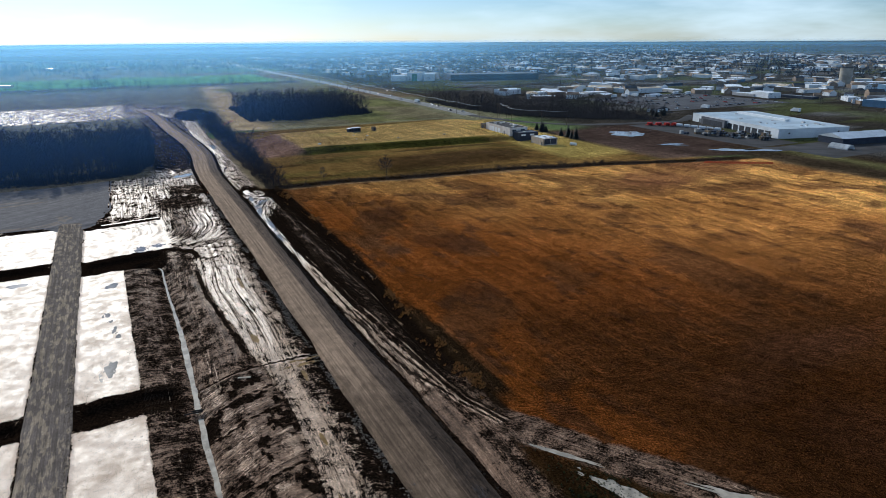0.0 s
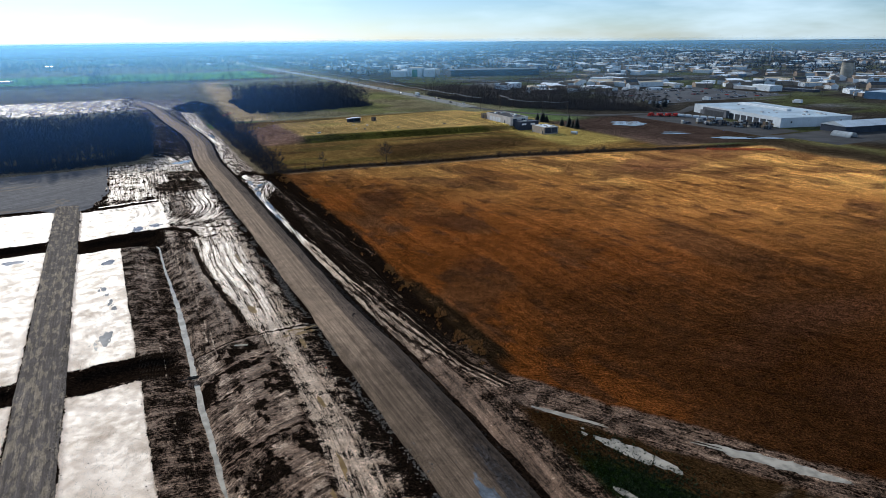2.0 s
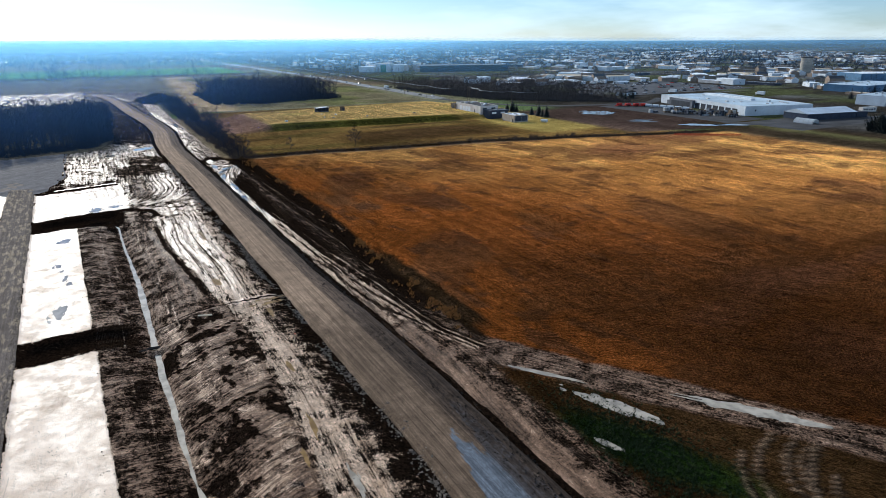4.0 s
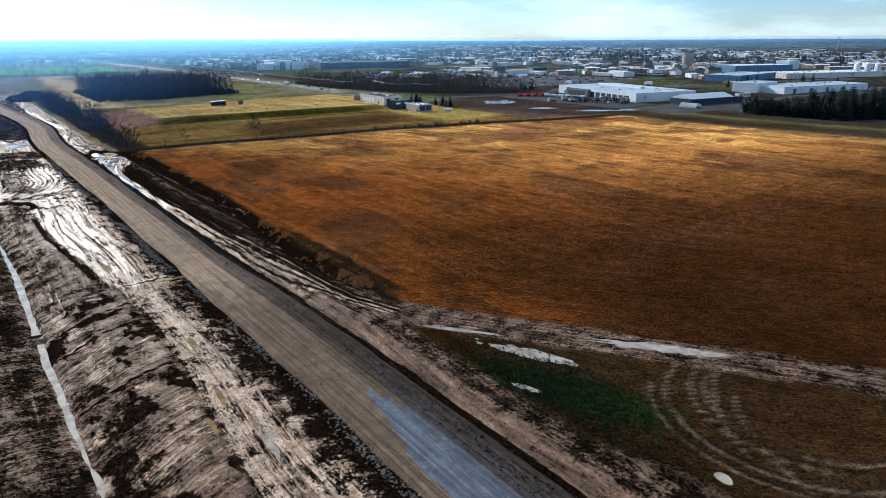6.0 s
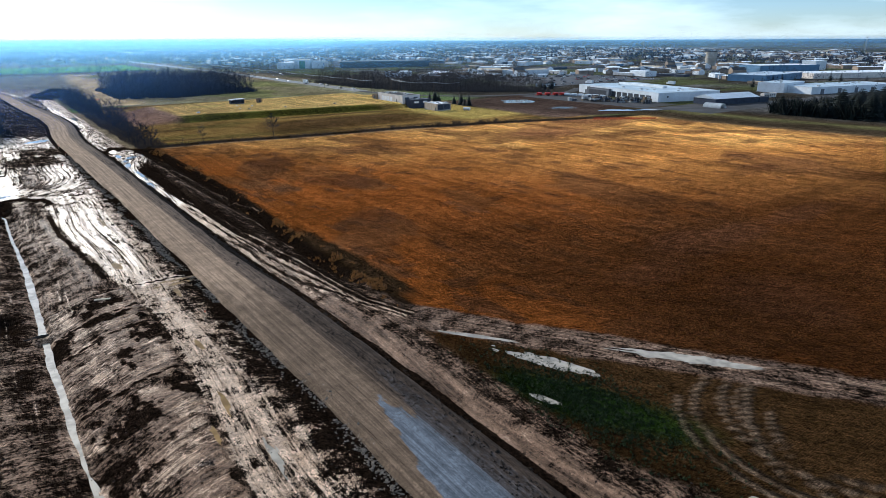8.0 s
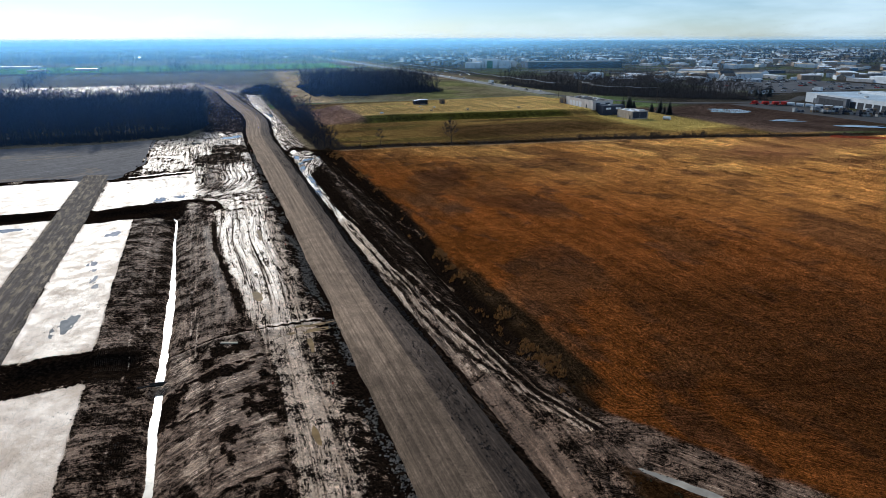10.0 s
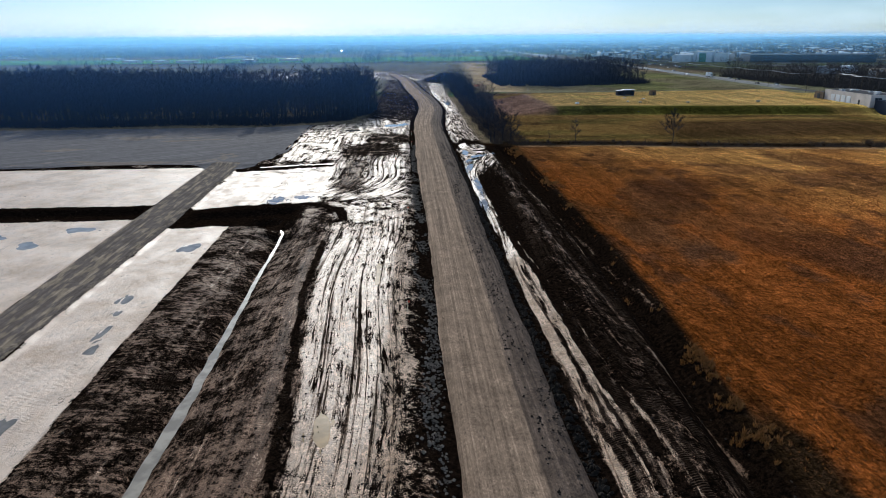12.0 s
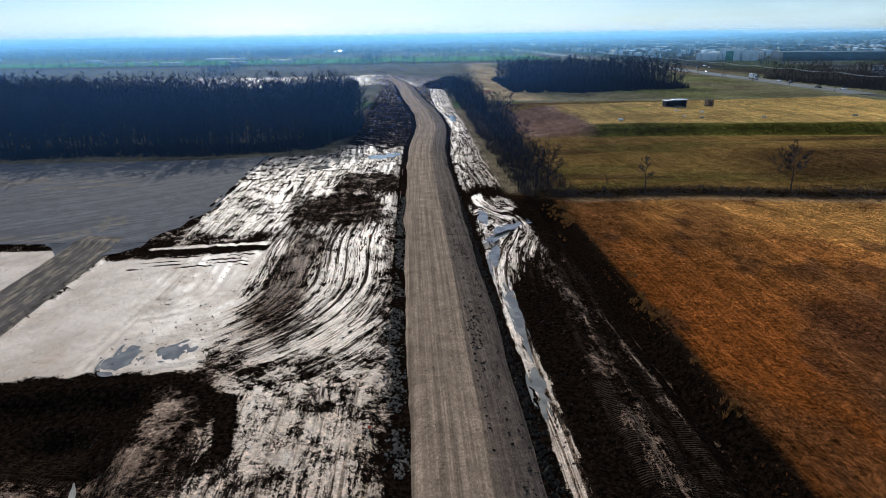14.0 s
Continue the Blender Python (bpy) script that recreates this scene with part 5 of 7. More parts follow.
# brush and dry weeds on the hedge line and the field rim
line_spots = [(float(HEDGE(u)) + rng.gauss(0, 2.2), u) for u in (-rng.uniform(24, 272) for _ in range(4600)) if fbm(u / 6, 0.3, 71) > 0.44]
stuff_from("hedge_weeds", brush_shapes(range(20, 25), 0.8, 20, 0.03), line_spots, 19, 0.3, 1.3, [M_BRUSH], "dark weeds and brush along the field hedge line", "weeds")
shrubs = [(float(HEDGE(u)) + rng.gauss(1.5, 1.5), u) for u in [-rng.uniform(140, 205) for _ in range(70)]]
stuff_from("hedge_shrubs", brush_shapes(range(25, 29), 3.0, 46, 0.04), shrubs, 20, 0.5, 1.2, [M_BRUSH], "pale leafless shrubs on the hedge line", "shrub")
M_RIMGRASS = make_leaf("rim_grass", (0.17, 0.082, 0.025), 0.4)
rim_spots = [(s, float(RIM(s)) + 0.4 + d) for s, d in ((rng.uniform(2, 205), rng.gauss(0, 0.9)) for _ in range(3600)) if fbm(s / 4, d / 3, 66) > 0.50 + 0.16 * float(sm(48, 70, s))]
stuff_from("field_rim_grass", brush_shapes(range(30, 36), 0.6, 18, 0.035), rim_spots, 21, 0.5, 1.5, [M_RIMGRASS], "dry tufted grass along the edge of the field", "grass")
M_GREENGRASS = make_leaf("green_grass", (0.013, 0.027, 0.005))
green_spots = [(s, u) for s, u in ((-33 + rng.gauss(0, 8), -22 + rng.gauss(0, 3.4)) for _ in range(2600)) if u > -17.5 - (3 - s) * 0.64 + 4.5 and u < -15]
stuff_from("green_weeds", brush_shapes(range(36, 40), 0.4, 10, 0.045), green_spots, 22, 0.5, 1.3, [M_GREENGRASS], "low green weeds beside the muddy junction", "grass")


# stubble in rows, parallel to the haul road
def stubble():
    g = np.random.default_rng(5)
    rows = []
    for u in np.arange(-22.5, -120, -0.76):
        step = 0.55 + 0.010 * max(0, -u - 40)
        s = np.arange(-5 if u > -40 else -40, 200, step)
        rows.append(np.stack([s + g.normal(0, 0.2, len(s)), np.full(len(s), u) + g.normal(0, 0.07, len(s))], -1))
    sp = np.concatenate(rows)
    ok = (sp[:, 0] < HEDGE(sp[:, 1]) - 4) & (sp[:, 1] < -18 - (3 - sp[:, 0]) * 0.64 - 4)
    keep = fbm(sp[:, 0] / 7, sp[:, 1] / 4, 68) > 0.42 + 0.22 * g.random(len(sp))
    sp = sp[ok & keep]
    return stuff_from("stubble", brush_shapes(range(50, 56), 0.30, 4, 0.055), [tuple(p) for p in sp], 24, 0.5, 1.3, [M_STRAW], "rows of short dry crop stubble", "stubble")


stubble()


# conifers
def spruce(seed, h, r, name, label, whorls=15, arms=9, group="", bulge=0.8):
    ob = tagged(new(name), label, "tree", group)
    rng = random.Random(seed)
    trunk, crown = Pile(), Pile()
    trunk.tube([Vector((0, 0, -0.3)), Vector((0, 0, h * 0.5)), Vector((0, 0, h * 0.97))], [h * 0.02, h * 0.013, h * 0.003], 5)
    for k in range(whorls):
        t = (k + 0.3) / whorls
        z, reach = h * (0.04 + 0.94 * t), r * (1 - t) ** bulge + 0.12
        for i in range(arms):
            w = 2 * math.pi * (i + rng.random() * 0.7) / arms + k
            le = reach * rng.uniform(0.75, 1.12)
            tip = Vector((math.cos(w) * le, math.sin(w) * le, z - 0.22 * le + rng.uniform(-0.1, 0.1)))
            root = Vector((0, 0, z + 0.1 * h / whorls))
            side = Vector((-math.sin(w), math.cos(w), 0)) * le * 0.46
            mid = root.lerp(tip, 0.55)
            n = len(crown.v)
            crown.v += [root, mid - side + Vector((0, 0, -0.1 * le)), tip, mid + side + Vector((0, 0, -0.1 * le)), mid + Vector((0, 0, 0.06 * le))]
            crown.f += [(n, n + 1, n + 4), (n + 1, n + 2, n + 4), (n + 2, n + 3, n + 4), (n + 3, n, n + 4)]
    mesh_object("trunk", trunk.v, trunk.f, M_BARK, ob)
    mesh_object("crown", crown.v, crown.f, M_NEEDLE, ob)
    return ob


office_spruce = [spruce(401 + i, 6.6 + i, 2.3 + 0.2 * i, "spruce", "dark green conical spruce beside the office building", group="spruces by the office") for i in range(2)]
plant(office_spruce, [(318, -243), (313, -245), (306, -243), (309, -241), (286, -242), (279, -243), (273, -241.5), (269, -242)], 30, 0.9, 1.15)
dark_conifer = [spruce(411 + i, 11.5 + i, 5.2, "conifer", "dense dark conifer in a windbreak beside the field", 15, 14, "windbreak", 0.45) for i in range(3)]
break_spots = scatter(120, 31, lambda s, u: abs((s - 82) - 1.5 * (u + 384) * 0.5) < 30 and u < -362, 30, 118, -455, -360, 3.2)
plant(dark_conifer, [p for p in break_spots if p[0] >= 84], 32, 0.6, 1.0)
for i, (s, u) in enumerate([p for p in break_spots if p[0] < 84]):
    copy_thing(dark_conifer[i % 3], stand(None, s, u, 77.0 * i, 1.0 + 0.45 * _lattice(np.array(float(i)), np.array(3.0), 9)))
stuff_from("windbreak_thicket", brush_shapes(range(80, 86), 8.5, 150, 0.6), scatter(150, 83, lambda s, u: abs((s - 82) - 0.75 * (u + 384)) < 28 and u < -360, 30, 118, -455, -358, 3.0), 84, 0.7, 1.4, [M_NEEDLE], "black-green evergreen thicket between the windbreak conifers", "thicket")
town_conifer = [spruce(421 + i, 11.0, 3.2, "conifer", "dark conifer among the town buildings", 13, 9, "conifers in town") for i in range(2)]
plant(town_conifer, [(352, -392), (346, -388), (341, -396), (350, -402), (338, -384), (240, -560), (236, -568), (262, -640), (258, -650), (247, -655), (232, -700), (225, -708), (470, -275), (500, -300), (520, -310), (205, -720), (300, -760), (296, -770)], 33, 0.7, 1.15)


# ---------------------------------------------------------------- rubble on the shoulders and clods on the banks
def rock_shapes(seeds):
    shapes = []
    for seed in seeds:
        g = np.random.default_rng(seed)
        v = np.array([(1, 0, 0), (-1, 0, 0), (0, 1, 0), (0, -1, 0), (0, 0, 1), (0, 0, -0.6), (0.6, 0.6, 0.4), (-0.6, 0.5, 0.5)], float)
        v = v * g.uniform(0.55, 1.2, (8, 3)) * np.array((1, 0.8, 0.75))
        f = np.array([(0, 6, 4), (6, 2, 4), (2, 7, 4), (7, 1, 4), (1, 3, 4), (3, 0, 4), (0, 2, 6), (2, 1, 7), (0, 5, 2), (2, 5, 1), (1, 5, 3), (3, 5, 0)])
        shapes.append([(v, f, 0)])
    return shapes


g = np.random.default_rng(8)
n = 5600
rs = g.uniform(-70, 215, n)
ru = road_u(rs) + 6.3 + g.normal(0, 0.6, n) + 0.5 * np.sin(rs / 7)
keep = fbm(rs / 5, ru / 3, 12) > 0.40
stuff_from("shoulder_rubble", rock_shapes(range(8)), list(zip(rs[keep], ru[keep])), 34, 0.07, 0.30, [M_ROCK], "broken stone rubble along the road shoulder", "rubble")
n = 5200
rs = g.uniform(-85, 300, n)
ru = road_u(rs) - 5.7 + g.normal(0, 0.36, n)
M_CLOD = weathered("earth_clods", (0.028, 0.021, 0.016), 0.9, 0, 1.5, 0.5, 0.4, 9, 0.15)
stuff_from("shoulder_clods", rock_shapes(range(8, 14)), list(zip(rs, ru)), 35, 0.09, 0.38, [M_CLOD], "dark clods and stones along the road edge", "clods")
n = 3600
rs = g.uniform(-60, 215, n)
ru = road_u(rs) - g.uniform(1.6, 4.8, n)
keep = fbm(rs / 6, ru / 0.7, 13) > 0.5
stuff_from("lane_clods", rock_shapes(range(20, 26)), list(zip(rs[keep], ru[keep])), 37, 0.05, 0.2, [M_CLOD], "dark lumps of mud dropped along one lane of the haul road", "clods", ground=lambda s, u: road_bed(s, u) + 0.1)
n = 9000
rs, ru = g.uniform(-60, 285, n), g.uniform(-21, 40, n)
keep = (np.abs(ru - road_u(rs)) > 5.2) & (fbm(rs / 4, ru / 4, 14) > 0.47)
stuff_from("earth_clods", rock_shapes(range(14, 20)), list(zip(rs[keep], ru[keep])), 36, 0.04, 0.2, [M_CLOD], "scattered clods of churned dark earth", "clods")


# ---------------------------------------------------------------- buildings
M_WHITEWALL = weathered("white_cladding", (0.62, 0.66, 0.70), 0.55, 0, 0.12, 0.14, 0.05, 4)
M_PALEWALL = weathered("pale_stucco", (0.66, 0.60, 0.55), 0.8, 0, 0.3, 0.15, 0.1, 6)
M_BRICKWALL = weathered("beige_block", (0.46, 0.38, 0.30), 0.85, 0, 0.4, 0.2, 0.2, 5)
M_DARKPANEL = weathered("dark_blue_panel", (0.045, 0.055, 0.08), 0.5, 0.2, 0.3, 0.2, 0.05, 4)
M_BLUEWALL = weathered("blue_cladding", (0.10, 0.19, 0.30), 0.55, 0, 0.2, 0.15, 0.05, 4)
M_GREYWALL = weathered("grey_cladding", (0.13, 0.14, 0.16), 0.7, 0, 0.2, 0.2, 0.1, 4)
M_TANWALL = weathered("tan_wall", (0.26, 0.20, 0.15), 0.8, 0, 0.2, 0.2, 0.1, 4)
M_WHITEROOF = weathered("white_membrane", (0.80, 0.82, 0.84), 0.35, 0, 0.08, 0.18, 0.05, 2, 0.45)
M_GREYROOF = weathered("grey_gravel_roof", (0.13, 0.14, 0.155), 0.6, 0, 0.1, 0.25, 0.2, 5, 0.3)
M_BROWNROOF = weathered("brown_roof", (0.19, 0.14, 0.10), 0.9, 0, 0.1, 0.25, 0.2, 5)
M_TANROOF = weathered("tan_roof", (0.50, 0.42, 0.31), 0.85, 0, 0.1, 0.2, 0.1, 4)
M_METALROOF = weathered("sheet_metal_roof", (0.66, 0.69, 0.72), 0.35, 0.6, 0.1, 0.15, 0.05, 3)
M_DARKROOF = weathered("dark_roof", (0.06, 0.06, 0.065), 0.85, 0, 0.1, 0.25, 0.1, 4)
M_DOOR = weathered("dark_door", (0.05, 0.055, 0.065), 0.5, 0, 0.5, 0.2, 0.05, 4)
M_WINDOW = Nodes("window_glass").done((0.03, 0.04, 0.05), 0.08, 0.0, None, 0.6)
M_CONCRETE = weathered("concrete", (0.36, 0.33, 0.28), 0.9, 0, 0.15, 0.3, 0.2, 4)
M_STEEL = weathered("galvanised_steel", (0.45, 0.46, 0.47), 0.45, 0.8, 0.6, 0.2, 0.05, 6)
M_RED = weathered("red_paint", (0.42, 0.03, 0.02), 0.5, 0, 0.6, 0.25, 0.05, 5)
M_GREEN = weathered("green_paint", (0.05, 0.20, 0.13), 0.5, 0, 0.3, 0.2, 0.05, 5)
M_WOOD = weathered("weathered_wood", (0.17, 0.125, 0.085), 0.9, 0, 0.8, 0.35, 0.2, 10)
M_ORANGE = weathered("orange_mesh", (0.62, 0.07, 0.03), 0.7, 0, 0.5, 0.3, 0.1, 6)
M_RUBBER = weathered("rubber", (0.02, 0.02, 0.02), 0.85, 0, 1, 0.2, 0.1, 8)


def frame_bars(pane, d, face):
    """Frame round a window pane, standing a little proud of it."""
    x0, y0, z0, x1, y1, z1 = d
    for z in (z0, z1):
        boxed("frame", (x0 - 0.03, y0 - 0.03, z - 0.06, x1 + 0.03, y1 + 0.03, z + 0.06), M_STEEL, pane)
    for k in (0, 0.5, 1):
        if face in "we":
            y = y0 + (y1 - y0) * k
            boxed("frame", (x0 - 0.03, y - 0.06, z0 + 0.064, x1 + 0.03, y + 0.06, z1 - 0.064), M_STEEL, pane)
        else:
            x = x0 + (x1 - x0) * k
            boxed("frame", (x - 0.06, y0 - 0.03, z0 + 0.064, x + 0.06, y1 + 0.03, z1 - 0.064), M_STEEL, pane)


def hall(name, s, u, turn, long, wide, tall, wall, roof, label, category="building", rise=0.0, doors=(), windows=(), units=0, parapet=0.35, seed=0, group="", base=None, fine=False):
    """A building: long runs along its y. doors and windows: (face, position, width, height, sill, material); faces: w, e, n, f (left, right, far, near)."""
    ob = thing(name, s, u, base, turn, label, category, group)
    hx, hy = wide / 2, long / 2
    boxed("wall", (-hx, -hy, -0.6, hx, hy, tall), wall, ob)
    bm = bmesh.new()
    if rise > 0:
        o = 0.4
        v = [bm.verts.new(p) for p in ((-hx - o, -hy - o, tall + 0.004), (hx + o, -hy - o, tall + 0.004), (0, -hy - o, tall + rise), (-hx - o, hy + o, tall + 0.004), (hx + o, hy + o, tall + 0.004), (0, hy + o, tall + rise))]
        for f in ((0, 1, 2), (3, 5, 4), (0, 2, 5, 3), (1, 4, 5, 2), (0, 3, 4, 1)):
            bm.faces.new([v[i] for i in f])
    else:
        box(bm, -hx + 0.3, -hy + 0.3, tall + 0.004, hx - 0.3, hy - 0.3, tall + 0.16)
    cover = part("roof", bm, roof, ob)
    if rise == 0 and parapet:
        for x0, y0, x1, y1 in ((-hx - 0.05, -hy - 0.05, hx + 0.05, -hy + 0.28), (-hx - 0.05, hy - 0.28, hx + 0.05, hy + 0.05), (-hx - 0.05, -hy + 0.284, -hx + 0.28, hy - 0.284), (hx - 0.28, -hy + 0.284, hx + 0.05, hy - 0.284)):
            boxed("parapet", (x0, y0, tall + 0.004, x1, y1, tall + parapet), wall, ob)
    for kind, rows in (("door", doors), ("window", windows)):
        for face, pos, w, h, sill, mat in rows:
            if face in "we":
                x = -hx if face == "w" else hx
                d = (x - 0.12, pos - w / 2, sill, x + 0.12, pos + w / 2, sill + h)
            else:
                y = -hy if face == "f" else hy
                d = (pos - w / 2, y - 0.12, sill, pos + w / 2, y + 0.12, sill + h)
            leaf = boxed(kind, d, mat, ob)
            if fine and kind == "window":
                frame_bars(leaf, d, face)
            elif fine:
                x0, y0, z0, x1, y1, z1 = d
                flip = -0.05 if face in "wf" else 0.05
                hx0, hy0 = ((x0 if face == "w" else x1) + flip, y0 + 0.2) if face in "we" else (x0 + 0.2, (y0 if face == "f" else y1) + flip)
                boxed("handle", (hx0 - 0.045, hy0 - 0.045, z0 + 0.9, hx0 + 0.045, hy0 + 0.045, z0 + 1.2), M_STEEL, leaf)
    rg = random.Random(seed + 5)
    for _ in range(units):
        x, y, k = rg.uniform(-0.38, 0.38) * wide, rg.uniform(-0.4, 0.4) * long, rg.uniform(0.45, 0.95)
        boxed("roof_unit", (x - k, y - k * 1.3, tall + 0.15, x + k, y + k * 1.3, tall + 0.15 + k), M_STEEL, cover, "", 0.06)
    return ob


# office with garage bays, and its low annex
hall("office_building", 306, -208.0, -3, 36, 14, 4.7, M_PALEWALL, M_DARKROOF, "low pale office building with white garage bays", rise=0, units=9, seed=1, fine=True,
     doors=[("w", y, 3.0, 3.2, 0.0, M_WHITEROOF) for y in (-2, 2.2, 6.4, 10.6)] + [("w", -10, 1.1, 2.2, 0, M_DOOR)],
     windows=[("f", -3.6, 3.2, 1.2, 2.6, M_WINDOW), ("f", 3.2, 3.2, 1.2, 2.6, M_WINDOW)] + [("e", y, 2.0, 1.4, 1.4, M_WINDOW) for y in (-12, -4, 4, 12)])
hall("office_wing", 283.5, -209.5, -3, 9, 15, 5.0, M_DARKPANEL, M_GREYROOF, "dark blue panelled end wing of the office", units=1, seed=2, fine=True, windows=[("f", -4, 3.4, 1.1, 3.0, M_WHITEROOF), ("f", 2.8, 3.4, 1.1, 3.0, M_WHITEROOF)])
hall("office_porch", 328, -205.5, -3, 8, 8, 3.0, M_WOOD, M_DARKROOF, "low dark timber porch at the office end", doors=[("w", 0, 2.4, 2.4, 0, M_DOOR)])
hall("annex", 263.5, -211.5, -3, 15, 11, 4.2, M_BRICKWALL, M_WHITEROOF, "beige block annex with a white flat roof", units=7, seed=3, fine=True, doors=[("w", -6, 1.1, 2.2, 0, M_DOOR)], windows=[("f", 0, 9.4, 3.6, 0.6, M_DARKPANEL)])


def tank(name, s, u, r, length, label, lying=True, mat=None):
    ob = thing(name, s, u, None, 20, label, "tank")
    bm = bmesh.new()
    bmesh.ops.create_cone(bm, cap_ends=True, segments=20, radius1=r, radius2=r, depth=length, matrix=Matrix.Translation((0, 0, r + 0.35)) @ pose(0, 0, 0, 90, 0, 0) if lying else Matrix.Translation((0, 0, length / 2)))
    part("shell", bm, mat or M_WHITEWALL, ob)
    for y in ((-0.3, 0.3) if lying else ()):
        boxed("cradle", (-r * 0.8, y * length - 0.12, -0.2, r * 0.8, y * length + 0.12, 0.5), M_CONCRETE, ob)
    if not lying:
        bm = bmesh.new()
        bmesh.ops.create_cone(bm, cap_ends=True, segments=20, radius1=r * 1.02, radius2=r * 0.2, depth=r * 0.5, matrix=Matrix.Translation((0, 0, length + r * 0.25 + 0.004)))
        part("cap", bm, mat or M_WHITEWALL, ob)
    return ob


tank("fuel_tank", 247, -223, 0.9, 4.4, "white lying fuel tank beside the annex")


def open_shed(s, u, w, d, h, label):
    ob = thing("field_shed", s, u, None, 6, label, "shed")
    for x0, y0, x1, y1 in ((-w / 2, d / 2 - 0.15, w / 2, d / 2), (-w / 2, -d / 2, -w / 2 + 0.15, d / 2 - 0.154), (w / 2 - 0.15, -d / 2, w / 2, d / 2 - 0.154)):
        boxed("wall", (x0, y0, -0.2, x1, y1, h), M_DARKPANEL, ob)
    boxed("roof", (-w / 2 - 0.3, -d / 2 - 0.4, h + 0.004, w / 2 + 0.3, d / 2 + 0.3, h + 0.25), M_WHITEROOF, ob, "white sheet roof", 0.03)
    boxed("floor", (-w / 2, -d / 2, 0.0, w / 2, d / 2, 0.08), M_CONCRETE, ob)
    boxed("bench", (-w / 2 + 0.6, d / 2 - 1.0, 0.084, w / 2 - 0.6, d / 2 - 0.5, 0.6), M_WOOD, ob)
    return ob


open_shed(357, -106.5, 2.4, 3.0, 2.5, "small open-fronted dark shed with white roof on the lawn")
open_shed(355.5, -111.0, 5.6, 4.0, 3.0, "wide open-fronted dark shed with white roof on the lawn")
hut = hall("equipment_hut", 356, -125, 4, 2.6, 2.8, 2.4, M_WOOD, M_DARKROOF, "small dark timber equipment hut on the lawn", "hut", doors=[("f", 0, 1.0, 2.0, 0, M_DOOR)])
for i, (s, u, k) in enumerate(((313, -72, 0.9), (316, -104, 0.8), (322, -100, 0.6), (314, -127, 0.9), (334, -112, 0.7), (312, -161, 0.9), (340, -104, 0.6))):
    ob = thing("straw_bale", s, u, None, 30 * i, "small pale bale lying on the lawn", "bale", "bales on the lawn")
    bm = bmesh.new()
    box(bm, -k, -k * 0.6, -0.05, k, k * 0.6, k * 0.8, 0.15)
    part("body", bm, M_TANROOF if i % 2 else M_WHITEROOF, ob)
    boxed("strap", (-0.06, -k * 0.61, -0.04, 0.06, k * 0.61, k * 0.81), M_DOOR, ob)


# works on the far side of the field
def xy_thing(x, y):
    dx, dy = x - A0[0], y - A0[1]
    return dx * AX + dy * AY, -dx * AY + dy * AX


def hall_at(corner, az, long, wide, tall, *args, **kw):
    """A hall whose near left corner lies at world x, y; az: compass turn of its long side, degrees left of ahead."""
    c, d = math.cos(radians(az)), math.sin(radians(az))
    x = corner[0] - d * long / 2 + c * wide / 2
    y = corner[1] + c * long / 2 + d * wide / 2
    s, u = xy_thing(x, y)
    return hall(args[0], s, u, az - YAW, long, wide, tall, *args[1:], **kw)


# blue of the sky reflection is put into this roof's base colour
M_PALEROOF = weathered("pale_blue_membrane", (0.42, 0.50, 0.56), 0.4, 0, 0.06, 0.22, 0.05, 2, 0.4)
hall_at((232, 430), 12, 101, 57, 6.4, "warehouse", M_WHITEWALL, M_PALEROOF, "big white clad warehouse with a pale blue flat roof", units=16, seed=4,
        doors=[("w", y, 5.4, 4.2, 0.0, M_DOOR) for y in (-40, -33, -26, -19, -12, -5, 2, 9, 16, 23, 30)] + [("w", 40, 3.0, 3.2, 0, M_GREYWALL)], windows=[("f", -20, 1.2, 1.2, 3.0, M_WINDOW), ("f", 20, 1.2, 1.2, 3.0, M_WINDOW)])
hall_at((218, 484), 12, 30, 10, 5.4, "loading_canopy", M_GREYWALL, M_DARKROOF, "grey lean-to loading bay on the warehouse side", doors=[("w", 0, 24, 4.2, 0, M_DOOR)])
hall_at((258, 472), 12, 56, 3.5, 7.6, "roof_monitor", M_WHITEWALL, M_WHITEROOF, "long white raised roof light on the warehouse")
barn = hall("machine_barn", *xy_thing(278, 418), 17 - YAW - 90, 44, 19, 4.2, M_DARKPANEL, M_METALROOF, "dark blue steel barn with a silver gable roof", rise=2.8, doors=[("w", y, 4.5, 3.6, 0, M_GREYWALL) for y in (-18, -4, 10)] + [("n", 0, 5, 3.6, 0, M_GREYWALL)])
hall("barn_annex", *xy_thing(306, 424), 17 - YAW - 90, 10, 13, 3.4, M_DARKPANEL, M_DARKROOF, "low dark annex beside the steel barn")


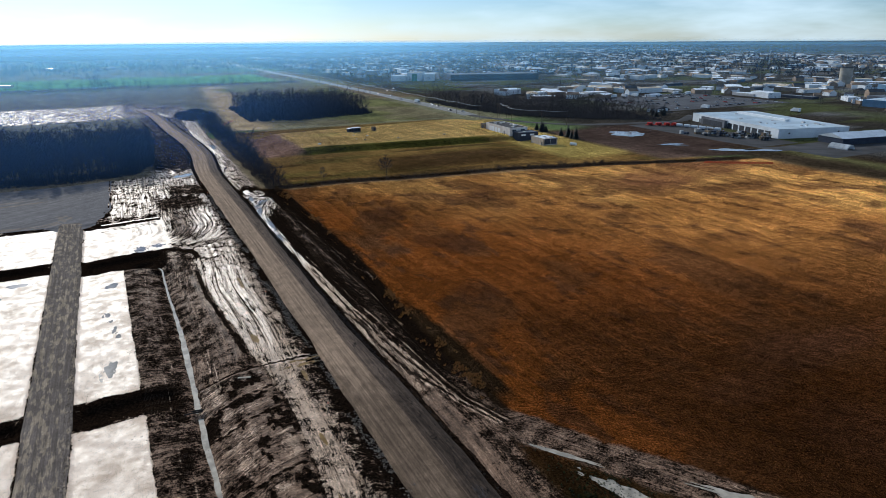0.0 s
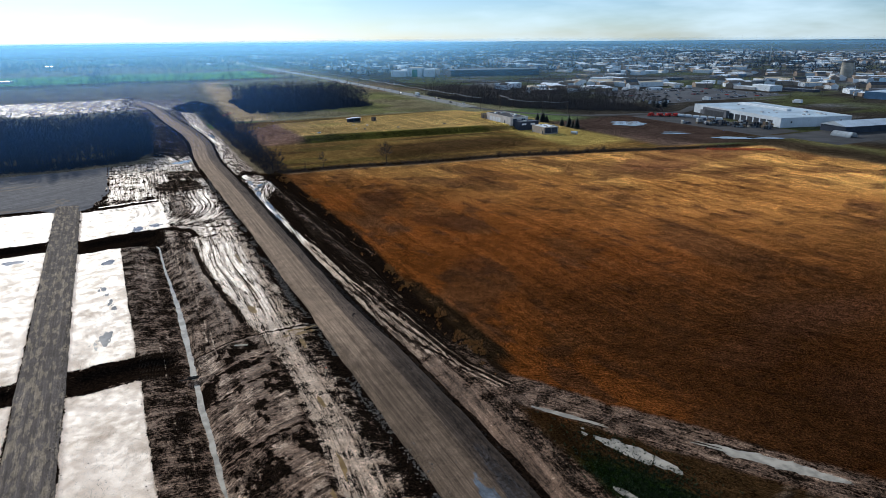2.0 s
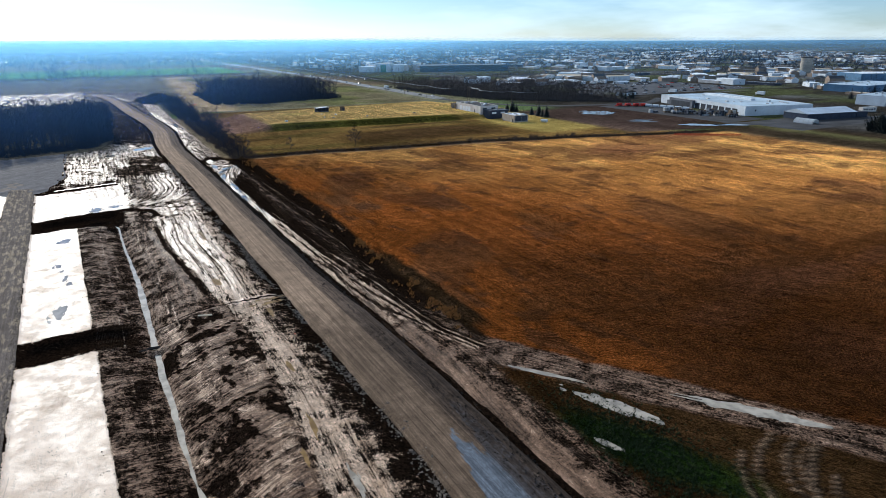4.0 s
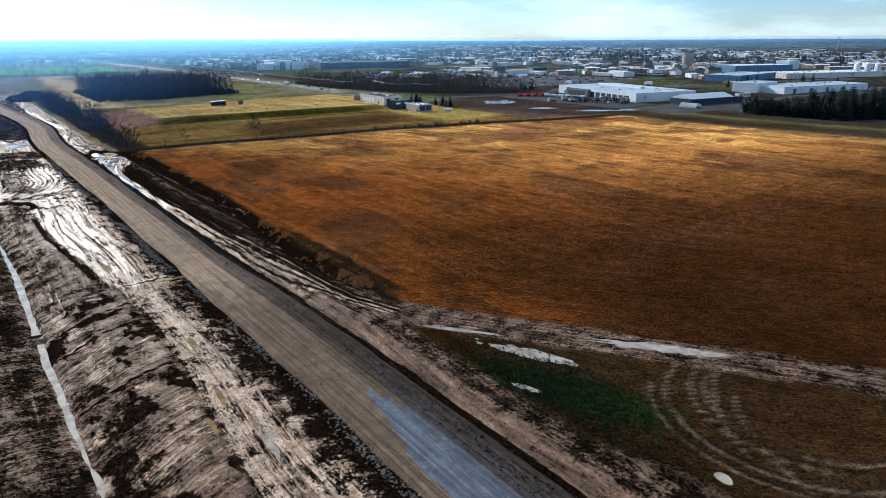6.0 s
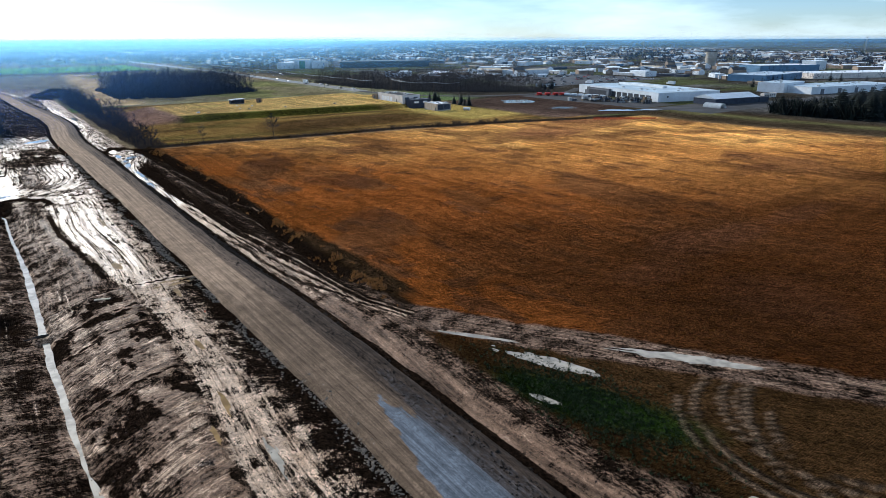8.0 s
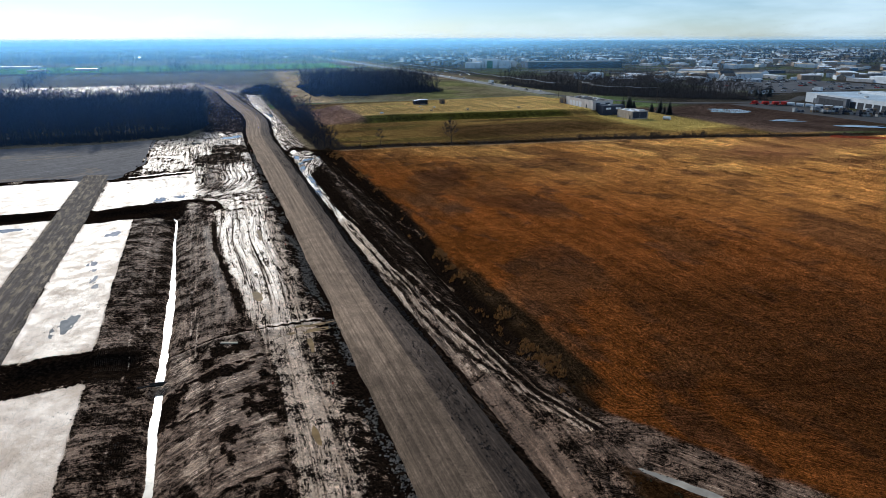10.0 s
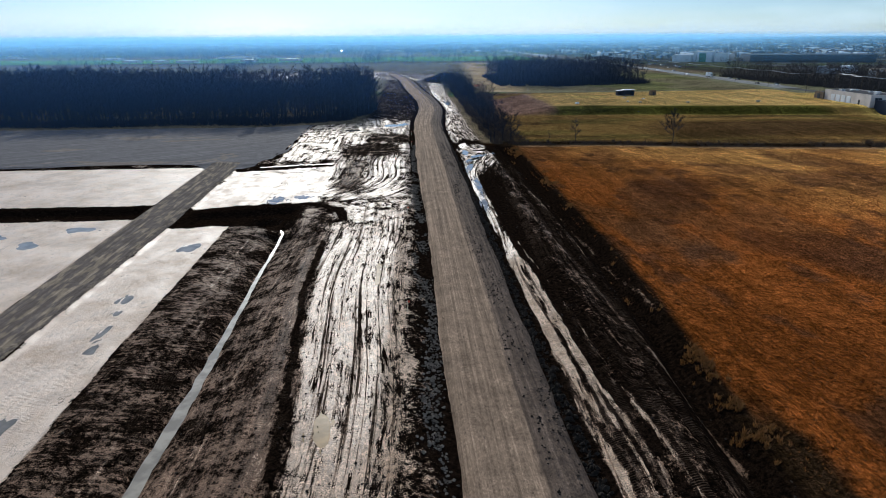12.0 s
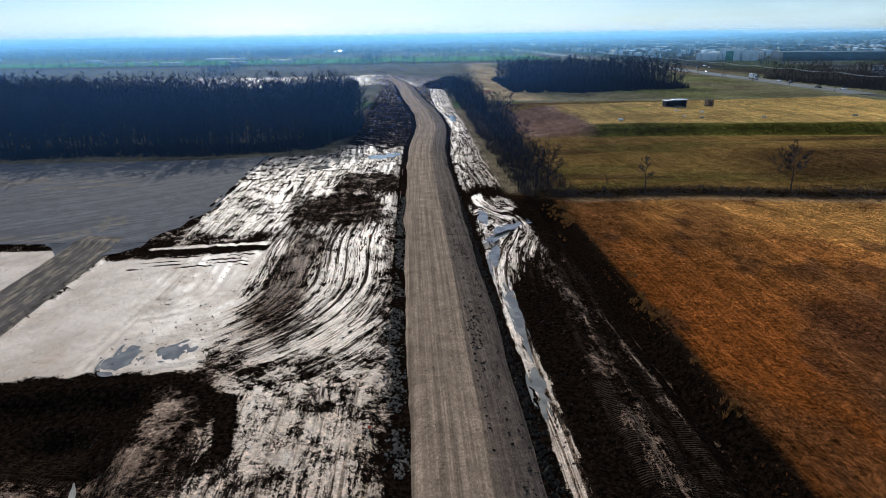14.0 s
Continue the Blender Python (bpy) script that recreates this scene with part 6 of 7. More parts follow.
def quonset(x, y, r, long, turn):
    s, u = xy_thing(x, y)
    ob = thing("quonset_hut", s, u, None, turn, "white ribbed quonset hut with an open dark end", "hut")
    bm = bmesh.new()
    n = 14
    outer = [[bm.verts.new((r * math.cos(math.pi * i / n), yy, r * math.sin(math.pi * i / n) * 0.9)) for i in range(n + 1)] for yy in np.linspace(-long / 2, long / 2, 9)]
    for a, b in zip(outer, outer[1:]):
        for i in range(n):
            bm.faces.new((a[i], a[i + 1], b[i + 1], b[i]))
    bmesh.ops.solidify(bm, geom=list(bm.faces), thickness=0.15)
    part("shell", bm, M_WHITEWALL, ob)
    bm = bmesh.new()
    bm.faces.new([bm.verts.new((0.96 * r * math.cos(math.pi * i / n), long / 2 - 0.4, 0.96 * r * 0.9 * math.sin(math.pi * i / n))) for i in range(n + 1)])
    bmesh.ops.solidify(bm, geom=list(bm.faces), thickness=0.1)
    part("end_wall", bm, M_DARKPANEL, ob)
    for i in range(5):
        bm = bmesh.new()
        yy = -long / 2 + 0.5 + i * (long - 1) / 4
        for k in range(n):
            a, b = math.pi * k / n, math.pi * (k + 1) / n
            q = [bm.verts.new((rr * math.cos(w), yy + dy, rr * 0.9 * math.sin(w))) for w in (a, b) for rr in (r + 0.004, r + 0.1) for dy in (-0.08, 0.08)]
            bmesh.ops.convex_hull(bm, input=q)
        part("rib", bm, M_STEEL, ob)
    return ob


quonset(252, 391, 3.4, 13, 25 - YAW)
hall_at((362, 502), -60, 40, 22, 7.5, "plant", M_WHITEWALL, M_PALEROOF, "white clad plant with a pale flat roof", units=6, seed=6)
hall("long_plant", *xy_thing(432, 492), -78 - YAW, 105, 34, 5.4, M_WHITEWALL, M_PALEROOF, "long white plant building beyond the windbreak", units=10, seed=7, doors=[("e", y, 4, 4, 0, M_GREYWALL) for y in (-40, -20, 0, 20)])
hall("blue_factory", *xy_thing(470, 640), -60 - YAW, 90, 40, 6.5, M_BLUEWALL, M_PALEROOF, "pale blue factory with a grey roof", units=8, seed=8)
for i in range(7):
    s, u = xy_thing(638 + 5.6 * i, 657 - 1.8 * i + 8 * (i % 2))
    tank("silo", s, u, 3.3, 14, "tall white storage silo in a row", False)


def water_tower(x, y, r, h):
    s, u = xy_thing(x, y)
    ob = thing("standpipe_tower", s, u, None, 0, "tall round concrete water standpipe with a dark rim", "tower")
    bm = bmesh.new()
    bmesh.ops.create_cone(bm, cap_ends=True, segments=40, radius1=r, radius2=r, depth=h, matrix=Matrix.Translation((0, 0, h / 2 - 0.5)))
    part("shaft", bm, M_CONCRETE, ob)
    bm = bmesh.new()
    bmesh.ops.create_cone(bm, cap_ends=True, segments=40, radius1=r * 1.03, radius2=r * 1.03, depth=1.6, matrix=Matrix.Translation((0, 0, h + 0.32)))
    part("rim", bm, M_DARKROOF, ob)
    boxed("ladder", (-0.4, -r - 0.3, 0, 0.4, -r - 0.05, h), M_STEEL, ob)


water_tower(581, 924, 8.2, 23)


def mast(x, y, h):
    s, u = xy_thing(x, y)
    ob = thing("radio_mast", s, u, None, 0, "thin lattice radio mast", "mast", "masts")
    pile = Pile()
    for i in range(3):
        w = 2 * math.pi * i / 3
        pile.tube([Vector((math.cos(w) * 1.3, math.sin(w) * 1.3, 0)), Vector((math.cos(w) * 0.6, math.sin(w) * 0.6, h))], [0.28, 0.28], 4)
    mesh_object("leg", pile.v, pile.f, M_STEEL, ob)
    pile = Pile()
    for k in range(int(h / 4)):
        for i in range(3):
            a, b = 2 * math.pi * i / 3, 2 * math.pi * (i + 1) / 3
            pile.tube([Vector((math.cos(a), math.sin(a), k * 4)), Vector((math.cos(b), math.sin(b), k * 4 + 4))], [0.14, 0.14], 3)
    mesh_object("lattice", pile.v, pile.f, M_STEEL, ob)
    boxed("antenna", (-1.4, -1.4, h * 0.93, 1.4, 1.4, h * 0.99), M_STEEL, ob)


mast(781, 1544, 34)
mast(1244, 1351, 44)

hall("white_block", *xy_thing(678, 822), -70 - YAW, 26, 20, 12, M_WHITEWALL, M_WHITEROOF, "tall plain white block in the works")
hall("blue_hall", *xy_thing(600, 792), -84 - YAW, 96, 40, 8.5, M_BLUEWALL, M_WHITEROOF, "long pale blue hall with a white roof", units=6, seed=31)
hall("white_hall", *xy_thing(600, 664), -86 - YAW, 150, 44, 5.6, M_PALEWALL, M_WHITEROOF, "very long low white hall", units=8, seed=32)
# green and white factory beyond the highway
FX, FY = -42, 1062
hall("factory", *xy_thing(FX, FY), -8 - YAW, 30, 24, 13, M_WHITEWALL, M_TANROOF, "tall white factory hall with a pale roof", doors=[("f", 0, 9, 11, 0, M_GREEN), ("w", 0, 8, 8, 0, M_GREEN)])
hall("factory_wing", *xy_thing(FX - 27, FY - 8), -8 - YAW, 24, 24, 8.5, M_WHITEWALL, M_WHITEROOF, "white factory wing with a flat roof")
hall("factory_tower", *xy_thing(FX + 22, FY - 12), -8 - YAW, 16, 16, 11, M_WHITEWALL, M_WHITEROOF, "white boxy factory tower block")
hall("factory_long", *xy_thing(FX + 125, FY + 20), -78 - YAW, 150, 50, 9.5, M_DARKPANEL, M_GREYROOF, "long dark blue-green factory hall")
hall("factory_shed", *xy_thing(FX + 5, FY + 40), -78 - YAW, 62, 30, 9, M_PALEWALL, M_WHITEROOF, "long pale factory shed behind the white hall")

# the town: a few kinds of building, put up many times
town_kinds = []
tg = random.Random(77)
for i, (lo, wi, ta, wall, roof, rise, text) in enumerate((
        (46, 26, 6.5, M_PALEWALL, M_WHITEROOF, 0, "white flat-roofed workshop in the industrial town"), (38, 22, 5.5, M_TANWALL, M_TANROOF, 0, "tan flat-roofed workshop in the industrial town"),
        (60, 30, 7, M_GREYWALL, M_GREYROOF, 0, "grey flat-roofed hall in the industrial town"), (30, 18, 5, M_BRICKWALL, M_BROWNROOF, 2.2, "beige gabled shed in the industrial town"),
        (70, 36, 7.5, M_BLUEWALL, M_WHITEROOF, 0, "pale blue factory hall in the industrial town"), (26, 16, 5, M_WHITEWALL, M_METALROOF, 2.0, "white gabled steel shed in the industrial town"),
        (52, 24, 6, M_PALEWALL, M_TANROOF, 0, "pale low shop building in the industrial town"), (40, 20, 6, M_DARKPANEL, M_GREYROOF, 0, "dark panelled hall in the industrial town"),
        (14, 10, 5, M_WHITEWALL, M_BROWNROOF, 2.6, "white house with a brown gable roof"), (13, 9, 5, M_BRICKWALL, M_DARKROOF, 2.6, "brick house with a dark gable roof"))):
    ob = hall("house" if i > 7 else "workshop", 0, -400, 0, lo, wi, ta, wall, roof, text, "house" if i > 7 else "building", rise=rise, units=0 if rise else 3, seed=20 + i,
              doors=[("f", -wi * 0.2, 3.2 if i < 8 else 1.0, 3.4 if i < 8 else 2.1, 0, M_DOOR), ("w", -lo * 0.2, 3.6 if i < 8 else 1.0, 3.6 if i < 8 else 2.1, 0, M_GREYWALL)],
              windows=[("f", wi * 0.22, wi * 0.3, 1.3, 1.4, M_WINDOW), ("w", lo * 0.2, lo * 0.4, 1.2, 1.6, M_WINDOW)], group="houses in town" if i > 7 else "buildings in town")
    town_kinds.append(ob)
HOLES = ((120, 300, -920, -640), (300, 420, -980, -760), (188, 330, -560, -340), (330, 480, -620, -380), (290, 590, -375, -255), (90, 235, -640, -340), (20, 130, -470, -340))
taken, spots = [], []
for _ in range(9000):
    far = tg.random() ** 1.3
    s, u = tg.uniform(-40, 1500) + 700 * far, -300 - 1650 * tg.random()
    x, y = xy(s, u)
    if y < 470 or y > 2700 or x > 0.95 * y + 60 or math.hypot(x - 25, y - 1040) < 190 or any(a < s < b and c < u < d for a, b, c, d in HOLES):
        continue
    if u > -330 or (s > 700 and u > -380 and s < 1000):
        continue
    size = 24 if far > 0.55 else 34
    if any((s - a) ** 2 + (u - b) ** 2 < (size + w) ** 2 / 4 for a, b, w in taken):
        continue
    taken.append((s, u, size))
    spots.append((s, u, far))
    if len(spots) >= 385:
        break
first = set()
for s, u, far in spots:
    k = tg.choice((0, 1, 2, 0, 4, 5, 6, 7, 0, 6)) if fbm(s / 160, u / 160, 5) < 0.56 else tg.choice((3, 8, 9, 8, 5))
    m = Matrix.Translation(W(s, u, gz(s, u))) @ pose(0, 0, 0, 0, 0, YAW + tg.choice((0, 90, 180, 270)) + tg.gauss(0, 3)) @ Matrix.Diagonal((tg.uniform(0.6, 1.05), tg.uniform(0.6, 1.1), tg.uniform(0.55, 0.85), 1))
    ob = town_kinds[k]
    if k in first:
        copy_thing(ob, m)
    else:
        ob.matrix_basis = m
        first.add(k)
# outlying farms under the far belts
for i, (px_, py_) in enumerate(((-560, 1560), (-610, 1600), (-520, 1620), (-760, 1500), (-800, 1520), (-900, 1480), (-380, 1700), (-345, 1690), (-420, 1660), (-980, 1400), (-300, 1500), (-260, 1490), (-700, 1900), (-480, 1950))):
    s, u = xy_thing(px_, py_)
    copy_thing(town_kinds[(0, 5, 8, 6, 9, 5)[i % 6]], Matrix.Translation(W(s, u, gz(s, u))) @ pose(0, 0, 0, 0, 0, YAW + 90 * (i % 2)))
for far_x, far_y, long_k, turn in ((-822, 1016, 2.3, -80), (-864, 828, 0.9, -80), (-815, 838, 0.7, -84), (-770, 846, 1.0, -78), (-700, 905, 0.8, -80), (-655, 950, 1.1, -80), (-1000, 905, 1.0, -76), (-1300, 930, 0.9, -80)):
    s, u = xy_thing(far_x, far_y)
    copy_thing(town_kinds[0], Matrix.Translation(W(s, u, gz(s, u))) @ pose(0, 0, 0, 0, 0, turn) @ Matrix.Diagonal((0.7, long_k, 0.75, 1)))


# small far roofs and sheds all over the town, too many to count
def shed_shapes():
    shapes = []
    for i, (lo, wi, ta, rise, wall, roof) in enumerate(((12, 9, 4, 2.4, 0, 3), (14, 9, 5, 2.6, 1, 4), (24, 14, 5, 0.4, 0, 2), (20, 12, 4.5, 1.2, 1, 2), (11, 8, 4.5, 2.2, 0, 4), (34, 16, 5.5, 0.4, 1, 2), (28, 12, 4.5, 0.8, 0, 5), (10, 8, 4, 2.2, 1, 3))):
        x, y = wi / 2, lo / 2
        v = np.array([(-x, -y, -1), (x, -y, -1), (x, y, -1), (-x, y, -1), (-x, -y, ta), (x, -y, ta), (x, y, ta), (-x, y, ta), (0, -y, ta + rise), (0, y, ta + rise)], float)
        walls = np.array([(0, 1, 5), (0, 5, 4), (1, 2, 6), (1, 6, 5), (2, 3, 7), (2, 7, 6), (3, 0, 4), (3, 4, 7), (4, 5, 8), (6, 7, 9)])
        roofs = np.array([(5, 6, 9), (5, 9, 8), (7, 4, 8), (7, 8, 9)])
        shapes.append([(v, walls, wall), (v.copy(), roofs, roof)])
    return shapes


shed_spots = [(s, u) for s, u in ((tg.uniform(100, 2400), -tg.uniform(330, 2100)) for _ in range(5200)) if fbm(s / 110, u / 110, 19) > 0.5 and xy(s, u)[1] > 640 and not any(a < s < b and c < u < d for a, b, c, d in HOLES) and math.hypot(xy(s, u)[0] - 25, xy(s, u)[1] - 1040) > 200 and not any((s - a) ** 2 + (u - b) ** 2 < (w * 0.62) ** 2 for a, b, w in taken)]
stuff_from("far_small_roofs", shed_shapes(), shed_spots, 78, 0.8, 1.25, [M_WHITEWALL, M_TANWALL, M_WHITEROOF, M_BROWNROOF, M_DARKROOF, M_TANROOF], "countless small far houses and sheds of the town", "houses")


# ---------------------------------------------------------------- highway, side road, parking lot
def paved(name, pts, half, material, label, lift=0.08, category="road"):
    """A paved strip along points of the plan."""
    p = np.array(pts, float)
    d = np.concatenate([[0], np.cumsum(np.hypot(*np.diff(p, axis=0).T))])
    k = np.linspace(0, d[-1], max(int(d[-1] / 6), 4))
    s, u = np.interp(k, d, p[:, 0]), np.interp(k, d, p[:, 1])
    for _ in range(3):
        s[1:-1], u[1:-1] = (s[:-2] + 2 * s[1:-1] + s[2:]) / 4, (u[:-2] + 2 * u[1:-1] + u[2:]) / 4
    ts, tu = np.gradient(s), np.gradient(u)
    le = np.hypot(ts, tu)
    v = np.array([-half - 1.6, -half, 0, half, half + 1.6])
    sg, ug = s[:, None] - (tu / le)[:, None] * v, u[:, None] + (ts / le)[:, None] * v
    z = land(s, u)[:, None] + lift + np.array([-0.5, 0, 0.08, 0, -0.5])
    x, y = xy(sg, ug)
    ob = grid_mesh(name, x, y, z, material, {})
    tagged(ob, label, category, kind="structure")
    return s, u, ts / le, tu / le, z[:, 2]


M_HIGHWAY = weathered("worn_asphalt", (0.17, 0.165, 0.16), 0.6, 0, 0.05, 0.2, 0.1, 3, 0.3)
M_PAINT = weathered("road_paint", (0.62, 0.6, 0.5), 0.7, 0, 0.4, 0.2, 0.05, 6)
hs, hu, _, _, hz = paved("highway", [(425, -245), (470, -247.5), (560, -249), (900, -251), (1300, -240), (1900, -235)], 6.5, M_HIGHWAY, "straight two-lane asphalt highway across the plain", 0.25)
for off, wide in ((0.0, 0.16), (-5.6, 0.12), (5.6, 0.12)):
    x0, y0 = xy(hs, hu + off - wide)
    x1, y1 = xy(hs, hu + off + wide)
    zz = hz + 0.02 - 0.012 * abs(off)
    ob = grid_mesh("lane_line", np.stack([x0, x1], 1), np.stack([y0, y1], 1), np.stack([zz, zz], 1), M_PAINT, {})
    tagged(ob, "painted lane line on the highway", "road marking", kind="structure")
paved("side_road", [(425, -245), (395, -251), (366, -260), (342, -275), (326, -291), (316, -318), (309, -350), (304, -380), (330, -420)], 4.0, M_ASPHALT, "narrow asphalt road bending past the wood", 0.12)
paved("works_drive", [(180, -320), (172, -345), (150, -380), (150, -470), (140, -560)], 7.0, M_ASPHALT, "grey works drive along the plants", 0.06)
M_LOT = weathered("lot_asphalt", (0.085, 0.085, 0.09), 0.85, 0, 0.03, 0.3, 0.1, 2)


def lot(name, s0, s1, u0, u1, label, material):
    s, u = np.meshgrid(np.linspace(s0, s1, 20), np.linspace(u0, u1, 20), indexing="ij")
    x, y = xy(s, u)
    tagged(grid_mesh(name, x, y, land(s, u) + 0.06, material, {}), label, "parking lot", kind="structure")


lot("parking_lot", 362, 500, -600, -425, "wide grey asphalt parking lot", M_LOT)
lot("works_yard", 186, 305, -362, -322, "dark gravel yard beside the warehouse", M_ASPHALT)
lot("barn_yard", 140, 182, -440, -330, "dark gravel yard around the steel barn", M_ASPHALT)

# ---------------------------------------------------------------- vehicles
CAR_PAINT = [weathered("paint_white", (0.7, 0.7, 0.7), 0.3, 0, 1, 0.08, 0.02, 5), weathered("paint_dark", (0.03, 0.03, 0.035), 0.3, 0, 1, 0.1, 0.02, 5), weathered("paint_silver", (0.4, 0.41, 0.42), 0.3, 0.5, 1, 0.1, 0.02, 5), M_RED]


def car(paint, text):
    ob = tagged(new("car"), text, "car", "cars")
    bm = bmesh.new()
    box(bm, -0.9, -2.2, 0.35, 0.9, 2.2, 0.95, 0.12)
    part("body", bm, paint, ob)
    bm = bmesh.new()
    v = box(bm, -0.78, -1.3, 0.954, 0.78, 1.0, 1.5)
    for q in v:
        if q.co.z > 1.2:
            q.co.x *= 0.82
            q.co.y = q.co.y * 0.72 - 0.1
    part("cabin", bm, M_WINDOW, ob, "dark glass cabin")
    for x in (-0.82, 0.82):
        for y in (-1.4, 1.4):
            bm = bmesh.new()
            bmesh.ops.create_cone(bm, cap_ends=True, segments=10, radius1=0.34, radius2=0.34, depth=0.22, matrix=Matrix.Translation((x, y, 0.34)) @ pose(0, 0, 0, 0, 90, 0))
            part("wheel", bm, M_RUBBER, ob)
    return ob


def box_truck(text):
    ob = tagged(new("truck"), text, "truck")
    boxed("cargo_box", (-1.25, -3.4, 1.0, 1.25, 3.4, 3.9), M_WHITEWALL, ob, "white cargo box", 0.05)
    boxed("cab", (-1.15, 3.5, 0.6, 1.15, 5.4, 2.7), CAR_PAINT[0], ob, "", 0.15)
    boxed("windscreen", (-1.0, 5.38, 1.6, 1.0, 5.46, 2.4), M_WINDOW, ob)
    boxed("chassis", (-0.6, -3.4, 0.55, 0.6, 5.2, 0.996), M_RUBBER, ob)
    for x in (-1.05, 1.05):
        for y in (-2.2, 4.3):
            bm = bmesh.new()
            bmesh.ops.create_cone(bm, cap_ends=True, segments=12, radius1=0.5, radius2=0.5, depth=0.3, matrix=Matrix.Translation((x, y, 0.5)) @ pose(0, 0, 0, 0, 90, 0))
            part("wheel", bm, M_RUBBER, ob)
    return ob


cars = [car(p, t) for p, t in zip(CAR_PAINT, ("white car with dark windows", "black car with dark windows", "silver car with dark windows", "red car with dark windows"))]
vg = random.Random(41)
put_once = set()


def park(ob, s, u, z, turn):
    m = Matrix.Translation(W(s, u, z)) @ pose(0, 0, 0, 0, 0, YAW + turn)
    if ob.name in put_once:
        return copy_thing(ob, m)
    ob.matrix_basis = m
    put_once.add(ob.name)
    return ob


for s, lane, k in ((592, 3, 0), (522, -3, 0), (508, -3, 1), (466, 3, 1), (450, -3, 0), (640, -3, 2), (668, 3, 0), (702, 3, 0), (735, -3, 1), (780, 3, 2), (830, -3, 0), (880, 3, 0), (960, -3, 1), (1050, 3, 0)):
    park(cars[k], s, float(np.interp(s, hs, hu)) + lane, float(np.interp(s, hs, hz)), 0 if lane < 0 else 180)
truck = box_truck("white box truck driving on the highway")
park(truck, 548, float(np.interp(548, hs, hu)) + 3, float(np.interp(548, hs, hz)), 180)
for r in range(6):
    for c in range(26):
        if vg.random() < 0.42:
            s, u = 372 + r * 22, -432 - c * 6.2
            park(cars[vg.choice((0, 1, 1, 2, 1, 2, 3))], s, u, gz(s, u) + 0.08, 90 * vg.choice((1, -1)) + 90)
for s, u in ((492, -470), (492, -486), (492, -502), (486, -560), (478, -572), (360, -470), (200, -600), (195, -612), (300, -520)):
    park(truck, s, u, gz(s, u) + 0.08, vg.choice((0, 90)))
for i in range(9):
    s, u = 740 + 9 * vg.uniform(-12, 12), -285 + vg.uniform(-18, 10)
    park(cars[vg.choice((0, 1, 1, 2, 1))], s, u, gz(s, u) + 0.05, 90 * vg.randint(0, 3))

# ---------------------------------------------------------------- utility poles and wires
def pole_thing(arm):
    ob = tagged(new("utility_pole"), "tall weathered wooden utility pole with crossarm", "utility pole", "poles along the highway")
    pile = Pile()
    pile.tube([Vector((0, 0, -0.5)), Vector((0, 0, 11.6))], [0.17, 0.11], 8)
    mesh_object("post", pile.v, pile.f, M_WOOD, ob)
    boxed("crossarm", (-1.3, -0.07, 10.7, 1.3, 0.07, 10.9), M_WOOD, ob)
    for x in (-1.2, -0.45, 0.45, 1.2):
        bm = bmesh.new()
        bmesh.ops.create_cone(bm, cap_ends=True, segments=8, radius1=0.07, radius2=0.04, depth=0.26, matrix=Matrix.Translation((x, 0, 11.034)))
        part("insulator", bm, M_CONCRETE, ob)
    return ob


pole = pole_thing(1.3)
spots = [(398, -238.5)] + [(s, -237.5) for s in range(440, 1000, 46)]
for s, u in spots:
    park(pole, s, u, gz(s, u), 0)
side_spots = [(408, -265), (392, -262), (368, -252), (345, -266), (330, -280)]
for s, u in side_spots:
    park(pole, s, u, gz(s, u), 45)
M_WIRE = Nodes("wire").done((0.42, 0.42, 0.43), 0.45, 0.6)
for a, b in list(zip(spots, spots[1:])) + list(zip(side_spots, side_spots[1:])):
    pile = Pile()
    for off in (-1.2, -0.45, 0.45, 1.2):
        pts = []
        for k in range(9):
            q = k / 8
            s, u = a[0] + (b[0] - a[0]) * q, a[1] + (b[1] - a[1]) * q + off
            pts.append(W(s, u, gz(*a) * (1 - q) + gz(*b) * q + 11.15 - 4 * 0.8 * q * (1 - q)))
        pile.tube(pts, [0.05] * 9, 3)
    tagged(mesh_object("power_line", pile.v, pile.f, M_WIRE), "sagging power wires between wooden poles", "power line", "power lines")


def h_frame(s, u):
    ob = thing("pole_frame", s, u, None, 30, "wooden double-pole power frame beside the office", "utility pole")
    for x in (-1.6, 1.6):
        pile = Pile()
        pile.tube([Vector((x, 0, -0.5)), Vector((x, 0, 13.0))], [0.18, 0.12], 8)
        mesh_object("post", pile.v, pile.f, M_WOOD, ob)
    for z in (10.2, 11.6, 12.6):
        boxed("crossarm", (-2.6, -0.08, z, 2.6, 0.08, z + 0.2), M_WOOD, ob)


h_frame(396, -256)

# ---------------------------------------------------------------- yard clutter at the works
def crate_stack(s, u, n, seed):
    ob = thing("crate_stack", s, u, None, 12 - YAW, "dark stacked steel racks in the works yard", "rack", "racks in the yard")
    rg = random.Random(seed)
    for i in range(n):
        x, lev = (i % 3) * 2.3, i // 3
        boxed("crate", (x - 1.0, -1.2, lev * 1.3 + 0.02, x + 1.0, 1.2, lev * 1.3 + 1.1), rg.choice((M_DARKPANEL, M_STEEL, M_WOOD, M_DARKROOF)), ob, "", 0.04)
        for dx in (-0.95, 0.95):
            boxed("post", (x + dx - 0.05, -1.25, lev * 1.3, x + dx + 0.05, -1.204, lev * 1.3 + 1.28), M_STEEL, ob)


for i in range(16):
    s = 205 + 5.0 * i * 0.55 + 6 * (i % 2)
    crate_stack(s, -326 - (250 - s) * 0.52 - 6 * (i % 3), (6, 9, 8, 4)[i % 4], i)


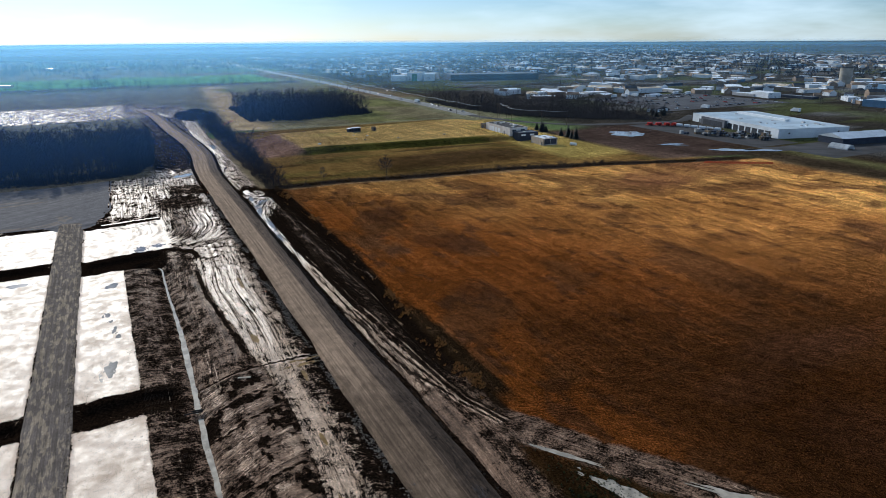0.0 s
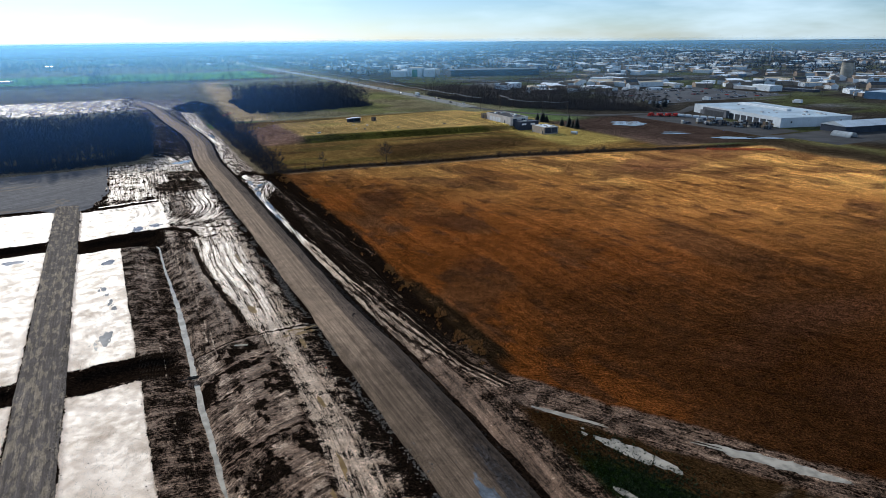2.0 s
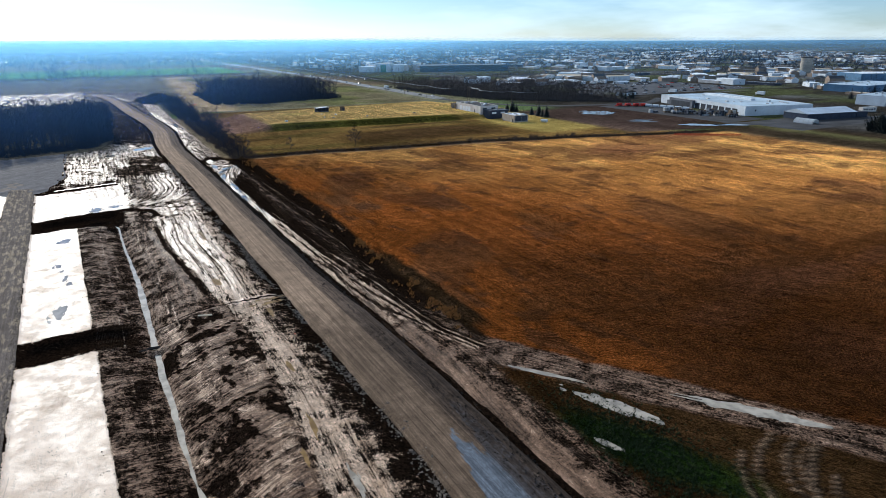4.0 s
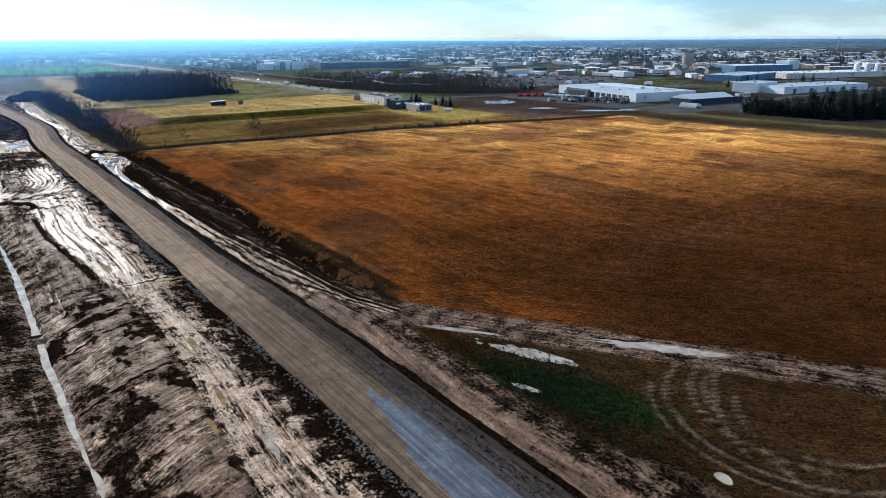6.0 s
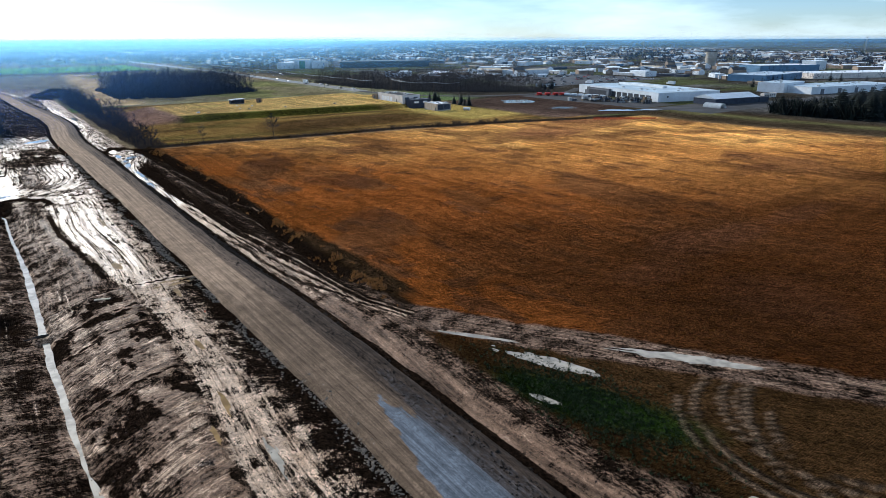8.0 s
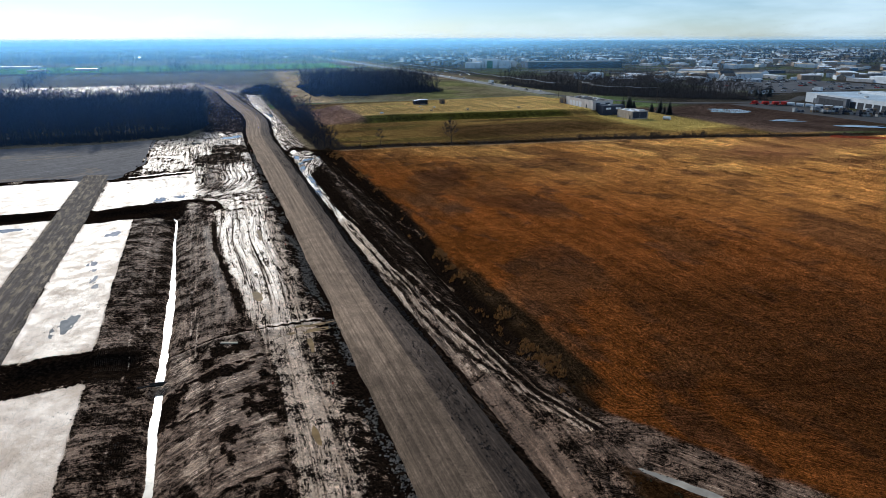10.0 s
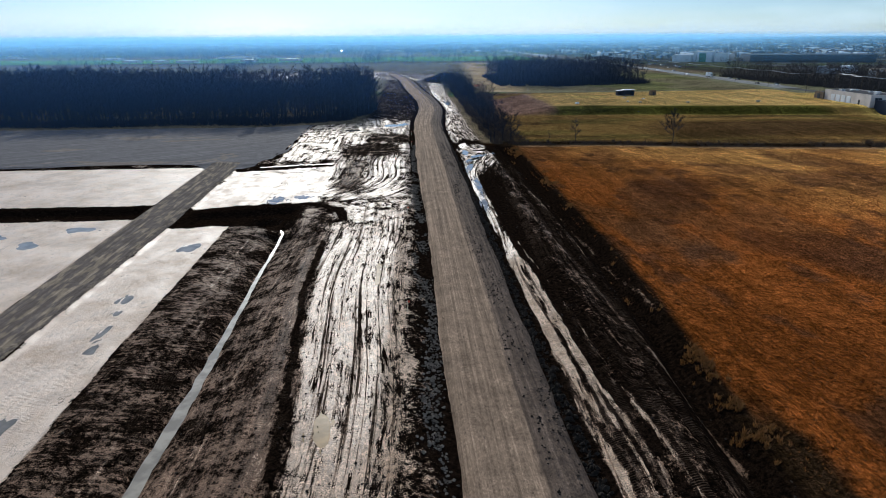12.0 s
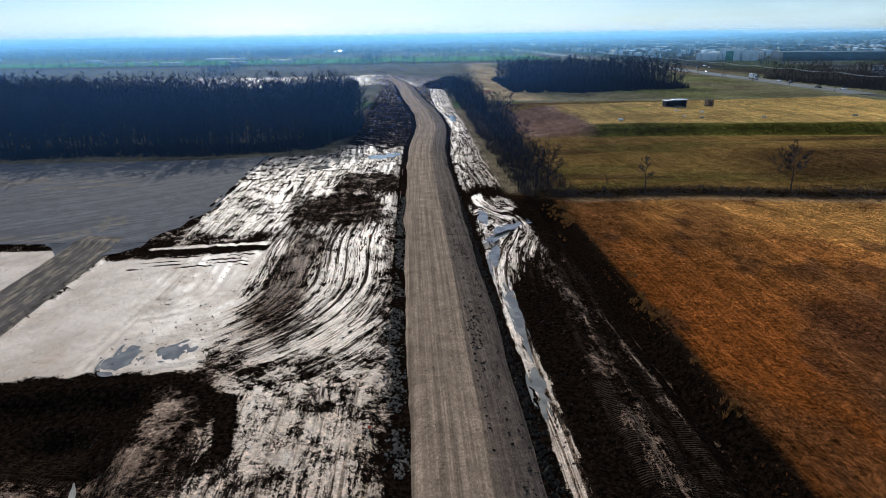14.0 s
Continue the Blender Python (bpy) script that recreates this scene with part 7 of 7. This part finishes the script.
def machine(s, u, turn):
    ob = thing("farm_machine", s, u, None, turn, "red farm implement parked in the yard", "farm machine", "red machines")
    boxed("frame", (-1.2, -4.0, 0.7, 1.2, 4.0, 1.1), M_RED, ob, "", 0.08)
    boxed("hopper", (-1.4, -2.6, 1.104, 1.4, 1.6, 2.6), M_RED, ob, "red hopper", 0.2)
    boxed("drawbar", (-0.12, 4.0, 0.7, 0.12, 6.2, 0.9), M_RED, ob)
    for x in (-1.35, 1.35):
        bm = bmesh.new()
        bmesh.ops.create_cone(bm, cap_ends=True, segments=14, radius1=0.7, radius2=0.7, depth=0.45, matrix=Matrix.Translation((x, -1.0, 0.7)) @ pose(0, 0, 0, 0, 90, 0))
        part("wheel", bm, M_RUBBER, ob)


for i, (s, u) in enumerate(((292, -341), (288, -346), (285, -351), (296, -336))):
    machine(s, u, 70 + 12 * i)
for i in range(6):
    s, u = 280 - 6 * i, -352 - 1.5 * i
    tank("yard_tank", s, u, 1.1, 4.6, "pale round storage tank in the yard")
hall("bungalow", 367, -414, 10, 11, 17, 3.0, M_WHITEWALL, M_DARKROOF, "white bungalow with a dark gable roof", "house", rise=2.4, doors=[("w", 0, 1.0, 2.1, 0, M_DOOR)], windows=[("f", -4, 1.8, 1.2, 1, M_WINDOW), ("f", 4, 1.8, 1.2, 1, M_WINDOW)])
hall("old_shed", 70, -402, 30, 6, 12, 2.4, M_WOOD, M_BROWNROOF, "low shed with a rusty brown roof by the windbreak", "shed", rise=1.2)
bus = hall("office_trailer", 176, -466, 80, 14, 3.2, 3.0, M_PALEWALL, M_WHITEROOF, "pale parked office trailer", "trailer", windows=[("w", y, 1.4, 0.9, 1.3, M_WINDOW) for y in (-5, -2.5, 0, 2.5, 5)])


# ---------------------------------------------------------------- fences and small things on the site
def mesh_fence(pts, label, name, material, tall=1.1):
    ob = tagged(new(name), label, "fence")
    for (s0, u0), (s1, u1) in zip(pts, pts[1:]):
        n = max(int(math.hypot(s1 - s0, u1 - u0) / 2.5), 1)
        for i in range(n):
            a, b = i / n, (i + 1) / n
            p, q = (s0 + (s1 - s0) * a, u0 + (u1 - u0) * a), (s0 + (s1 - s0) * b, u0 + (u1 - u0) * b)
            za, zb = gz(*p), gz(*q)
            lean = 0.25 * math.sin(i * 1.7)
            v = []
            for k in range(5):
                z = 0.05 + tall * k / 4
                v += [W(p[0] + lean * z, p[1], za + z), W(q[0] + 0.25 * math.sin((i + 1) * 1.7) * z, q[1], zb + z)]
            f = []
            for k in range(4):
                n0 = len(v)
                lo, hi = v[2 * k], v[2 * k + 1]
                v += [lo + Vector((0, 0, tall * 0.16)), hi + Vector((0, 0, tall * 0.16))]
                f.append((2 * k, 2 * k + 1, n0 + 1, n0))
            mesh_object("mesh_band", v, f, material, ob)
            pile = Pile()
            pile.tube([W(*p, za - 0.2), W(*p, za + tall + 0.2)], [0.04, 0.04], 5)
            mesh_object("stake", pile.v, pile.f, M_WOOD, ob)
    return ob


mesh_fence([(166, -252), (158, -262), (150, -276), (146, -283)], "sagging orange safety fence at the field corner", "safety_fence", M_ORANGE)
mesh_fence([(455, -28), (470, -36), (486, -44)], "sagging orange safety fence by the spoil heap", "safety_fence", M_ORANGE, 0.9)


def plank(s, u, turn, long, label, mat):
    ob = thing("plank", s, u, gz(s, u) + 0.04, turn, label, "plank")
    bm = bmesh.new()
    box(bm, -0.22, -long / 2, 0, 0.22, long / 2, 0.16, 0.04)
    part("board", bm, mat, ob)


plank(39.0, 21.0, 70, 2.6, "pale timber baulk lying on the graded slope", M_TANROOF)
for ps in (33.6, 34.6):
    ob = thing("ditch_pipe", ps, 31.0, gz(ps, 31.0) + 0.3, 86, "dark plastic pipe laid across the ditch", "pipe")
    pile = Pile()
    pile.tube([Vector((0, -2.4, 0)), Vector((0.15, 0, 0.08)), Vector((0, 2.4, 0.05))], [0.16, 0.16, 0.16], 8)
    mesh_object("pipe", pile.v, pile.f, M_RUBBER, ob)


def stake(s, u, h):
    ob = thing("survey_stake", s, u, None, 0, "thin pale wooden survey stake", "stake", "survey stakes")
    boxed("post", (-0.04, -0.04, -0.2, 0.04, 0.04, h), M_TANROOF, ob)
    boxed("flag", (-0.04, 0.044, h - 0.3, 0.3, 0.05, h - 0.05), M_ORANGE, ob)


for s, u in ((180, 12.5), (126, 8.8), (80, 8.5), (20, 9), (214, 8), (240, 8)):
    stake(s, u, 1.5)


# wire fence posts on the hedge line
fence = tagged(new("field_fence"), "old wire fence with wooden posts on the hedge line", "fence")
for i in range(72):
    u = -27 - 3.3 * i
    s = float(HEDGE(u)) + 2.6
    z = gz(s, u)
    pile = Pile()
    pile.tube([W(s, u, z - 0.3), W(s + 0.05 * math.sin(i), u, z + 1.25)], [0.07, 0.06], 6)
    mesh_object("post", pile.v, pile.f, M_WOOD, fence)
